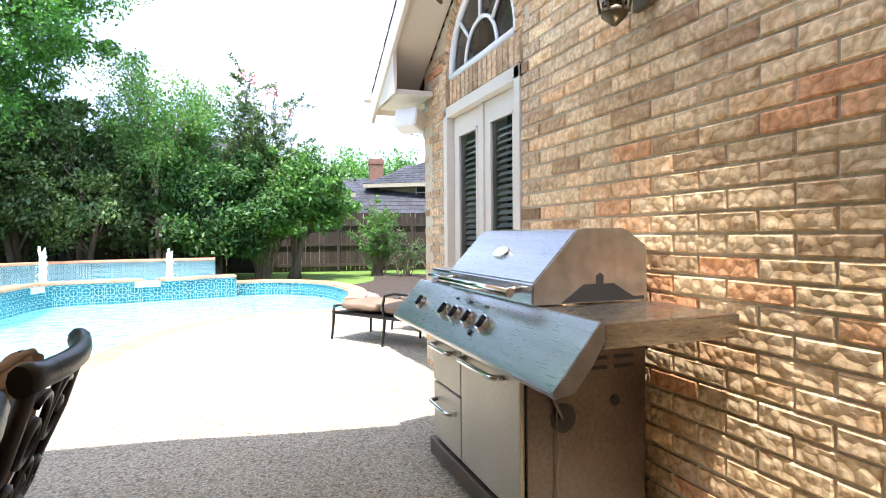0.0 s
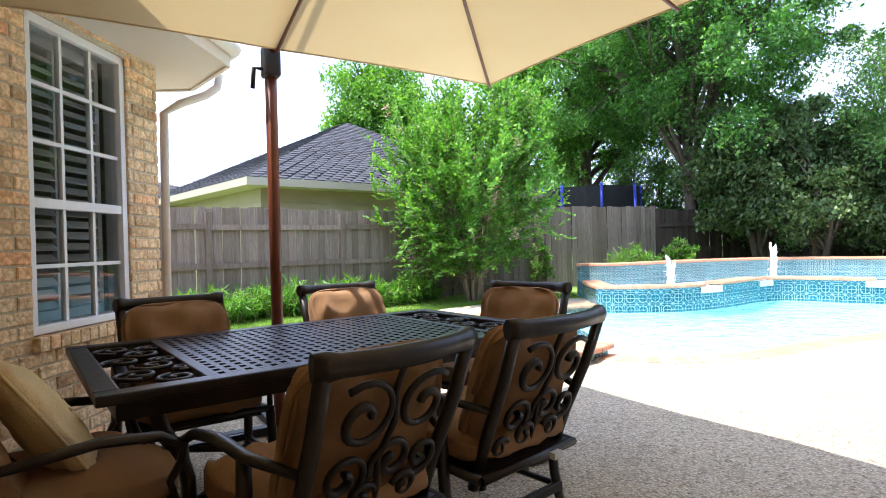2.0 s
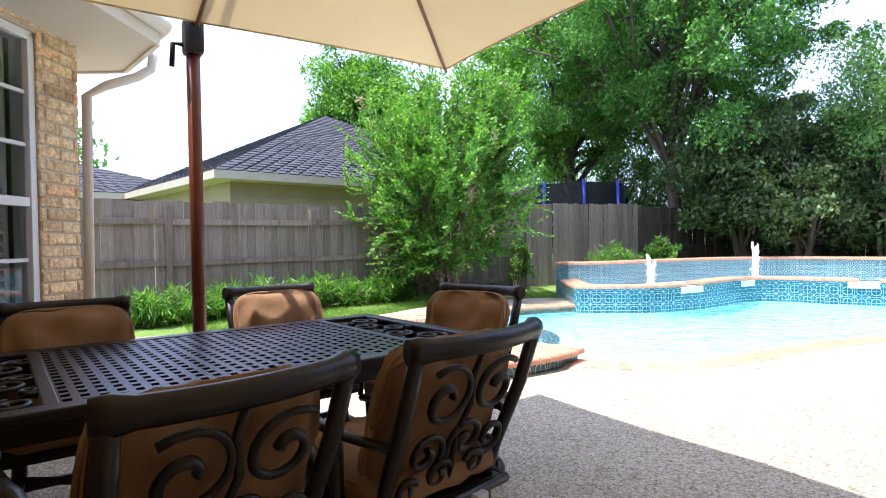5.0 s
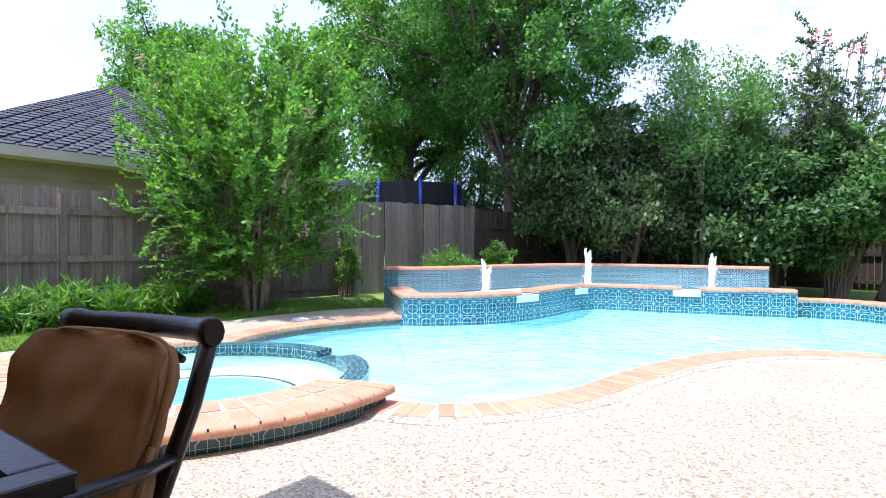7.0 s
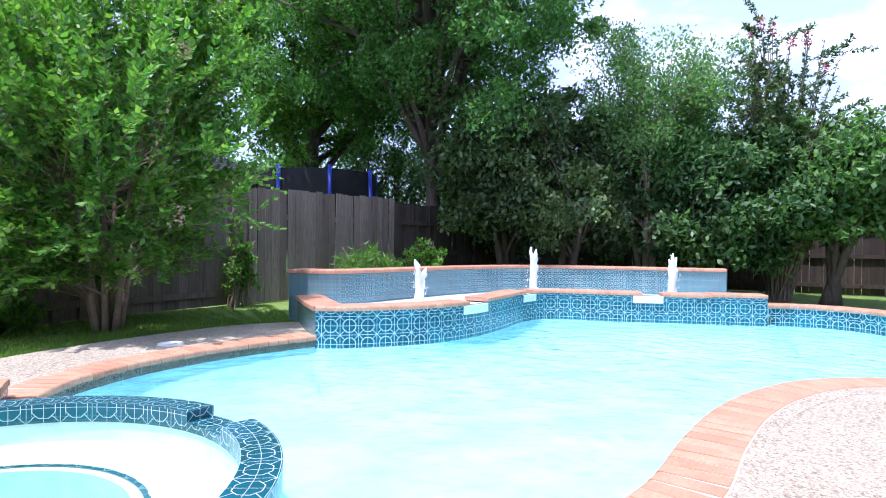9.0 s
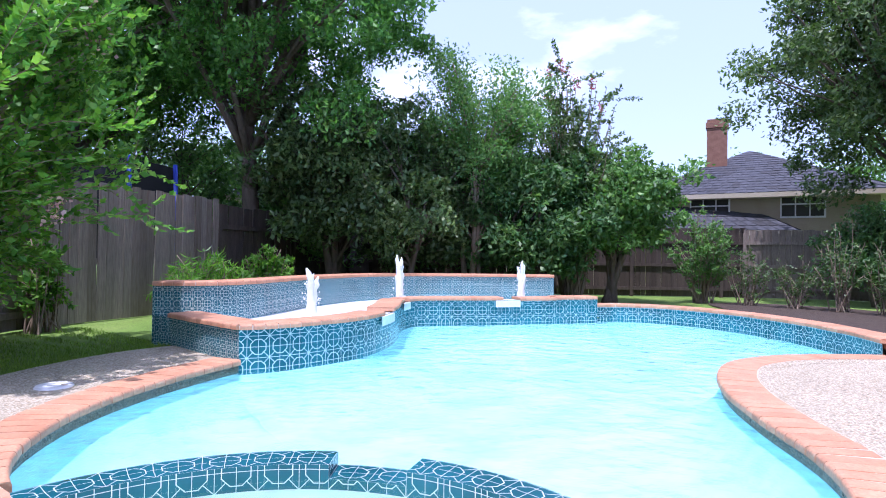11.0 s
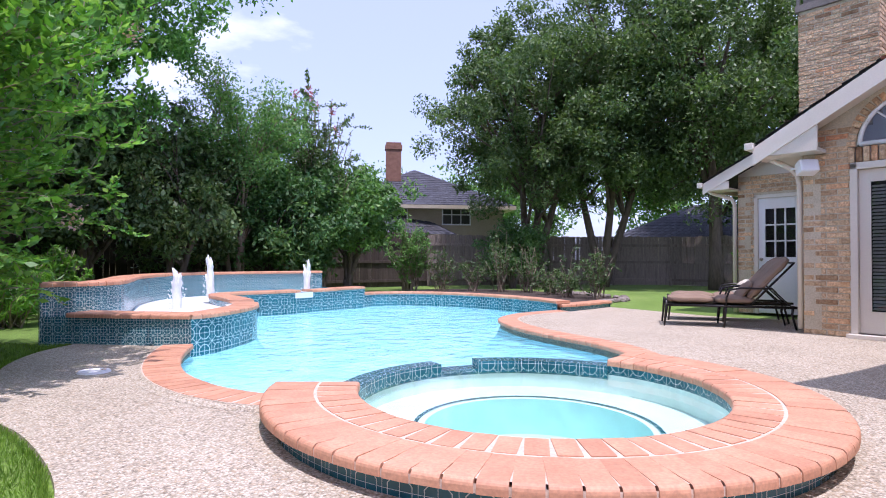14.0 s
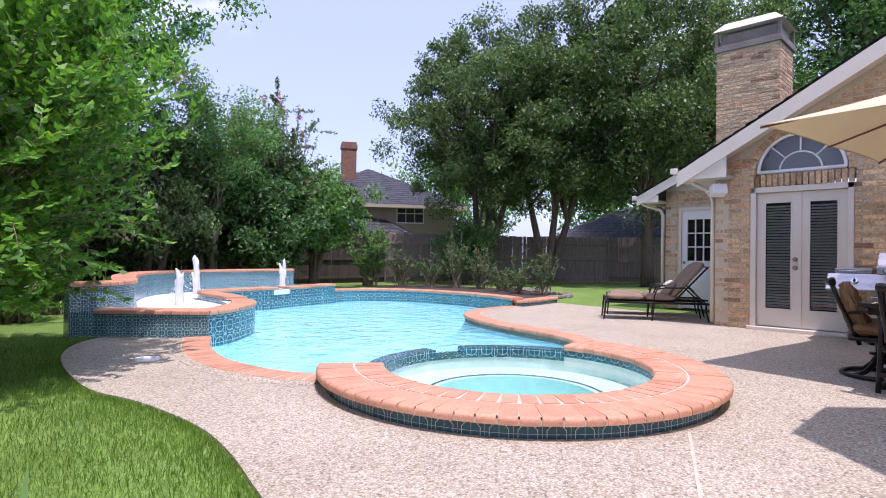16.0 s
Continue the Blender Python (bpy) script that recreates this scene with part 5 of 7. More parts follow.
def piping(lx, ly, z, r=0.006):
    pts = []
    for k in range(41):
        a = 2 * math.pi * k / 40
        c, s = math.cos(a), math.sin(a)
        e = 0.42
        pts.append((math.copysign(abs(c) ** e, c) * lx / 2 * 0.985, math.copysign(abs(s) ** e, s) * ly / 2 * 0.985, z))
    return tube(pts, r, 6)


def spiral(cx, cz, r, turns, start, hand, n=26, tail=None):
    """A scroll in the x-z plane that winds in."""
    pts = [] if tail is None else [Vector(tail)]
    for k in range(n + 1):
        t = k / n
        a = start + hand * turns * 2 * math.pi * t
        q = r * (1 - 0.82 * t)
        pts.append(Vector((cx + math.cos(a) * q, 0, cz + math.sin(a) * q)))
    return pts


def patio_chair(swivel, seed):
    """A cast dining chair that faces +y, origin on the ground under its seat."""
    root = empty("patio_chair", Matrix(), "dark bronze cast patio dining chair with brown cushions", "chair", "chairs round the patio table")
    W2 = 0.235
    lean = Matrix.Translation((0, -0.20, 0.40)) @ Matrix.Rotation(radians(21), 4, "X")
    # back in its own plane: x across, z up along the lean
    for s in (-1, 1):
        bm = bmesh.new()
        add_tube(bm, [lean @ Vector((s * W2 * 0.93, 0, -0.10)), lean @ Vector((s * W2 * 0.95, 0.0, 0.1)), lean @ Vector((s * W2, -0.012, 0.32)), lean @ Vector((s * W2 * 1.02, -0.005, 0.50))], 0.019, 8, flat=1.3)
        part("back_post", bm, M_BRONZE, root)
    rail = [lean @ Vector((x, -0.035 * (1 - (x / W2) ** 2), 0.495 + 0.012 * (1 - (x / W2) ** 2))) for x in [W2 * 1.12 * (k / 8 - 1) for k in range(17)]]
    part("top_rail", tube(rail, [0.027, 0.03] + [0.024] * 13 + [0.03, 0.027], 10, 1.25), M_BRONZE, root)
    low = [lean @ Vector((x, -0.02 * (1 - (x / W2) ** 2), 0.03)) for x in [W2 * (k / 5 - 1) for k in range(11)]]
    part("lower_rail", tube(low, 0.013, 6), M_BRONZE, root)
    scrolls = [(-0.098, 0.335, 0.108, 1.35, 2.2, -1), (0.108, 0.335, 0.098, 1.3, 0.9, 1), (-0.128, 0.165, 0.072, 1.3, -0.6, 1), (0.03, 0.175, 0.075, 1.3, 3.6, -1), (0.140, 0.155, 0.065, 1.3, -2.4, 1), (-0.05, 0.075, 0.05, 1.2, 0.4, 1), (0.10, 0.07, 0.048, 1.2, 2.8, -1), (-0.165, 0.055, 0.04, 1.1, 0.5, 1)]
    for cx, cz, r, tn, st, hd in scrolls:
        pts = [lean @ (p + Vector((0, -0.02, 0))) for p in spiral(cx, cz, r, tn, st, hd)]
        n = len(pts)
        part("scroll", tube(pts, [0.0085 + 0.004 * (k / n) for k in range(n)], 6, 1.2), M_BRONZE, root)
    bm = bmesh.new()
    add_tube(bm, [lean @ Vector((x, -0.02, z)) for x, z in ((0.0, 0.48), (-0.012, 0.40), (0.01, 0.30), (-0.02, 0.2), (0.0, 0.1), (0.0, 0.03))], 0.010, 6)
    part("scroll_stem", bm, M_BRONZE, root)
    # seat
    bm = bmesh.new()
    ring = [(-0.26, -0.24, 0.36), (0.26, -0.24, 0.36), (0.27, 0.26, 0.385), (-0.27, 0.26, 0.385), (-0.26, -0.24, 0.36)]
    add_tube(bm, ring, 0.017, 6)
    part("seat_frame", bm, M_BRONZE, root)
    part("seat_pan", boxes(((-0.25, -0.23, 0.355), (0.25, 0.25, 0.375)), bevel=0.004), M_BRONZE, root)
    for s in (-1, 1):
        arm = [lean @ Vector((s * W2, 0, 0.20)), Vector((s * 0.30, -0.12, 0.615)), Vector((s * 0.295, 0.05, 0.625)), Vector((s * 0.295, 0.20, 0.605)), Vector((s * 0.31, 0.265, 0.57)), Vector((s * 0.305, 0.255, 0.52)), Vector((s * 0.30, 0.225, 0.47)), Vector((s * 0.29, 0.25, 0.39))]
        part("arm", tube(arm, [0.016, 0.021, 0.023, 0.023, 0.02, 0.016, 0.015, 0.014], 8, 0.7), M_BRONZE, root)
    if swivel:
        bm = bmesh.new()
        add_tube(bm, [(math.cos(a) * 0.30, math.sin(a) * 0.30, 0.022) for a in [k * math.pi / 16 for k in range(33)]], 0.02, 8)
        part("base_ring", bm, M_BRONZE, root)
        for k in range(4):
            a = math.pi / 4 + k * math.pi / 2
            c, s = math.cos(a), math.sin(a)
            part("base_spoke", tube([(c * 0.30, s * 0.30, 0.025), (c * 0.17, s * 0.17, 0.05), (c * 0.08, s * 0.08, 0.12), (c * 0.04, s * 0.04, 0.19)], [0.018, 0.022, 0.024, 0.02], 8), M_BRONZE, root)
        bm = bmesh.new()
        add_tube(bm, [(0, 0, 0.13), (0, 0, 0.20), (0, 0, 0.205), (0, 0, 0.22), (0, 0, 0.225), (0, 0, 0.34), (0, 0, 0.36)], [0.045, 0.045, 0.09, 0.09, 0.04, 0.04, 0.12], 14)
        part("swivel_column", bm, M_BRONZE, root)
    else:
        for s in (-1, 1):
            part("leg", tube([(s * 0.295, -0.10, 0.61), (s * 0.298, -0.10, 0.42), (s * 0.302, -0.12, 0.2), (s * 0.305, -0.16, 0.0)], [0.017, 0.018, 0.018, 0.016], 8, 1.3), M_BRONZE, root)
            part("leg", tube([(s * 0.29, 0.25, 0.39), (s * 0.30, 0.25, 0.2), (s * 0.31, 0.29, 0.0)], [0.017, 0.018, 0.016], 8, 1.3), M_BRONZE, root)
            part("side_stretcher", tube([(s * 0.302, -0.13, 0.15), (s * 0.308, 0.27, 0.15)], 0.013, 6), M_BRONZE, root)
        bm = bmesh.new()
        add_box(bm, (-0.315, -0.15, 0.13), (0.315, -0.125, 0.165), 0.004)
        part("rear_stretcher", bm, M_BRONZE, root)
        bm = bmesh.new()
        add_box(bm, (-0.035, -0.1535, 0.139), (0.035, -0.1495, 0.156), 0.001)
        part("maker_plate", bm, M_METAL, root, "small blank metal plate")
    seat = part("seat_cushion", cushion_bm(0.54, 0.54, 0.15, 6, 0.012, seed, 9), M_CUSHION, root, "brown canvas seat cushion")
    seat.matrix_basis = Matrix.Translation((0, 0.025, 0.374))
    ob = part("piping", piping(0.53, 0.52, 0.065), M_CUSHION, seat)
    back = part("back_cushion", cushion_bm(0.49, 0.47, 0.125, 6, 0.017, seed + 5, 11), M_CUSHION, root, "brown canvas back cushion with ruffled edge")
    back.matrix_basis = lean @ Matrix.Translation((0, 0.022, 0.222)) @ Matrix.Rotation(radians(90), 4, "X") @ Matrix.Rotation(math.pi, 4, "Y") @ Matrix.Translation((0, 0, -0.0))
    part("piping", piping(0.505, 0.485, 0.062, 0.009), M_CUSHION, back)
    bm = bmesh.new()
    add_box(bm, (0.06, -0.30, 0.355), (0.11, -0.275, 0.38), 0.002)
    part("care_tag", bm, M_TAG, root, "white cloth care tag")
    return root


chair = patio_chair(False, 1)
chair.matrix_basis = pose(0.71, 1.36, 0, 0, 0, 94)
copy_thing(chair, pose(0.68, 2.06, 0, 0, 0, 92))
copy_thing(chair, pose(-0.60, 1.40, 0, 0, 0, -95))
copy_thing(chair, pose(-0.61, 2.40, 0, 0, 0, -97))
sw = patio_chair(True, 9)
tagged(sw, "dark bronze swivel patio chair on a ring base with brown cushions")
sw.matrix_basis = pose(0.20, 0.75, 0, 0, 0, 4)
copy_thing(sw, pose(0.07, 2.80, 0, 0, 0, 190))

pil = empty("throw_pillow", pose(0.22, 0.665, 0.61, 0, 0, 4) @ pose(0, 0, 0, -58, 0, 0) @ pose(0, 0, 0, 0, 0, 24), "gold cream square throw pillow leaning on the chair", "pillow")
ob = part("pillow_body", cushion_bm(0.39, 0.39, 0.14, 3.0, 0.006, 3), M_PILLOW, pil)
ob = part("piping", piping(0.40, 0.40, 0.07, 0.006), M_PILLOW, pil, "gold rope edge")
bm = bmesh.new()
for k in range(14):
    a = k * 2 * math.pi / 14
    add_tube(bm, [(math.cos(a) * 0.03, math.sin(a) * 0.03, 0.141), (math.cos(a) * 0.09, math.sin(a) * 0.09, 0.134)], [0.003, 0.008], 5)
part("embroidered_sun", bm, M_CREAM, pil, "raised cream sunburst")["kind"] = "stuff"

# ---- table ----
TABLE = pose(-0.14, 1.86, 0, 0, 0, -4.5)
table = empty("patio_table", TABLE, "long dark bronze cast patio table with a lattice top", "table")
TW, TL, TZ = 0.56, 0.98, 0.715
bm = boxes(((-TW, -TL, TZ - 0.035), (-TW + 0.075, TL, TZ)), ((TW - 0.075, -TL, TZ - 0.035), (TW, TL, TZ)), ((-TW + 0.075, -TL, TZ - 0.035), (TW - 0.075, -TL + 0.075, TZ)), ((-TW + 0.075, TL - 0.075, TZ - 0.035), (TW - 0.075, TL, TZ)), bevel=0.008)
top = part("tabletop", bm, M_BRONZE, table, "dark bronze cast rim")
bm = bmesh.new()
y = -TL + 0.36
k = 0
while y < TL - 0.33:
    add_box(bm, (-TW + 0.07, y - 0.011, TZ - 0.022), (TW - 0.07, y + 0.011, TZ - 0.004))
    x = -TW + 0.09 + (0.030 if k % 2 else 0.0)
    while x < TW - 0.09:
        add_box(bm, (x - 0.013, y + 0.010, TZ - 0.021), (x + 0.013, y + 0.036, TZ - 0.0035))
        x += 0.060
    y += 0.046
    k += 1
ob = part("lattice", bm, M_BRONZE, top, "woven lattice openings")
ob["kind"] = "stuff"
for yb in (-TL + 0.345, TL - 0.345):
    part("cross_bar", boxes(((-TW + 0.07, yb - 0.02, TZ - 0.03), (TW - 0.07, yb + 0.02, TZ - 0.001)), bevel=0.005), M_BRONZE, top)
for e in (-1, 1):
    for cx, cy, r, st, hd in ((-0.36, 0.93, 0.085, 0.0, 1), (-0.19, 0.84, 0.08, 3.1, -1), (-0.05, 0.94, 0.075, 1.0, 1), (0.10, 0.85, 0.08, 2.0, -1), (0.25, 0.93, 0.085, 0.0, 1), (0.38, 0.83, 0.07, 3.0, -1), (-0.33, 0.79, 0.06, 1.0, 1), (0.0, 0.80, 0.055, 1.6, 1), (0.22, 0.78, 0.05, 0.4, -1)):
        pts = [Vector((p.x, e * (cy - 0.11 + p.z), TZ - 0.013)) for p in spiral(cx, 0, r, 1.4, st, hd, 22)]
        part("scroll", tube(pts, [0.0085 + 0.002 * k / 23 for k in range(23)], 6, 0.8), M_BRONZE, top)
part("apron", boxes(((-TW + 0.06, -TL + 0.06, TZ - 0.10), (-TW + 0.09, TL - 0.06, TZ - 0.034)), ((TW - 0.09, -TL + 0.06, TZ - 0.10), (TW - 0.06, TL - 0.06, TZ - 0.034)), ((-TW + 0.06, -TL + 0.06, TZ - 0.10), (TW - 0.06, -TL + 0.09, TZ - 0.034)), ((-TW + 0.06, TL - 0.09, TZ - 0.10), (TW - 0.06, TL - 0.06, TZ - 0.034)), bevel=0.004), M_BRONZE, table)
for sx in (-1, 1):
    for sy in (-1, 1):
        leg = [(sx * 0.40, sy * 0.80, TZ - 0.06), (sx * 0.40, sy * 0.78, 0.55), (sx * 0.36, sy * 0.70, 0.38), (sx * 0.37, sy * 0.70, 0.22), (sx * 0.44, sy * 0.80, 0.05), (sx * 0.46, sy * 0.83, 0.0)]
        part("leg", tube([Vector(p) for p in spline(leg, 0.05)], 0.026, 8, 1.2), M_BRONZE, table)
        part("leg_scroll", tube([Vector((sx * (0.40 - 0.16 * t), sy * (0.88 - 0.12 * t), TZ - 0.08 - 0.22 * math.sin(t * 1.57))) for t in [k / 10 for k in range(11)]], 0.014, 6), M_BRONZE, table)
part("stretcher", tube([(0.37, -0.70, 0.24), (0.0, -0.3, 0.26), (0.0, 0.3, 0.26), (0.37, 0.70, 0.24)], 0.016, 8), M_BRONZE, table)
part("stretcher", tube([(-0.37, -0.70, 0.245), (0.02, -0.3, 0.265), (0.02, 0.3, 0.265), (-0.37, 0.70, 0.245)], 0.016, 8), M_BRONZE, table)

# ---- cantilever umbrella ----
umb = empty("cantilever_umbrella", pose(0.615, 1.80, 0, 0, 0, -9.0), "square cream cantilever umbrella on a red-brown pole", "umbrella")
H, PEAK, EDGE = 1.58, 2.93, 2.30
corner = [Vector((H * a, H * b, EDGE)) for a, b in ((-1, -1), (1, -1), (1, 1), (-1, 1))]
mids = [(corner[k] + corner[(k + 1) % 4]) / 2 + Vector((0, 0, 0.01)) for k in range(4)]
hub = Vector((0, 0, PEAK))
rimpts = [p for k in range(4) for p in (corner[k], mids[k])]
for k in range(8):
    a, b = rimpts[k], rimpts[(k + 1) % 8]
    bm = bmesh.new()
    grid = []
    n = 8
    for i in range(n + 1):
        row = []
        for j in range(n + 1):
            base = a.lerp(b, j / n)
            p = hub.lerp(base, i / n)
            sag = 0.0 * (i / n) - 0.04 * math.sin(math.pi * i / n)
            p = p + Vector((0, 0, sag))
            if j not in (0, n):
                p -= Vector((p.x, p.y, 0)) * 0.018 * math.sin(math.pi * j / n) * (i / n)
            row.append(bm.verts.new(p))
        grid.append(row)
    for i in range(n):
        for j in range(n):
            q = (grid[i][j], grid[i + 1][j], grid[i + 1][j + 1], grid[i][j + 1])
            try:
                bm.faces.new(q).smooth = True
            except ValueError:
                pass
    bmesh.ops.remove_doubles(bm, verts=bm.verts[:], dist=0.0005)
    part("canopy_panel", bm, M_CANOPY, umb, "cream cloth panel")
    part("rib", tube([hub + Vector((0, 0, -0.05)), hub.lerp(a, 0.5) + Vector((0, 0, -0.085)), a + Vector((0, 0, -0.02))], 0.011, 6), M_POLE, umb, "brown rib")
    part("hem", tube([a.lerp(b, j / 8) + Vector((0, 0, 0)) - Vector((a.lerp(b, j / 8).x, a.lerp(b, j / 8).y, 0)) * 0.018 * math.sin(math.pi * j / 8) for j in range(9)], 0.006, 5), M_CANOPY, umb)
POLE = Vector((-1.71, 0.0, 0))
part("pole", tube([POLE, POLE + Vector((0, 0, 2.75))], 0.036, 12), M_POLE, umb, "red-brown round pole")
bm = bmesh.new()
add_box(bm, (-0.05, -0.05, 2.17), (0.065, 0.05, 2.36), 0.02)
bm.transform(Matrix.Translation((POLE.x, POLE.y, 0)))
cl = part("slider_clamp", bm, M_BLACK, umb, "black slider clamp")
part("crank_handle", tube([POLE + Vector((0.0, -0.05, 2.22)), POLE + Vector((0.0, -0.10, 2.22)), POLE + Vector((-0.02, -0.105, 2.10))], 0.014, 8), M_BLACK, cl)
part("strut", tube([POLE + Vector((0.03, 0, 2.32)), Vector((-0.95, 0.0, 2.62)), hub + Vector((-0.05, 0, -0.03))], 0.028, 8), M_POLE, umb, "red-brown strut")
part("arm", tube([POLE + Vector((0, 0, 2.75)), hub + Vector((0, 0, 0.10))], 0.024, 8), M_POLE, umb)
bm = bmesh.new()
add_tube(bm, [hub + Vector((0, 0, -0.12)), hub + Vector((0, 0, 0.12))], 0.05, 12)
part("hub", bm, M_POLE, umb)
bm = bmesh.new()
add_box(bm, (-0.45, -0.035, 0.0), (0.45, 0.035, 0.05), 0.006)
add_box(bm, (-0.035, -0.45, 0.004), (0.035, 0.45, 0.054), 0.006)
bm.transform(Matrix.Translation((POLE.x, POLE.y, 0)))
part("cross_base", bm, M_BLACK, umb, "black cross base")

# ---- grill ----
grill = empty("gas_grill", pose(2.34, 3.65, 0, 0, 0, -90) @ Matrix.Diagonal((1, 1, 1.04, 1)), "stainless steel gas grill with closed hood and side shelves", "grill")
GX0, GX1 = 0.41, 1.385


def extrude_profile(prof, x0, x1, bevel=0.0):
    bm = bmesh.new()
    a = [bm.verts.new((x0, y, z)) for y, z in prof]
    b = [bm.verts.new((x1, y, z)) for y, z in prof]
    n = len(prof)
    for i in range(n):
        bm.faces.new((a[i], a[(i + 1) % n], b[(i + 1) % n], b[i]))
    bm.faces.new(a[::-1])
    bm.faces.new(b)
    bmesh.ops.recalc_face_normals(bm, faces=bm.faces[:])
    if bevel:
        bmesh.ops.bevel(bm, geom=bm.edges[:], offset=bevel, segments=2, affect="EDGES")
    return bm


hood = part("hood", extrude_profile([(0.115, 0.858), (0.12, 0.935), (0.30, 1.118), (0.325, 1.124), (0.51, 1.124), (0.53, 1.115), (0.615, 1.06), (0.62, 0.858)], 0.52, 1.375, 0.006), M_STEEL, grill, "polished steel hood")
part("side_cutout", extrude_profile([(0.235, 0.862), (0.33, 0.925), (0.385, 0.925), (0.385, 0.955), (0.40, 0.965), (0.415, 0.955), (0.415, 0.925), (0.46, 0.925), (0.55, 0.875), (0.60, 0.875), (0.60, 0.862)], 1.370, 1.3785), M_BLACK, hood, "dark rotisserie cut-out")
for x in (0.62, 1.28):
    part("handle_bracket", tube([(x, 0.135, 0.915), (x, 0.06, 0.90)], 0.014, 10), M_CHROME, hood)
part("hood_handle", tube([(0.58, 0.055, 0.90), (1.32, 0.055, 0.90)], 0.017, 12), M_CHROME, hood, "round steel handle")
bm = bmesh.new()
bmesh.ops.create_cone(bm, cap_ends=True, segments=24, radius1=0.055, radius2=0.05, depth=0.012)
m = Matrix.Translation((0.93, 0.208, 1.03)) @ Matrix.Rotation(radians(45), 4, "X") @ Matrix.Diagonal((1.25, 0.55, 1, 1))
bm.transform(m)
part("badge", bm, M_CHROME, hood, "plain oval badge")
panel = part("control_panel", extrude_profile([(-0.035, 0.668), (-0.027, 0.648), (0.04, 0.66), (0.10, 0.73), (0.145, 0.80), (0.145, 0.856), (0.125, 0.854)], 0.0, 1.77, 0.003), M_STEEL, grill, "slanted steel control panel")
nrm = Matrix.Rotation(radians(49.3), 4, "X")
for x in (0.30, 0.66, 0.80, 0.955, 1.115):
    knob = part("knob", bmesh.new(), M_CHROME, panel, "chrome-ringed black knob")
    bm = bmesh.new()
    base = Matrix.Translation((x, 0.045, 0.761)) @ nrm
    bmesh.ops.create_cone(bm, cap_ends=True, segments=20, radius1=0.040, radius2=0.034, depth=0.022, matrix=base @ Matrix.Translation((0, 0, 0.012)))
    bm.to_mesh(knob.data)
    bm.free()
    bm = bmesh.new()
    add_box(bm, (-0.008, -0.026, 0.0), (0.008, 0.026, 0.022), 0.003, base @ Matrix.Translation((0, 0, 0.012)))
    bmesh.ops.create_cone(bm, cap_ends=True, segments=18, radius1=0.019, radius2=0.018, depth=0.005, matrix=base @ Matrix.Translation((0, 0, 0.025)))
    part("grip", bm, M_BLACK, knob, "black grip")
for x in (0.70, 0.86, 1.03):
    bm = bmesh.new()
    add_box(bm, (-0.02, -0.006, 0), (0.02, 0.006, 0.003), 0.002, Matrix.Translation((x, 0.094, 0.818)) @ nrm)
    part("vent_slot", bm, M_BLACK, panel)
bm = bmesh.new()
bmesh.ops.create_cone(bm, cap_ends=True, segments=14, radius1=0.013, radius2=0.012, depth=0.016, matrix=Matrix.Translation((1.045, 0.012, 0.723)) @ nrm)
part("igniter_button", bm, M_BLACK, panel, "black igniter button")
part("side_shelf", boxes(((1.37, 0.14, 0.775), (1.77, 0.66, 0.852)), bevel=0.008), M_SHELF, grill, "steel side shelf")
part("burner_shelf", boxes(((0.0, 0.14, 0.775), (0.52, 0.66, 0.852)), bevel=0.008), M_STEEL, grill, "steel burner shelf")
lid = part("burner_lid", boxes(((0.06, 0.18, 0.856), (0.47, 0.60, 0.925)), bevel=0.014), M_STEEL, grill, "low steel side-burner lid")
part("lid_handle", tube([(0.12, 0.17, 0.89), (0.12, 0.145, 0.89), (0.41, 0.145, 0.89), (0.41, 0.17, 0.89)], 0.008, 8), M_CHROME, lid)
cab = part("cabinet", boxes(((GX0, 0.09, 0.10), (GX1, 0.60, 0.70)), bevel=0.004), M_STEELD, grill, "brown steel cabinet with side shade in its colour")
# Added black box: gives the shaded gap between cabinet and shelf its darkness
part("recess_fill", boxes(((GX0 + 0.02, 0.12, 0.695), (GX1 - 0.03, 0.58, 0.778)), bevel=0.004), M_BLACK, grill, "black box filling the shaded recess under the hood")
d1 = part("cabinet_door", boxes(((0.80, 0.066, 0.12), (1.37, 0.088, 0.66)), bevel=0.006), M_STEELW, cab, "warm grey door")
d2b = part("drawer", boxes(((0.42, 0.066, 0.40), (0.79, 0.088, 0.66)), bevel=0.006), M_STEELW, cab, "warm grey drawer front")
d3b = part("drawer", boxes(((0.42, 0.066, 0.12), (0.79, 0.088, 0.39)), bevel=0.006), M_STEELW, cab, "warm grey drawer front")
for par, x0, x1, z in ((d1, 0.86, 1.24, 0.585), (d2b, 0.47, 0.74, 0.58), (d3b, 0.47, 0.74, 0.31)):
    part("handle", tube([(x0, 0.066, z), (x0 + 0.01, 0.03, z), (x0 + 0.03, 0.02, z), (x1 - 0.03, 0.02, z), (x1 - 0.01, 0.03, z), (x1, 0.066, z)], 0.011, 10), M_CHROME, par, "bent steel bar handle")
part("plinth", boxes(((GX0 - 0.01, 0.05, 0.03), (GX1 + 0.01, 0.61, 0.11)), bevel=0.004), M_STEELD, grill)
for x in (0.48, 1.32):
    for y in (0.12, 0.54):
        bm = bmesh.new()
        bmesh.ops.create_cone(bm, cap_ends=True, segments=16, radius1=0.03, radius2=0.03, depth=0.03, matrix=Matrix.Translation((x, y, 0.03)) @ Matrix.Rotation(math.pi / 2, 4, "Y"))
        part("caster", bm, M_BLACK, grill, "black caster wheel")
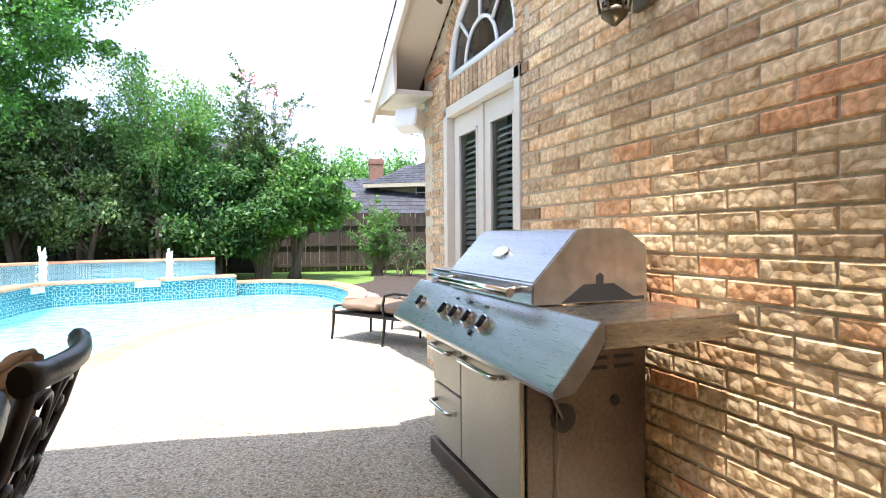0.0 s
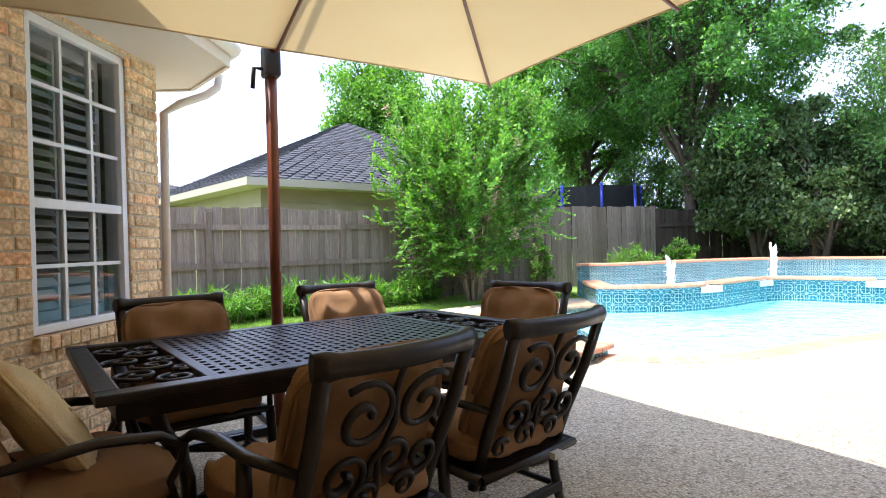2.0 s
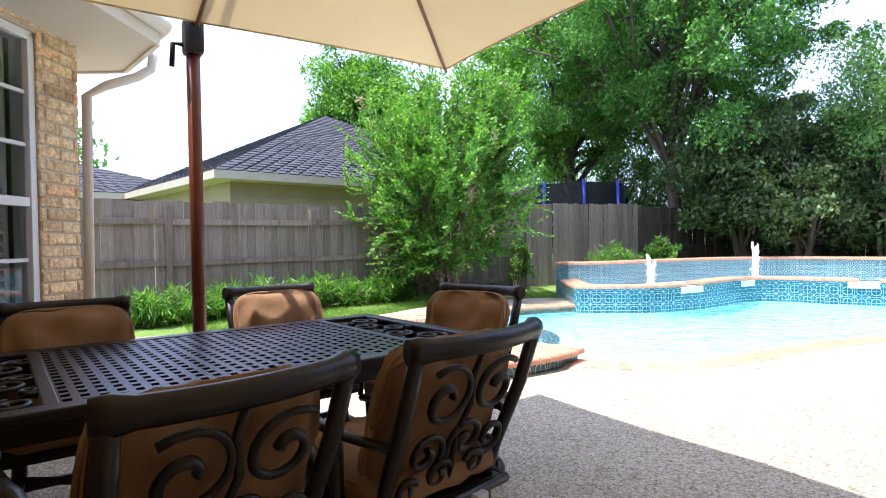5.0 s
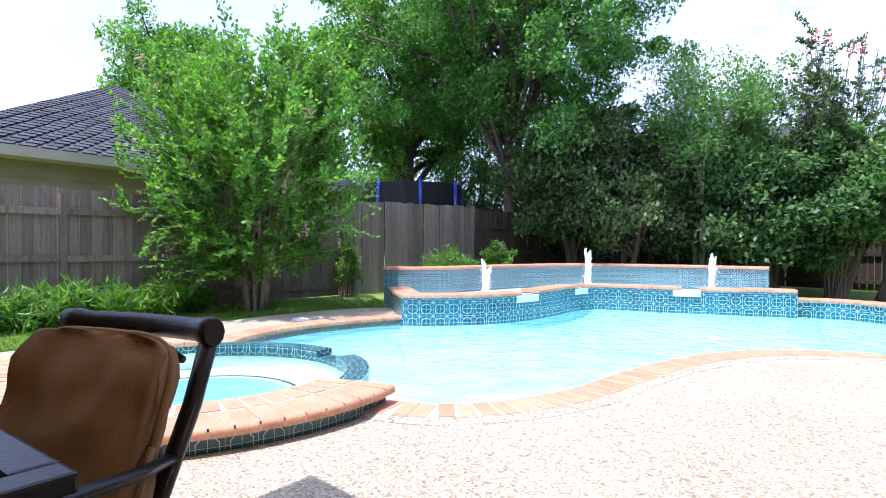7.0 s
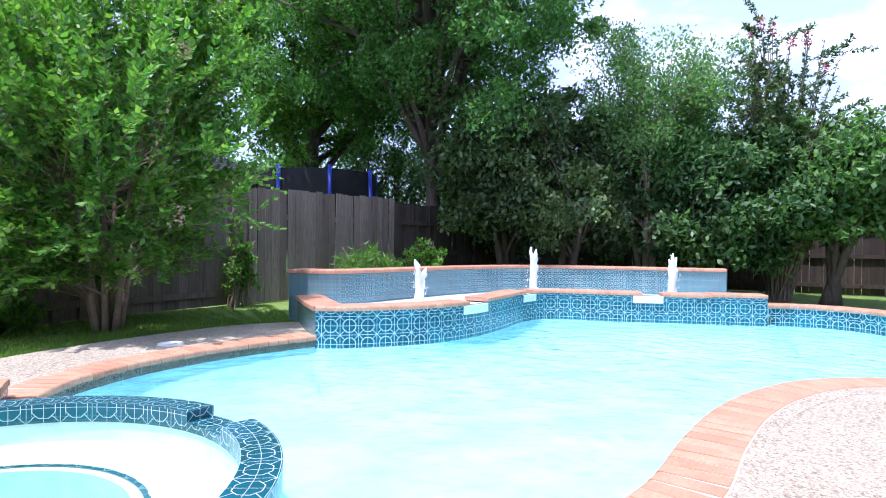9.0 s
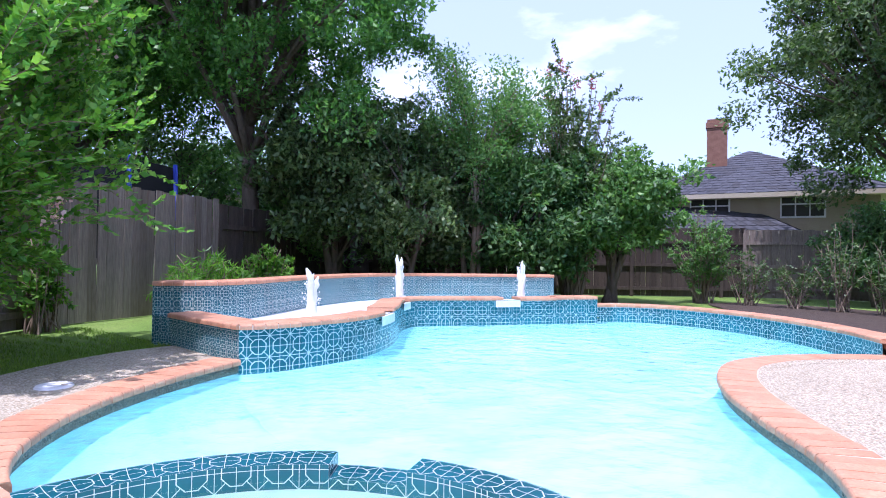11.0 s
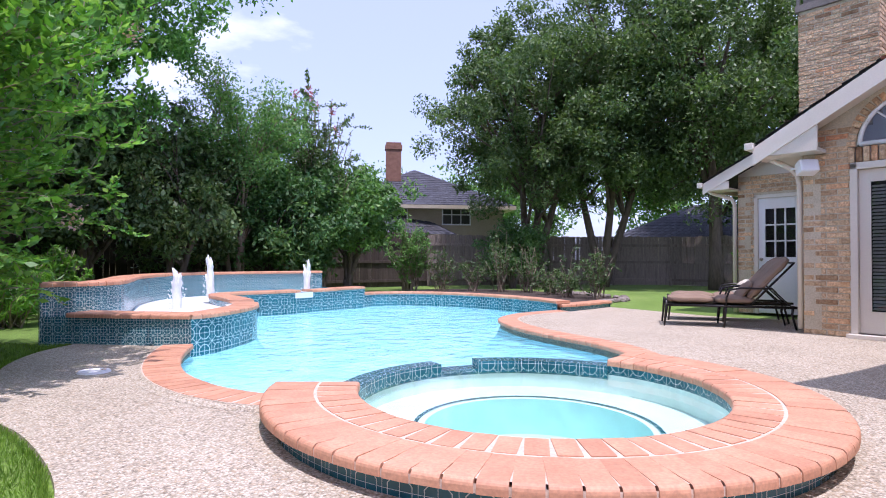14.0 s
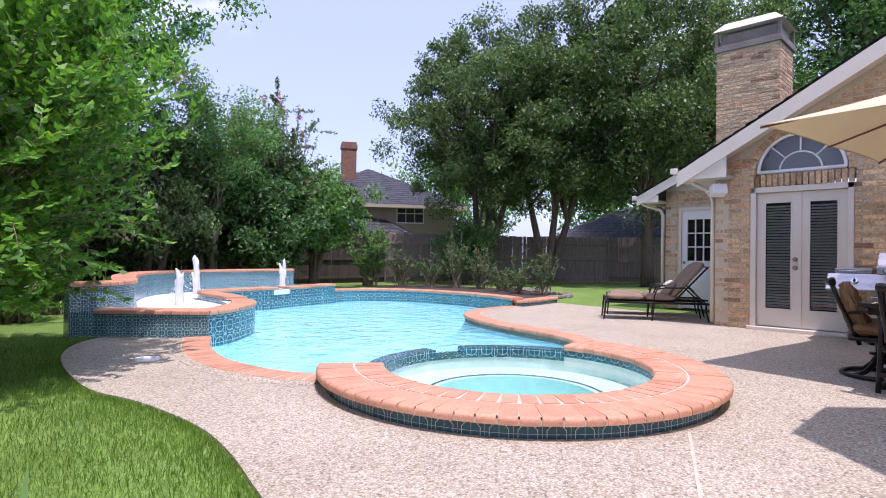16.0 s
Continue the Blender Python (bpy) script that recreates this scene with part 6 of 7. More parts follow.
for y, z in ((0.24, 0.66), (0.38, 0.66), (0.24, 0.625), (0.38, 0.625), (0.50, 0.66), (0.50, 0.625)):
    part("side_slot", boxes(((GX1 - 0.002, y - 0.045, z - 0.007), (GX1 + 0.0015, y + 0.045, z + 0.007)), bevel=0.001), M_BLACK, cab)
for y, z, r in ((0.235, 0.46, 0.052), (0.46, 0.50, 0.02)):
    bm = bmesh.new()
    bmesh.ops.create_cone(bm, cap_ends=True, segments=22, radius1=r, radius2=r, depth=0.004, matrix=Matrix.Translation((GX1 + 0.001, y, z)) @ Matrix.Rotation(math.pi / 2, 4, "Y"))
    part("gas_port", bm, M_BLACK, cab, "dark round hose opening")
part("gas_hose", tube([(GX1 + 0.01, 0.14, 0.66), (GX1 + 0.02, 0.17, 0.56), (GX1 + 0.015, 0.21, 0.49), (GX1 + 0.01, 0.225, 0.46)], 0.008, 8), M_STEELD, cab, "grey braided hose")
part("chain", tube([(GX1 + 0.012, 0.20, 0.52), (GX1 + 0.012, 0.205, 0.30), (GX1 + 0.012, 0.20, 0.12)], 0.003, 6), M_METAL, cab)

# ---- chaise lounges ----
def chaise(seed):
    root = empty("chaise_lounge", Matrix(), "dark metal chaise lounge with taupe cushion and raised back", "chaise lounge", "chaise lounges by the house")
    for s in (-1, 1):
        part("side_rail", tube([(s * 0.29, 0.0, 0.30), (s * 0.29, 1.72, 0.30)], 0.018, 8), M_BRONZE, root)
        for y in (0.02, 0.80, 1.62):
            part("leg", tube([(s * 0.29, y, 0.37 if y < 0.1 else 0.30), (s * 0.29, y - 0.01, 0.2), (s * 0.30, y - 0.03 if y < 1 else y + 0.04, 0.0)], [0.017, 0.016, 0.013], 8), M_BRONZE, root)
        part("arm", tube([(s * 0.30, 0.80, 0.30), (s * 0.32, 0.80, 0.42), (s * 0.33, 0.84, 0.53), (s * 0.33, 0.98, 0.56), (s * 0.33, 1.18, 0.555), (s * 0.31, 1.36, 0.56), (s * 0.29, 1.42, 0.50)], 0.014, 8), M_BRONZE, root)
        part("back_brace", tube([(s * 0.25, 1.40, 0.52), (s * 0.26, 1.60, 0.32), (s * 0.27, 1.70, 0.30)], 0.011, 6), M_BRONZE, root)
    part("foot_rail", tube([(-0.29, 0.02, 0.37), (0.29, 0.02, 0.37)], 0.014, 8), M_BRONZE, root)
    part("deck_strap", boxes(((-0.27, 0.05, 0.305), (0.27, 1.15, 0.315))), M_BRONZE, root)
    lean = Matrix.Translation((0, 1.12, 0.33)) @ Matrix.Rotation(radians(48), 4, "X")
    part("back_frame", tube([lean @ Vector(p) for p in ((-0.27, 0, 0), (-0.27, 0.78, 0), (0.27, 0.78, 0), (0.27, 0, 0))], 0.015, 8), M_BRONZE, root)
    for y0, ly in ((0.05, 0.62), (0.66, 0.52)):
        ob = part("seat_cushion", cushion_bm(0.56, ly, 0.13, 5, 0.006, seed + y0), M_TAUPE, root, "taupe canvas cushion")
        ob.matrix_basis = Matrix.Translation((0, y0 + ly / 2, 0.315))
        part("piping", piping(0.56, ly, 0.065), M_TAUPE, ob)
    ob = part("back_cushion", cushion_bm(0.56, 0.80, 0.13, 5, 0.008, seed + 7), M_TAUPE, root, "taupe canvas back cushion")
    ob.matrix_basis = lean @ Matrix.Translation((0, 0.40, 0.015))
    part("piping", piping(0.56, 0.80, 0.065), M_TAUPE, ob)
    return root


lounge = chaise(2)
lounge.matrix_basis = pose(2.70, 7.02, 0, 0, 0, 212)
L2 = copy_thing(lounge, pose(3.48, 7.38, 0, 0, 0, 212))
for base, lab, mat in ((lounge.matrix_basis, "small taupe cushion leaning on the chaise", M_TAUPE), (L2.matrix_basis, "small cream cushion leaning on the chaise", M_CREAM)):
    p = empty("throw_pillow", base @ pose(0, 1.10, 0.46, 52, 0, 0), lab, "pillow")
    part("pillow_body", cushion_bm(0.44, 0.36, 0.12, 3.0, 0.006, 4), mat, p)
    part("piping", piping(0.45, 0.37, 0.06, 0.005), mat, p)

# ---- wall fittings ----
lant = empty("wall_lantern", pose(3.02, 2.36, 2.20, 0, 0, 90), "bronze wall lantern with ribbed seeded glass", "lantern")
M_BRASS = material("aged_bronze", [(0.11, 0.085, 0.05), (0.18, 0.14, 0.085)], scale=5, rough=0.45, metal=0.7, bump=0.1)
part("back_plate", boxes(((-0.05, 0.0, -0.16), (0.05, 0.03, 0.16)), bevel=0.008), M_BRASS, lant)
part("bracket", tube([(0, 0.03, 0.12), (0, 0.10, 0.17), (0, 0.15, 0.12)], 0.011, 8), M_BRASS, lant)
bm = bmesh.new()
add_tube(bm, [(0, 0.15, 0.14), (0, 0.15, 0.12), (0, 0.15, 0.06), (0, 0.15, 0.05)], [0.01, 0.05, 0.10, 0.095], 6)
part("roof_cap", bm, M_BRASS, lant)
bm = bmesh.new()
for k in range(6):
    a = k * math.pi / 3
    part("cage_bar", tube([(math.cos(a) * 0.09, 0.15 + math.sin(a) * 0.09, 0.05), (math.cos(a) * 0.055, 0.15 + math.sin(a) * 0.055, -0.19)], 0.006, 5), M_BRASS, lant)
add_tube(bm, [(0, 0.15, -0.18), (0, 0.15, -0.20), (0, 0.15, -0.24)], [0.06, 0.055, 0.01], 6)
part("base_cup", bm, M_BRASS, lant)
bm = bmesh.new()
add_tube(bm, [(0, 0.15, 0.05), (0, 0.15, -0.18)], [0.084, 0.05], 6)
ob = part("glass", bm, M_GLASS, lant, "clear seeded glass")
ob.visible_shadow = False

spk = empty("outdoor_speaker", pose(2.86, 5.18, 2.12, 0, 18, 40), "white outdoor speaker on the brick corner", "speaker")
part("cabinet", boxes(((-0.085, -0.12, -0.085), (0.085, 0.10, 0.085)), bevel=0.025), M_WHITE, spk)
bm = bmesh.new()
add_box(bm, (-0.07, -0.126, -0.07), (0.07, -0.118, 0.07), 0.003)
part("grille", bm, M_TRIM, spk, "pale speaker grille")
part("bracket", tube([(0, 0.05, 0.0), (0.06, 0.10, 0.02), (0.13, 0.12, 0.04)], 0.014, 8), M_WHITE, spk)
part("cable", tube([(0.05, 0.08, 0.06), (0.09, 0.02, 0.13), (0.10, -0.08, 0.17), (0.08, -0.3, 0.19)], 0.004, 6), M_WHITE, spk)

# ---- planting ----
def leaf_mesh(name, P, N, size, mat, parent, label="", aspect=0.45, droop=0.35, seed=0, bend=0.15, jitter=0.55):
    """Many small leaves at the points P, each a kite folded along its rib."""
    rg = np.random.RandomState(seed)
    n = len(P)
    P = np.asarray(P, float)
    axis = rg.normal(size=(n, 3))
    axis[:, 2] -= droop
    if N is not None:
        axis = axis * jitter + np.asarray(N)
    axis /= np.linalg.norm(axis, axis=1)[:, None]
    side = np.cross(axis, rg.normal(size=(n, 3)) * 0.55 + np.array([0, 0, 1.0]))
    side /= np.linalg.norm(side, axis=1)[:, None] + 1e-9
    up = np.cross(axis, side)
    L = size * rg.uniform(0.7, 1.3, n)[:, None]
    w = L * aspect * 0.5
    a = P
    t = P + axis * L
    b = P + axis * L * 0.45 + side * w + up * L * bend
    c = P + axis * L * 0.45 - side * w + up * L * bend
    V = np.stack([a, b, t, c], 1).reshape(-1, 3)
    me = bpy.data.meshes.new(name)
    me.vertices.add(4 * n)
    me.vertices.foreach_set("co", V.ravel())
    me.loops.add(4 * n)
    me.loops.foreach_set("vertex_index", np.arange(4 * n, dtype=np.int32))
    me.polygons.add(n)
    me.polygons.foreach_set("loop_start", np.arange(0, 4 * n, 4, dtype=np.int32))
    me.polygons.foreach_set("loop_total", np.full(n, 4, dtype=np.int32))
    me.update(calc_edges=True)
    me.materials.append(mat)
    ob = new(name, me)
    ob.parent = parent
    if label:
        ob["label"] = label
    ob["kind"] = "stuff"
    return ob


def tree(x, y, label, height, crown, base, trunk_r, leaf, leaf_size, count, seed, bark=None, limbs=9, clump=0.75, category="tree", trunks=1, group="", spread=0.9, flat=0.85):
    """A tapered trunk with limbs and a crown of leaf clumps; crown: half-widths x, y; base: where the crown begins."""
    rg = random.Random(seed)
    rn = np.random.RandomState(seed)
    root = empty("tree" if category == "tree" else category, pose(x, y, -0.04), label, category, group)
    cz = (height + base) / 2
    hz = (height - base) / 2
    wood = bmesh.new()
    ends = []
    for k in range(trunks):
        lean = Vector((rg.uniform(-1, 1), rg.uniform(-1, 1), 0)) * (0.10 if trunks == 1 else 0.35) * crown[0]
        foot = Vector((rg.uniform(-1, 1), rg.uniform(-1, 1), 0)) * (0 if trunks == 1 else 0.12)
        top = lean + Vector((0, 0, base + hz * 0.9))
        mid = foot.lerp(top, 0.5) + Vector((rg.uniform(-0.1, 0.1), rg.uniform(-0.1, 0.1), 0)) * (height * 0.06)
        line = [Vector(p) for p in spline([tuple(foot), tuple(mid), tuple(top)], max(0.25, height / 18))]
        n = len(line)
        add_tube(wood, line, [trunk_r * (1.25 - 0.25 * min(1, i / 2)) * (1 - 0.75 * i / n) for i in range(n)], 8)
        for j in range(limbs):
            s = line[min(n - 1, int(n * rg.uniform(0.35, 0.98)))]
            th = rg.uniform(0, 2 * math.pi)
            u = rg.uniform(-0.8, 0.95)
            q = math.sqrt(1 - u * u * 0.9) * rg.uniform(0.45, spread)
            e = Vector((math.cos(th) * crown[0] * q, math.sin(th) * crown[1] * q, cz + hz * u * 0.9))
            m = s.lerp(e, 0.5) + Vector((0, 0, rg.uniform(0.0, 0.12) * height * 0.3))
            limb = [Vector(p) for p in spline([tuple(s), tuple(m), tuple(e)], max(0.2, height / 20))]
            k2 = len(limb)
            r0 = trunk_r * 0.38
            add_tube(wood, limb, [r0 * (1 - 0.85 * i / k2) for i in range(k2)], 6)
            ends.append(e)
            ends.append(m.lerp(e, 0.5))
            for _ in range(2):
                tip = limb[rg.randint(k2 // 2, k2 - 1)] + Vector((rg.uniform(-1, 1) * crown[0], rg.uniform(-1, 1) * crown[1], rg.uniform(-0.6, 0.8) * hz)) * 0.33
                add_tube(wood, [limb[k2 // 2], limb[k2 // 2].lerp(tip, 0.6) + Vector((0, 0, 0.05)), tip], [r0 * 0.45, r0 * 0.3, r0 * 0.1], 5)
                ends.append(tip)
    part("trunk", wood, bark or M_BARK, root, "rough tapered trunk and limbs")
    # extra clumps over the crown's outer shell
    extra = max(0, int(count / 210) - len(ends))
    for _ in range(extra):
        th, u = rg.uniform(0, 2 * math.pi), rg.uniform(-0.95, 1.0)
        wob = 0.84 + 0.62 * noise.noise(Vector((math.cos(th) * 2.2 + seed, math.sin(th) * 2.2, u * 2.6)))
        q = math.sqrt(max(0.0, 1 - u * u)) * wob * rg.uniform(0.55, 1.0)
        ends.append(Vector((math.cos(th) * crown[0] * q, math.sin(th) * crown[1] * q, cz + hz * u * wob)))
    E = np.array([tuple(e) for e in ends])
    idx = rn.randint(0, len(E), count)
    rad = clump * rn.uniform(0.5, 1.25, len(E))
    d = rn.normal(size=(count, 3))
    d /= np.linalg.norm(d, axis=1)[:, None]
    d *= (rn.random(count) ** 0.45)[:, None]
    P = E[idx] + d * rad[idx][:, None] * np.array([1, 1, flat])
    P[:, 2] = np.maximum(P[:, 2], 0.12)
    leaf_mesh("crown", P, None, leaf_size, leaf, root, "crown of many small leaves", 0.5, 0.4, seed)
    return root


def shoots(x, y, label, stems, reach, height, leaf, leaf_size, per, seed, category="shrub", bark=None, low=0.0, flowers=None, name=None, arch=0.25, aspect=0.5, bare=0.34, bloom=0.0):
    """A shrub of arching stems with leaves in rows along them."""
    rg = random.Random(seed)
    root = empty(name or category, pose(x, y, -0.04), label, category)
    wood = bmesh.new()
    P, N, F = [], [], []
    for k in range(stems):
        th = rg.uniform(0, 2 * math.pi)
        q = rg.random() ** 0.6
        h = height * rg.uniform(0.55, 1.0) * (1 - 0.38 * q * q)
        tip = Vector((math.cos(th) * reach * q, math.sin(th) * reach * q, max(0.2, h)))
        foot = Vector((rg.uniform(-0.18, 0.18), rg.uniform(-0.18, 0.18), low))
        mid = foot.lerp(tip, 0.55) + Vector((0, 0, arch * h * 0.5 * q)) + Vector((rg.uniform(-0.1, 0.1), rg.uniform(-0.1, 0.1), 0))
        line = [Vector(p) for p in spline([tuple(foot), tuple(mid), tuple(tip)], 0.09)]
        n = len(line)
        add_tube(wood, line[::2] + [line[-1]], [0.018 * (height / 3) ** 0.5 * (1 - 0.8 * i / (n / 2 + 1)) for i in range(len(line[::2]) + 1)], 5, False)
        tw = [(line, bare)]
        for _ in range(3):
            i0 = rg.randint(int(n * bare), n - 1)
            out = Vector((rg.uniform(-1, 1), rg.uniform(-1, 1), rg.uniform(0.0, 0.9))).normalized() * rg.uniform(0.25, 0.6) * height / 3.2
            t2 = [line[i0] + out * t + Vector((0, 0, -0.10 * t * t)) for t in [j / 6 for j in range(7)]]
            tw.append((t2, 0.0))
        for ln, s0 in tw:
            m = len(ln)
            for _ in range(per):
                t = rg.uniform(s0, 1.0) * (m - 1)
                i = min(m - 2, int(t))
                p = ln[i].lerp(ln[i + 1], t - i)
                dr = (ln[i + 1] - ln[i]).normalized()
                sd = dr.cross(Vector((rg.uniform(-1, 1), rg.uniform(-1, 1), rg.uniform(-1, 1)))).normalized()
                P.append(tuple(p))
                N.append(tuple(dr * 0.5 + sd * 0.9))
        if flowers and tip.z > bloom and rg.random() < flowers[1]:
            for _ in range(60):
                F.append(tuple(tip + Vector((rg.gauss(0, 0.05), rg.gauss(0, 0.05), rg.uniform(-0.16, 0.10)))))
    part("stem", wood, bark or M_BARKP, root, "thin pale branching stems")["kind"] = "stuff"
    leaf_mesh("leaves", P, np.array(N), leaf_size, leaf, root, "small leaves along arching stems", aspect, 0.3, seed)
    if F:
        leaf_mesh("blossom", F, None, 0.05, flowers[0], root, "clusters of crinkled flowers", 0.8, 0.0, seed)
    return root


def crape_myrtle(x, y, label, height, reach, fronds, seed, leaf, leaf_size=0.075):
    """A vase of smooth stems that fan into long leafy shoots, the leaves in two rows along each shoot."""
    rg = random.Random(seed)
    root = empty("crape_myrtle", pose(x, y, -0.04), label, "tree")
    wood = bmesh.new()
    stems = []
    for k in range(9):
        th = k * 2 * math.pi / 9 + rg.uniform(-0.25, 0.25)
        q = rg.uniform(0.25, 0.62) * reach
        foot = Vector((math.cos(th) * 0.12, math.sin(th) * 0.12, 0))
        tip = Vector((math.cos(th) * q, math.sin(th) * q, height * rg.uniform(0.58, 0.78)))
        mid = foot.lerp(tip, 0.5) - Vector((math.cos(th), math.sin(th), 0)) * 0.12 * q
        line = [Vector(p) for p in spline([tuple(foot), tuple(mid), tuple(tip)], 0.2)]
        add_tube(wood, line, [0.042 * (1 - 0.7 * i / len(line)) for i in range(len(line))], 6)
        stems.append(line)
    P, N, F = [], [], []
    for k in range(fronds):
        line = rg.choice(stems)
        u = rg.random() ** 0.85
        s0 = line[min(len(line) - 1, int((0.15 + 0.83 * u) * len(line)))]
        lift = s0.z / (height * 0.8)
        th = math.atan2(s0.y, s0.x) + rg.gauss(0, 0.55)
        out = Vector((math.cos(th), math.sin(th), 0))
        swell = math.sin(math.pi * min(1.0, 0.16 + 0.72 * lift))
        far = reach * swell * rg.uniform(0.35, 1.0)
        end = out * max(far, 0.25) + Vector((0, 0, s0.z + height * rg.uniform(0.06, 0.24) * (0.3 + lift)))
        end.z = max(0.35, min(end.z, height * (1.0 - 0.30 * (far / reach) ** 2) * rg.uniform(0.9, 1.03)))
        bend = s0.lerp(end, 0.55) + Vector((0, 0, 0.10 - 0.22 * lift * (1 if lift > 0.5 else -1) * rg.random())) + out * 0.08
        tail = end + out * rg.uniform(0.02, 0.18) + Vector((0, 0, rg.uniform(0.10, 0.30) * (1 if lift > 0.35 else -0.6)))
        shoot = [Vector(p) for p in spline([tuple(s0), tuple(bend), tuple(end), tuple(tail)], 0.045)]
        n = len(shoot)
        add_tube(wood, shoot[::4] + [shoot[-1]], [0.010 * (1 - 0.85 * i / (n / 4 + 1)) for i in range(len(shoot[::4]) + 1)], 4, False)
        twigs = [(shoot, int(n * 0.30))]
        for _ in range(3):
            i0 = rg.randint(n // 3, n - 2)
            way = ((shoot[i0 + 1] - shoot[i0]).normalized() + Vector((rg.gauss(0, 0.4), rg.gauss(0, 0.4), rg.gauss(0.30, 0.3)))).normalized() * rg.uniform(0.22, 0.5)
            twigs.append(([shoot[i0] + way * (j / 9) + Vector((0, 0, 0.05 * (j / 9) ** 2)) for j in range(10)], 1))
        for ln, i0 in twigs:
            for i in range(i0, len(ln) - 1):
                dr = (ln[i + 1] - ln[i]).normalized()
                sd = dr.cross(Vector((rg.gauss(0, 0.25), rg.gauss(0, 0.25), 1))).normalized()
                for sgn in (-1, 1):
                    P.append(tuple(ln[i].lerp(ln[i + 1], rg.random())))
                    N.append(tuple(dr * 0.75 + sd * sgn * 0.85 + Vector((0, 0, 0.1))))
        if rg.random() < 0.025:
            for _ in range(40):
                F.append(tuple(tail + Vector((rg.gauss(0, 0.05), rg.gauss(0, 0.05), rg.uniform(-0.14, 0.08)))))
    part("stem", wood, M_BARKP, root, "smooth pale branching stems")["kind"] = "stuff"
    leaf_mesh("leaves", P, np.array(N), leaf_size, leaf, root, "leaves in two rows along the shoots", 0.56, 0.1, seed, 0.10, 0.22)
    if F:
        leaf_mesh("blossom", F, None, 0.04, M_PALEPINK, root, "clusters of crinkled pale pink flowers", 0.8, 0.0, seed)
    return root


# crape myrtles, tall trees and shrubs round the pool
crape_myrtle(-5.95, 8.55, "full bright green crape myrtle with many arching stems", 4.55, 1.9, 720, 11, M_LEAF_MYRTLE, 0.08)
tree(-5.0, 16.2, "tall dark green oak behind the fence", 12.5, (5.2, 4.6), 3.4, 0.22, M_LEAF_TALL, 0.115, 120000, 21, limbs=46, clump=0.55)
tree(-10.0, 18.4, "tall bright green tree beyond the fence", 11.5, (4.2, 4.0), 3.0, 0.3, M_LEAF_MYRTLE, 0.16, 56000, 22, limbs=24, clump=0.75)
tree(-18.6, 15.4, "tall green tree beyond the neighbouring roof", 9.2, (2.9, 2.9), 3.0, 0.28, M_LEAF_MYRTLE, 0.17, 44000, 23, limbs=20, clump=0.75)
tree(-3.3, 16.3, "dark broad-leaved evergreen shrub behind the water feature", 4.9, (2.0, 1.7), 0.9, 0.11, M_LEAF_OLIVE, 0.14, 22000, 24, limbs=12, clump=0.42, category="shrub", trunks=3)
tree(-1.9, 15.7, "olive green evergreen shrub behind the water feature", 3.9, (1.6, 1.4), 0.7, 0.09, M_LEAF_OLIVE, 0.125, 16000, 25, limbs=10, clump=0.38, category="shrub", trunks=3)
tree(-0.35, 16.0, "airy pale green crape myrtle above the pool", 5.6, (1.75, 1.5), 1.7, 0.07, M_LEAF_MID, 0.085, 26000, 26, bark=M_BARKP, limbs=12, clump=0.5, trunks=4)
shoots(2.1, 16.9, "tall crape myrtle with coral pink flower tips", 110, 1.35, 5.9, M_LEAF_OLIVE, 0.085, 80, 27, "tree", low=0.0, bloom=4.7, flowers=(M_PINK, 0.3), name="crape_myrtle", arch=0.1)
tree(1.0, 16.2, "dense dark green rounded shrub by the back fence", 3.5, (2.0, 1.5), 0.5, 0.09, M_LEAF_DARK, 0.14, 20000, 28, limbs=12, clump=0.38, category="shrub", trunks=3)
tree(2.9, 16.6, "glossy dark green small tree with leaning bare stems", 3.6, (1.8, 1.5), 1.2, 0.10, M_LEAF_MID, 0.14, 17000, 29, limbs=11, clump=0.36, category="shrub", trunks=4)
tree(0.2, 18.3, "dark evergreen screen shrub by the back fence", 4.2, (2.6, 1.3), 0.6, 0.10, M_LEAF_DARK, 0.14, 16000, 30, limbs=12, clump=0.7, category="shrub", trunks=3)
tree(-7.4, 18.6, "dark evergreen screen shrub beyond the side fence", 4.6, (2.2, 1.8), 0.6, 0.10, M_LEAF_MID, 0.13, 16000, 36, limbs=12, clump=0.55, category="shrub", trunks=3)
tree(-4.2, 17.9, "dark evergreen screen shrub by the back fence", 4.2, (2.2, 1.5), 0.6, 0.10, M_LEAF_MID, 0.13, 16000, 31, limbs=12, clump=0.5, category="shrub", trunks=3)
shoots(-4.85, 12.6, "bright green narrow-leaved bamboo-like plant", 60, 0.7, 1.15, M_LEAF_MYRTLE, 0.15, 16, 32, "plant", name="plant", arch=0.5, aspect=0.14)
shoots(-4.15, 13.6, "bright green bushy plant beside the fence", 40, 0.5, 1.3, M_LEAF_MYRTLE, 0.08, 22, 33, "plant", name="plant")
shoots(-6.35, 11.2, "climbing vine on the fence post", 22, 0.32, 1.5, M_LEAF_MYRTLE, 0.07, 20, 34, "vine", name="vine")
for k in range(9):
    shoots(-6.72 + 0.1 * math.sin(k * 2.1), 3.3 + k * 0.58, "low strappy green border plant along the fence", 42, 0.42, 0.62 + 0.08 * math.sin(k * 3.0), M_LEAF_MYRTLE, 0.19, 9, 40 + k, "border plant", name="border_plant", arch=0.6, aspect=0.12)["group"] = "border plants along the fence"
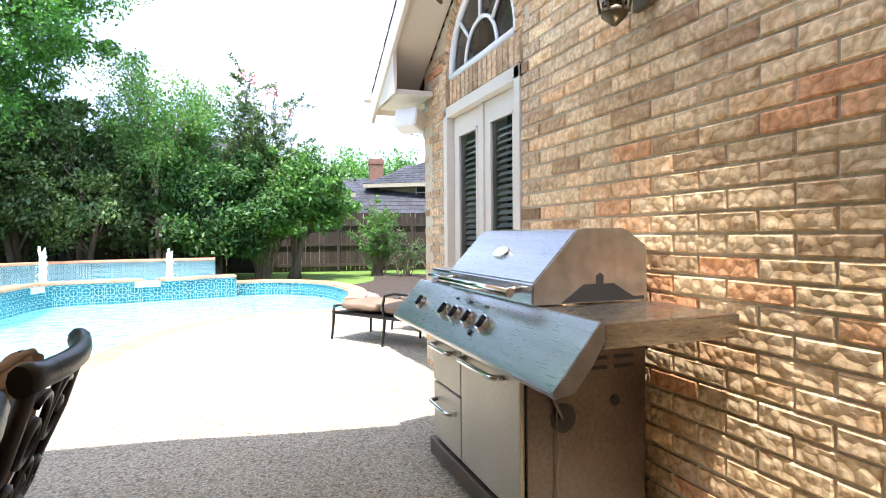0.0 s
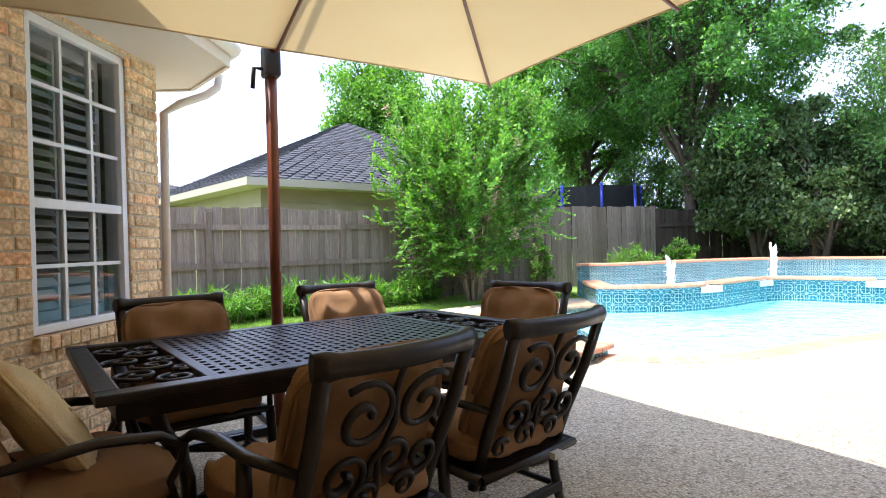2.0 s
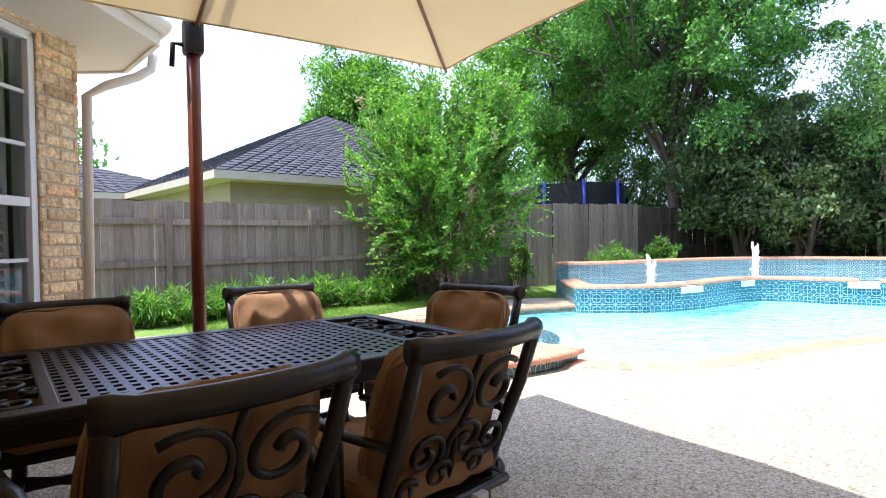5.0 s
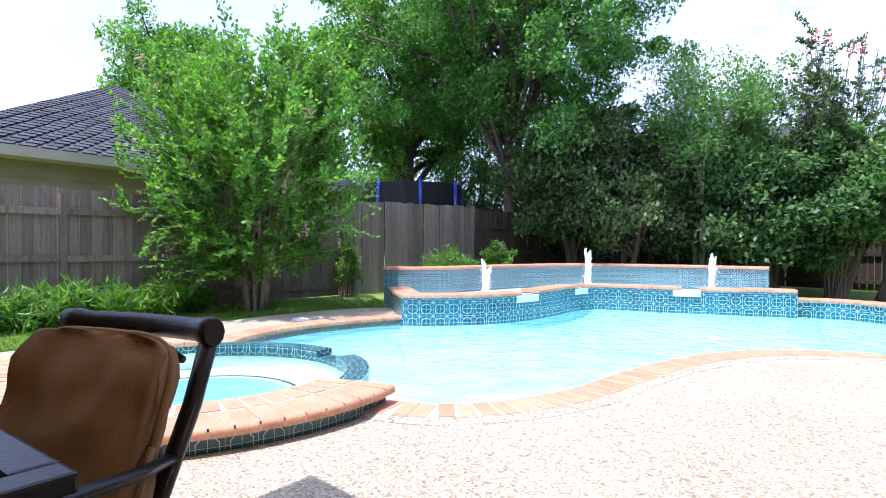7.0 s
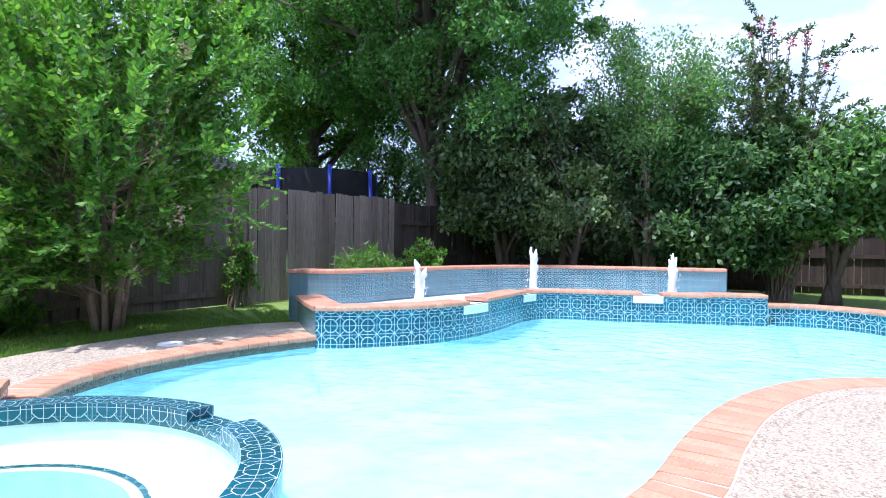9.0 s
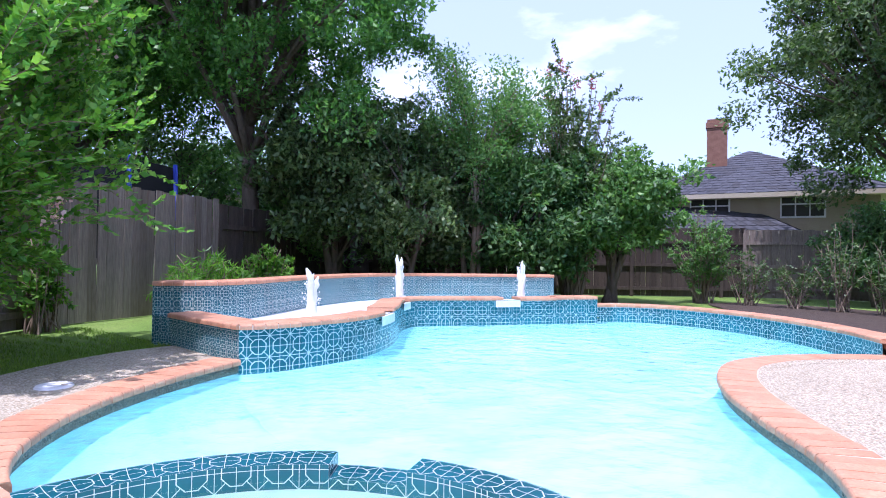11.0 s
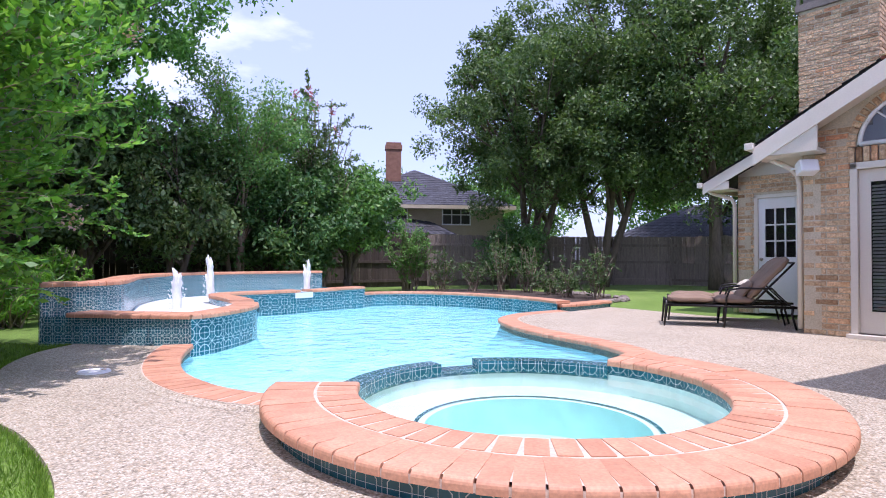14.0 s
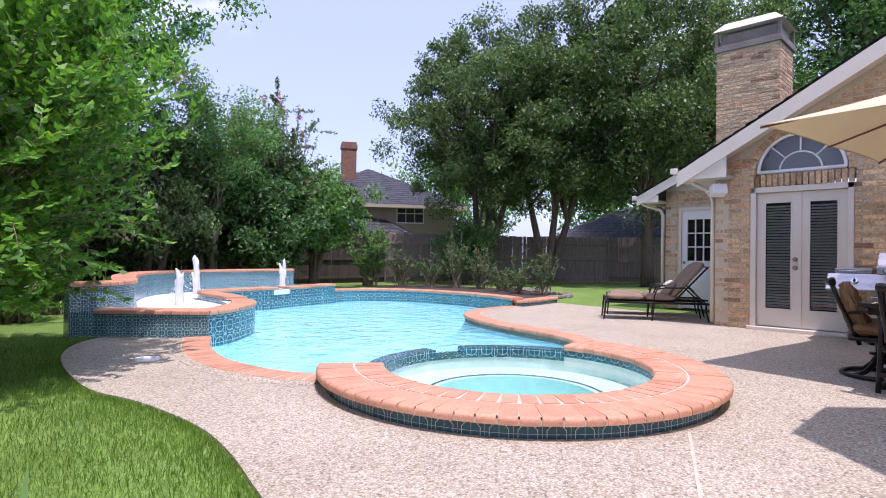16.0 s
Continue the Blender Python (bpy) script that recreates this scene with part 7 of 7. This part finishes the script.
# trees on the far lawn
tree(10.3, 16.2, "large dark green pear tree at the edge of the lawn", 9.6, (4.1, 3.7), 2.5, 0.17, M_LEAF_OLIVE, 0.13, 70000, 51, limbs=14, clump=0.55, trunks=3)
tree(12.2, 14.6, "large dark green tree beside the back fence", 10.8, (4.0, 3.6), 2.3, 0.17, M_LEAF_OLIVE, 0.14, 52000, 52, limbs=13, clump=0.65, trunks=3)
tree(13.6, 11.2, "tall dark tree beside the back fence", 12.5, (3.9, 3.6), 2.5, 0.22, M_LEAF_OLIVE, 0.15, 44000, 53, limbs=20, clump=0.75)
tree(18.5, 9.8, "tall tree beyond the back fence", 12.0, (3.6, 3.6), 3.0, 0.28, M_LEAF_OLIVE, 0.18, 30000, 54, limbs=18, clump=1.0)
tree(16.5, 4.5, "tall pine-dark tree behind the house", 13.5, (3.4, 3.4), 3.5, 0.28, M_LEAF_DARK, 0.18, 30000, 55, limbs=18, clump=1.0)
tree(21.0, 14.5, "tall tree beyond the back fence", 12.0, (3.8, 3.8), 3.0, 0.28, M_LEAF_OLIVE, 0.2, 24000, 56, limbs=16, clump=1.1)
tree(9.0, 15.9, "dense dark green rounded shrub under the tree", 2.3, (1.3, 1.2), 0.2, 0.06, M_LEAF_DARK, 0.10, 12000, 57, limbs=9, clump=0.4, category="shrub", trunks=3)
shoots(5.3, 16.9, "upright green shrub at the end of the bed", 60, 0.8, 2.4, M_LEAF_MID, 0.075, 30, 58, "shrub")
for k, (px, py, h) in enumerate(((5.9, 16.0, 1.15), (6.5, 15.2, 1.0), (6.9, 14.5, 1.45), (7.2, 13.7, 1.2), (6.9, 12.6, 0.6), (6.4, 11.6, 0.95), (6.6, 10.9, 1.1))):
    shoots(px, py, "sparse rose bush with reddish new leaves in the bed", 20, 0.55, h * 1.35, M_LEAF_OLIVE, 0.065, 16, 60 + k, "rose bush", name="rose_bush")["group"] = "rose bushes in the bed"
shoots(13.0, 9.8, "upright green shrub against the back fence", 40, 0.6, 1.9, M_LEAF_MID, 0.09, 26, 70, "shrub")
for k, (px, py, h, r) in enumerate(((2, 62, 9, 7), (14, 58, 10, 8), (26, 52, 11, 8), (34, 40, 12, 8), (40, 26, 12, 8), (-14, 50, 11, 8), (-28, 38, 11, 8), (-34, 4, 10, 7))):
    tree(px, py, "distant rounded green tree on the skyline", h, (r, r * 0.7), 1.0, 0.4, M_LEAF_MID, 0.42, 9000, 80 + k, limbs=14, clump=2.0, group="distant trees")

# bed with edging stones
bed_line = spline([(3.45, 13.3), (4.6, 14.6), (5.2, 16.4), (6.4, 16.6), (7.6, 15.4), (7.9, 13.4), (7.3, 11.4), (6.9, 10.3), (5.6, 10.0), (4.5, 9.55), (3.65, 9.6), (3.75, 11.0), (3.6, 12.4)], 0.25, True)
tagged(part("ground_bed", sheet([bed_line], -0.005), M_SOIL), "dark mulch flower bed along the pool rim", "flower bed", kind="structure")
M_STONE = material("edging_stone", [(0.22, 0.19, 0.16), (0.34, 0.30, 0.25)], scale=5, rough=0.9, bump=0.5, vary=0.3)
stone_me = []
for k in range(4):
    bm = bmesh.new()
    bmesh.ops.create_icosphere(bm, subdivisions=2, radius=0.13)
    for v in bm.verts:
        w = 1 + 0.45 * noise.noise(v.co * 7 + Vector((k * 9, 0, 0)))
        v.co = Vector((v.co.x * w * 1.2, v.co.y * w * 0.9, v.co.z * w * 0.55))
    me = bpy.data.meshes.new("stone")
    bm.to_mesh(me)
    bm.free()
    me.materials.append(M_STONE)
    stone_me.append(me)
for p, a in along(bed_line[30:62], 0.32):
    ob = tagged(new("edging_stone", random.choice(stone_me)), "rough grey-brown edging stone beside the bed", "stone", "edging stones of the bed")
    s = random.uniform(0.7, 1.2)
    ob.matrix_basis = pose(p.x, p.y, 0.02, 0, 0, random.uniform(0, 360)) @ Matrix.Diagonal((s, s, s, 1))

# grass blades near the deck edge
rg = np.random.RandomState(4)
G = []
edge = DECK_EDGE[4:]
for _ in range(40000):
    k = rg.randint(0, len(edge) - 1)
    a, b = edge[k], edge[k + 1]
    t = (b - a).normalized()
    nrm = Vector((-t.y, t.x, 0))
    if nrm.x > 0:
        nrm = -nrm
    d = rg.random_sample() ** 1.7 * 2.3
    p = a.lerp(b, rg.random_sample()) + nrm * (d + 0.02)
    G.append((p.x, p.y, -0.03))
N = np.tile(np.array([0, 0, 1.6]), (len(G), 1))
grass = empty("grass", Matrix(), "short mown bright green grass along the deck", "grass", kind="stuff")
M_GRASS = leaf_material("grass_blade", (0.11, 0.20, 0.025), (0.17, 0.30, 0.04), (0.26, 0.38, 0.07), 0.35)
leaf_mesh("blades", G, N, 0.045, M_GRASS, grass, "", 0.10, 0.0, 5, 0.05)

# ---- neighbours ----
M_SIDING = material("tan_siding", [(0.42, 0.34, 0.23), (0.48, 0.40, 0.28)], scale=2, rough=0.8, bump=0.1)
M_BEIGE = material("beige_trim_paint", [(0.55, 0.48, 0.36), (0.60, 0.53, 0.41)], scale=2, rough=0.7, bump=0.05)
M_REDBRICK = material("red_brown_brick", [(0.24, 0.12, 0.08), (0.32, 0.17, 0.12)], scale=6, rough=0.9, bump=0.4, fine=30, vary=0.25, island=True)


def hip_house(x, y, ang, lx, ly, eave, rise, label, courses=16, wall=None, ridge=None):
    """A house with a hipped shingle roof, seen over the fences."""
    root = empty("neighbour_house", pose(x, y, 0, 0, 0, ang), label, "house")
    part("wall", boxes(((-lx, -ly, 0), (lx, ly, eave - 0.02))), wall or M_SIDING, root, "tan lap siding wall")
    for z in [0.3 + 0.2 * k for k in range(int((eave - 0.5) / 0.2))]:
        part("siding_board", boxes(((-lx - 0.015, -ly - 0.015, z), (lx + 0.015, ly + 0.015, z + 0.012))), wall or M_SIDING, root)
    o = 0.5
    r = ridge if ridge is not None else max(0.05, lx - ly)
    ex, ey, top = lx + o, ly + o, eave + rise
    part("fascia", boxes(((-ex, -ey, eave - 0.16), (ex, ey, eave))), M_BEIGE, root, "beige fascia")
    shingles("roof_slope", (-ex, -ey, eave), (ex, -ey, eave), (r, 0, top), (-r, 0, top), courses, "grey shingles", root)
    shingles("roof_slope", (ex, ey, eave), (-ex, ey, eave), (-r, 0, top), (r, 0, top), courses, "grey shingles", root)
    shingles("roof_slope", (ex, -ey, eave), (ex, ey, eave), (r, 0.01, top), (r, 0, top), courses, "grey shingles", root)
    shingles("roof_slope", (-ex, ey, eave), (-ex, -ey, eave), (-r, 0, top), (-r, 0.01, top), courses, "grey shingles", root)
    return root


def brick_stack(root, x, y, z0, z1, w):
    bm = bmesh.new()
    add_box(bm, (x - w, y - w * 0.7, z0), (x + w, y + w * 0.7, z1), 0.01)
    add_box(bm, (x - w * 1.12, y - w * 0.8, z1 - 0.35), (x + w * 1.12, y + w * 0.8, z1 - 0.12), 0.01)
    part("chimney", bm, M_REDBRICK, root, "red-brown brick chimney")


left = hip_house(-13.1, 10.0, 0, 3.9, 4.4, 2.55, 2.35, "tan house with a grey hipped shingle roof beyond the fence", 34, ridge=0.3)
far_left = hip_house(-22, 3.5, 0, 6.5, 4.0, 2.55, 1.5, "low house with a grey shingle roof beyond the fence", 14)
bm = bmesh.new()
add_box(bm, (5.5, -1.0, 3.4), (6.1, -0.3, 5.0), 0.01)
part("chimney", bm, M_WHITE, far_left, "white boxed chimney")
right = hip_house(12.4, 26.0, -32, 3.6, 4.2, 3.3, 2.2, "two-storey tan brick house with grey roof beyond the fence", 18)
brick_stack(right, -1.15, -1.55, 3.9, 6.55, 0.36)
low = hip_house(9.0, 25.9, -20, 3.0, 3.4, 2.0, 2.35, "lower grey-roofed wing of the neighbouring house", 14, ridge=0.2)
for k, (wx, wz) in enumerate(((-1.3, 2.45), (1.5, 2.45))):
    w = part("window", boxes(((wx - 0.65, -4.24, wz), (wx + 0.65, -4.2, wz + 0.95)), bevel=0.01), M_WHITE, right, "white-framed window")
    for i in range(3):
        for j in range(2):
            part("pane", boxes(((wx - 0.60 + i * 0.41, -4.25, wz + 0.06 + j * 0.43), (wx - 0.23 + i * 0.41, -4.235, wz + 0.44 + j * 0.43))), M_DARK, w)
back = hip_house(-1.0, 26.5, 4, 6.0, 4.0, 2.8, 2.6, "house with tan walls and grey roof glimpsed between the trees", 14)
mid = hip_house(8.6, 38.0, 0, 5.0, 4.0, 2.7, 2.2, "distant low house with a grey shingle roof", 12)
brick_stack(mid, 1.6, 0.0, 4.2, 6.2, 0.42)
east = hip_house(26.0, 16.0, -50, 6.0, 4.0, 2.0, 1.9, "distant low house with a grey-brown roof", 12)

# trampoline net beyond the fence
tramp = empty("trampoline", pose(-7.9, 15.6, 0), "trampoline with black safety net and blue sleeved poles", "trampoline")
M_BLUE = material("blue_foam_sleeve", [(0.03, 0.06, 0.42), (0.05, 0.09, 0.52)], scale=5, rough=0.6, bump=0.05)
M_NET = material("black_net", [(0.02, 0.02, 0.022), (0.03, 0.03, 0.032)], scale=5, rough=0.9, bump=0.2)
for k in range(8):
    a = k * math.pi / 4
    c, s = math.cos(a) * 1.5, math.sin(a) * 1.5
    part("pole", tube([(c, s, 0.0), (c, s, 1.6), (c * 0.97, s * 0.97, 2.75)], 0.045, 8), M_BLUE, tramp, "blue sleeved pole")
bm = bmesh.new()
add_tube(bm, [(0, 0, 0.86), (0, 0, 2.68)], 1.42, 32, False)
part("net", bm, M_NET, tramp, "black safety net")
bm = bmesh.new()
add_tube(bm, [(0, 0, 0.78), (0, 0, 0.86)], 1.55, 32)
part("mat", bm, M_BLACK, tramp)

# ---- single bricks of the near walls ----
for root, rows in QUEUE:
    for s, z, length in rows:
        ob = new("brick", brick_of(length))
        ob.parent = root
        ob.matrix_basis = pose(s, random.uniform(-0.003, 0.002), z, random.uniform(-0.5, 0.5), 0, random.uniform(-0.4, 0.4))
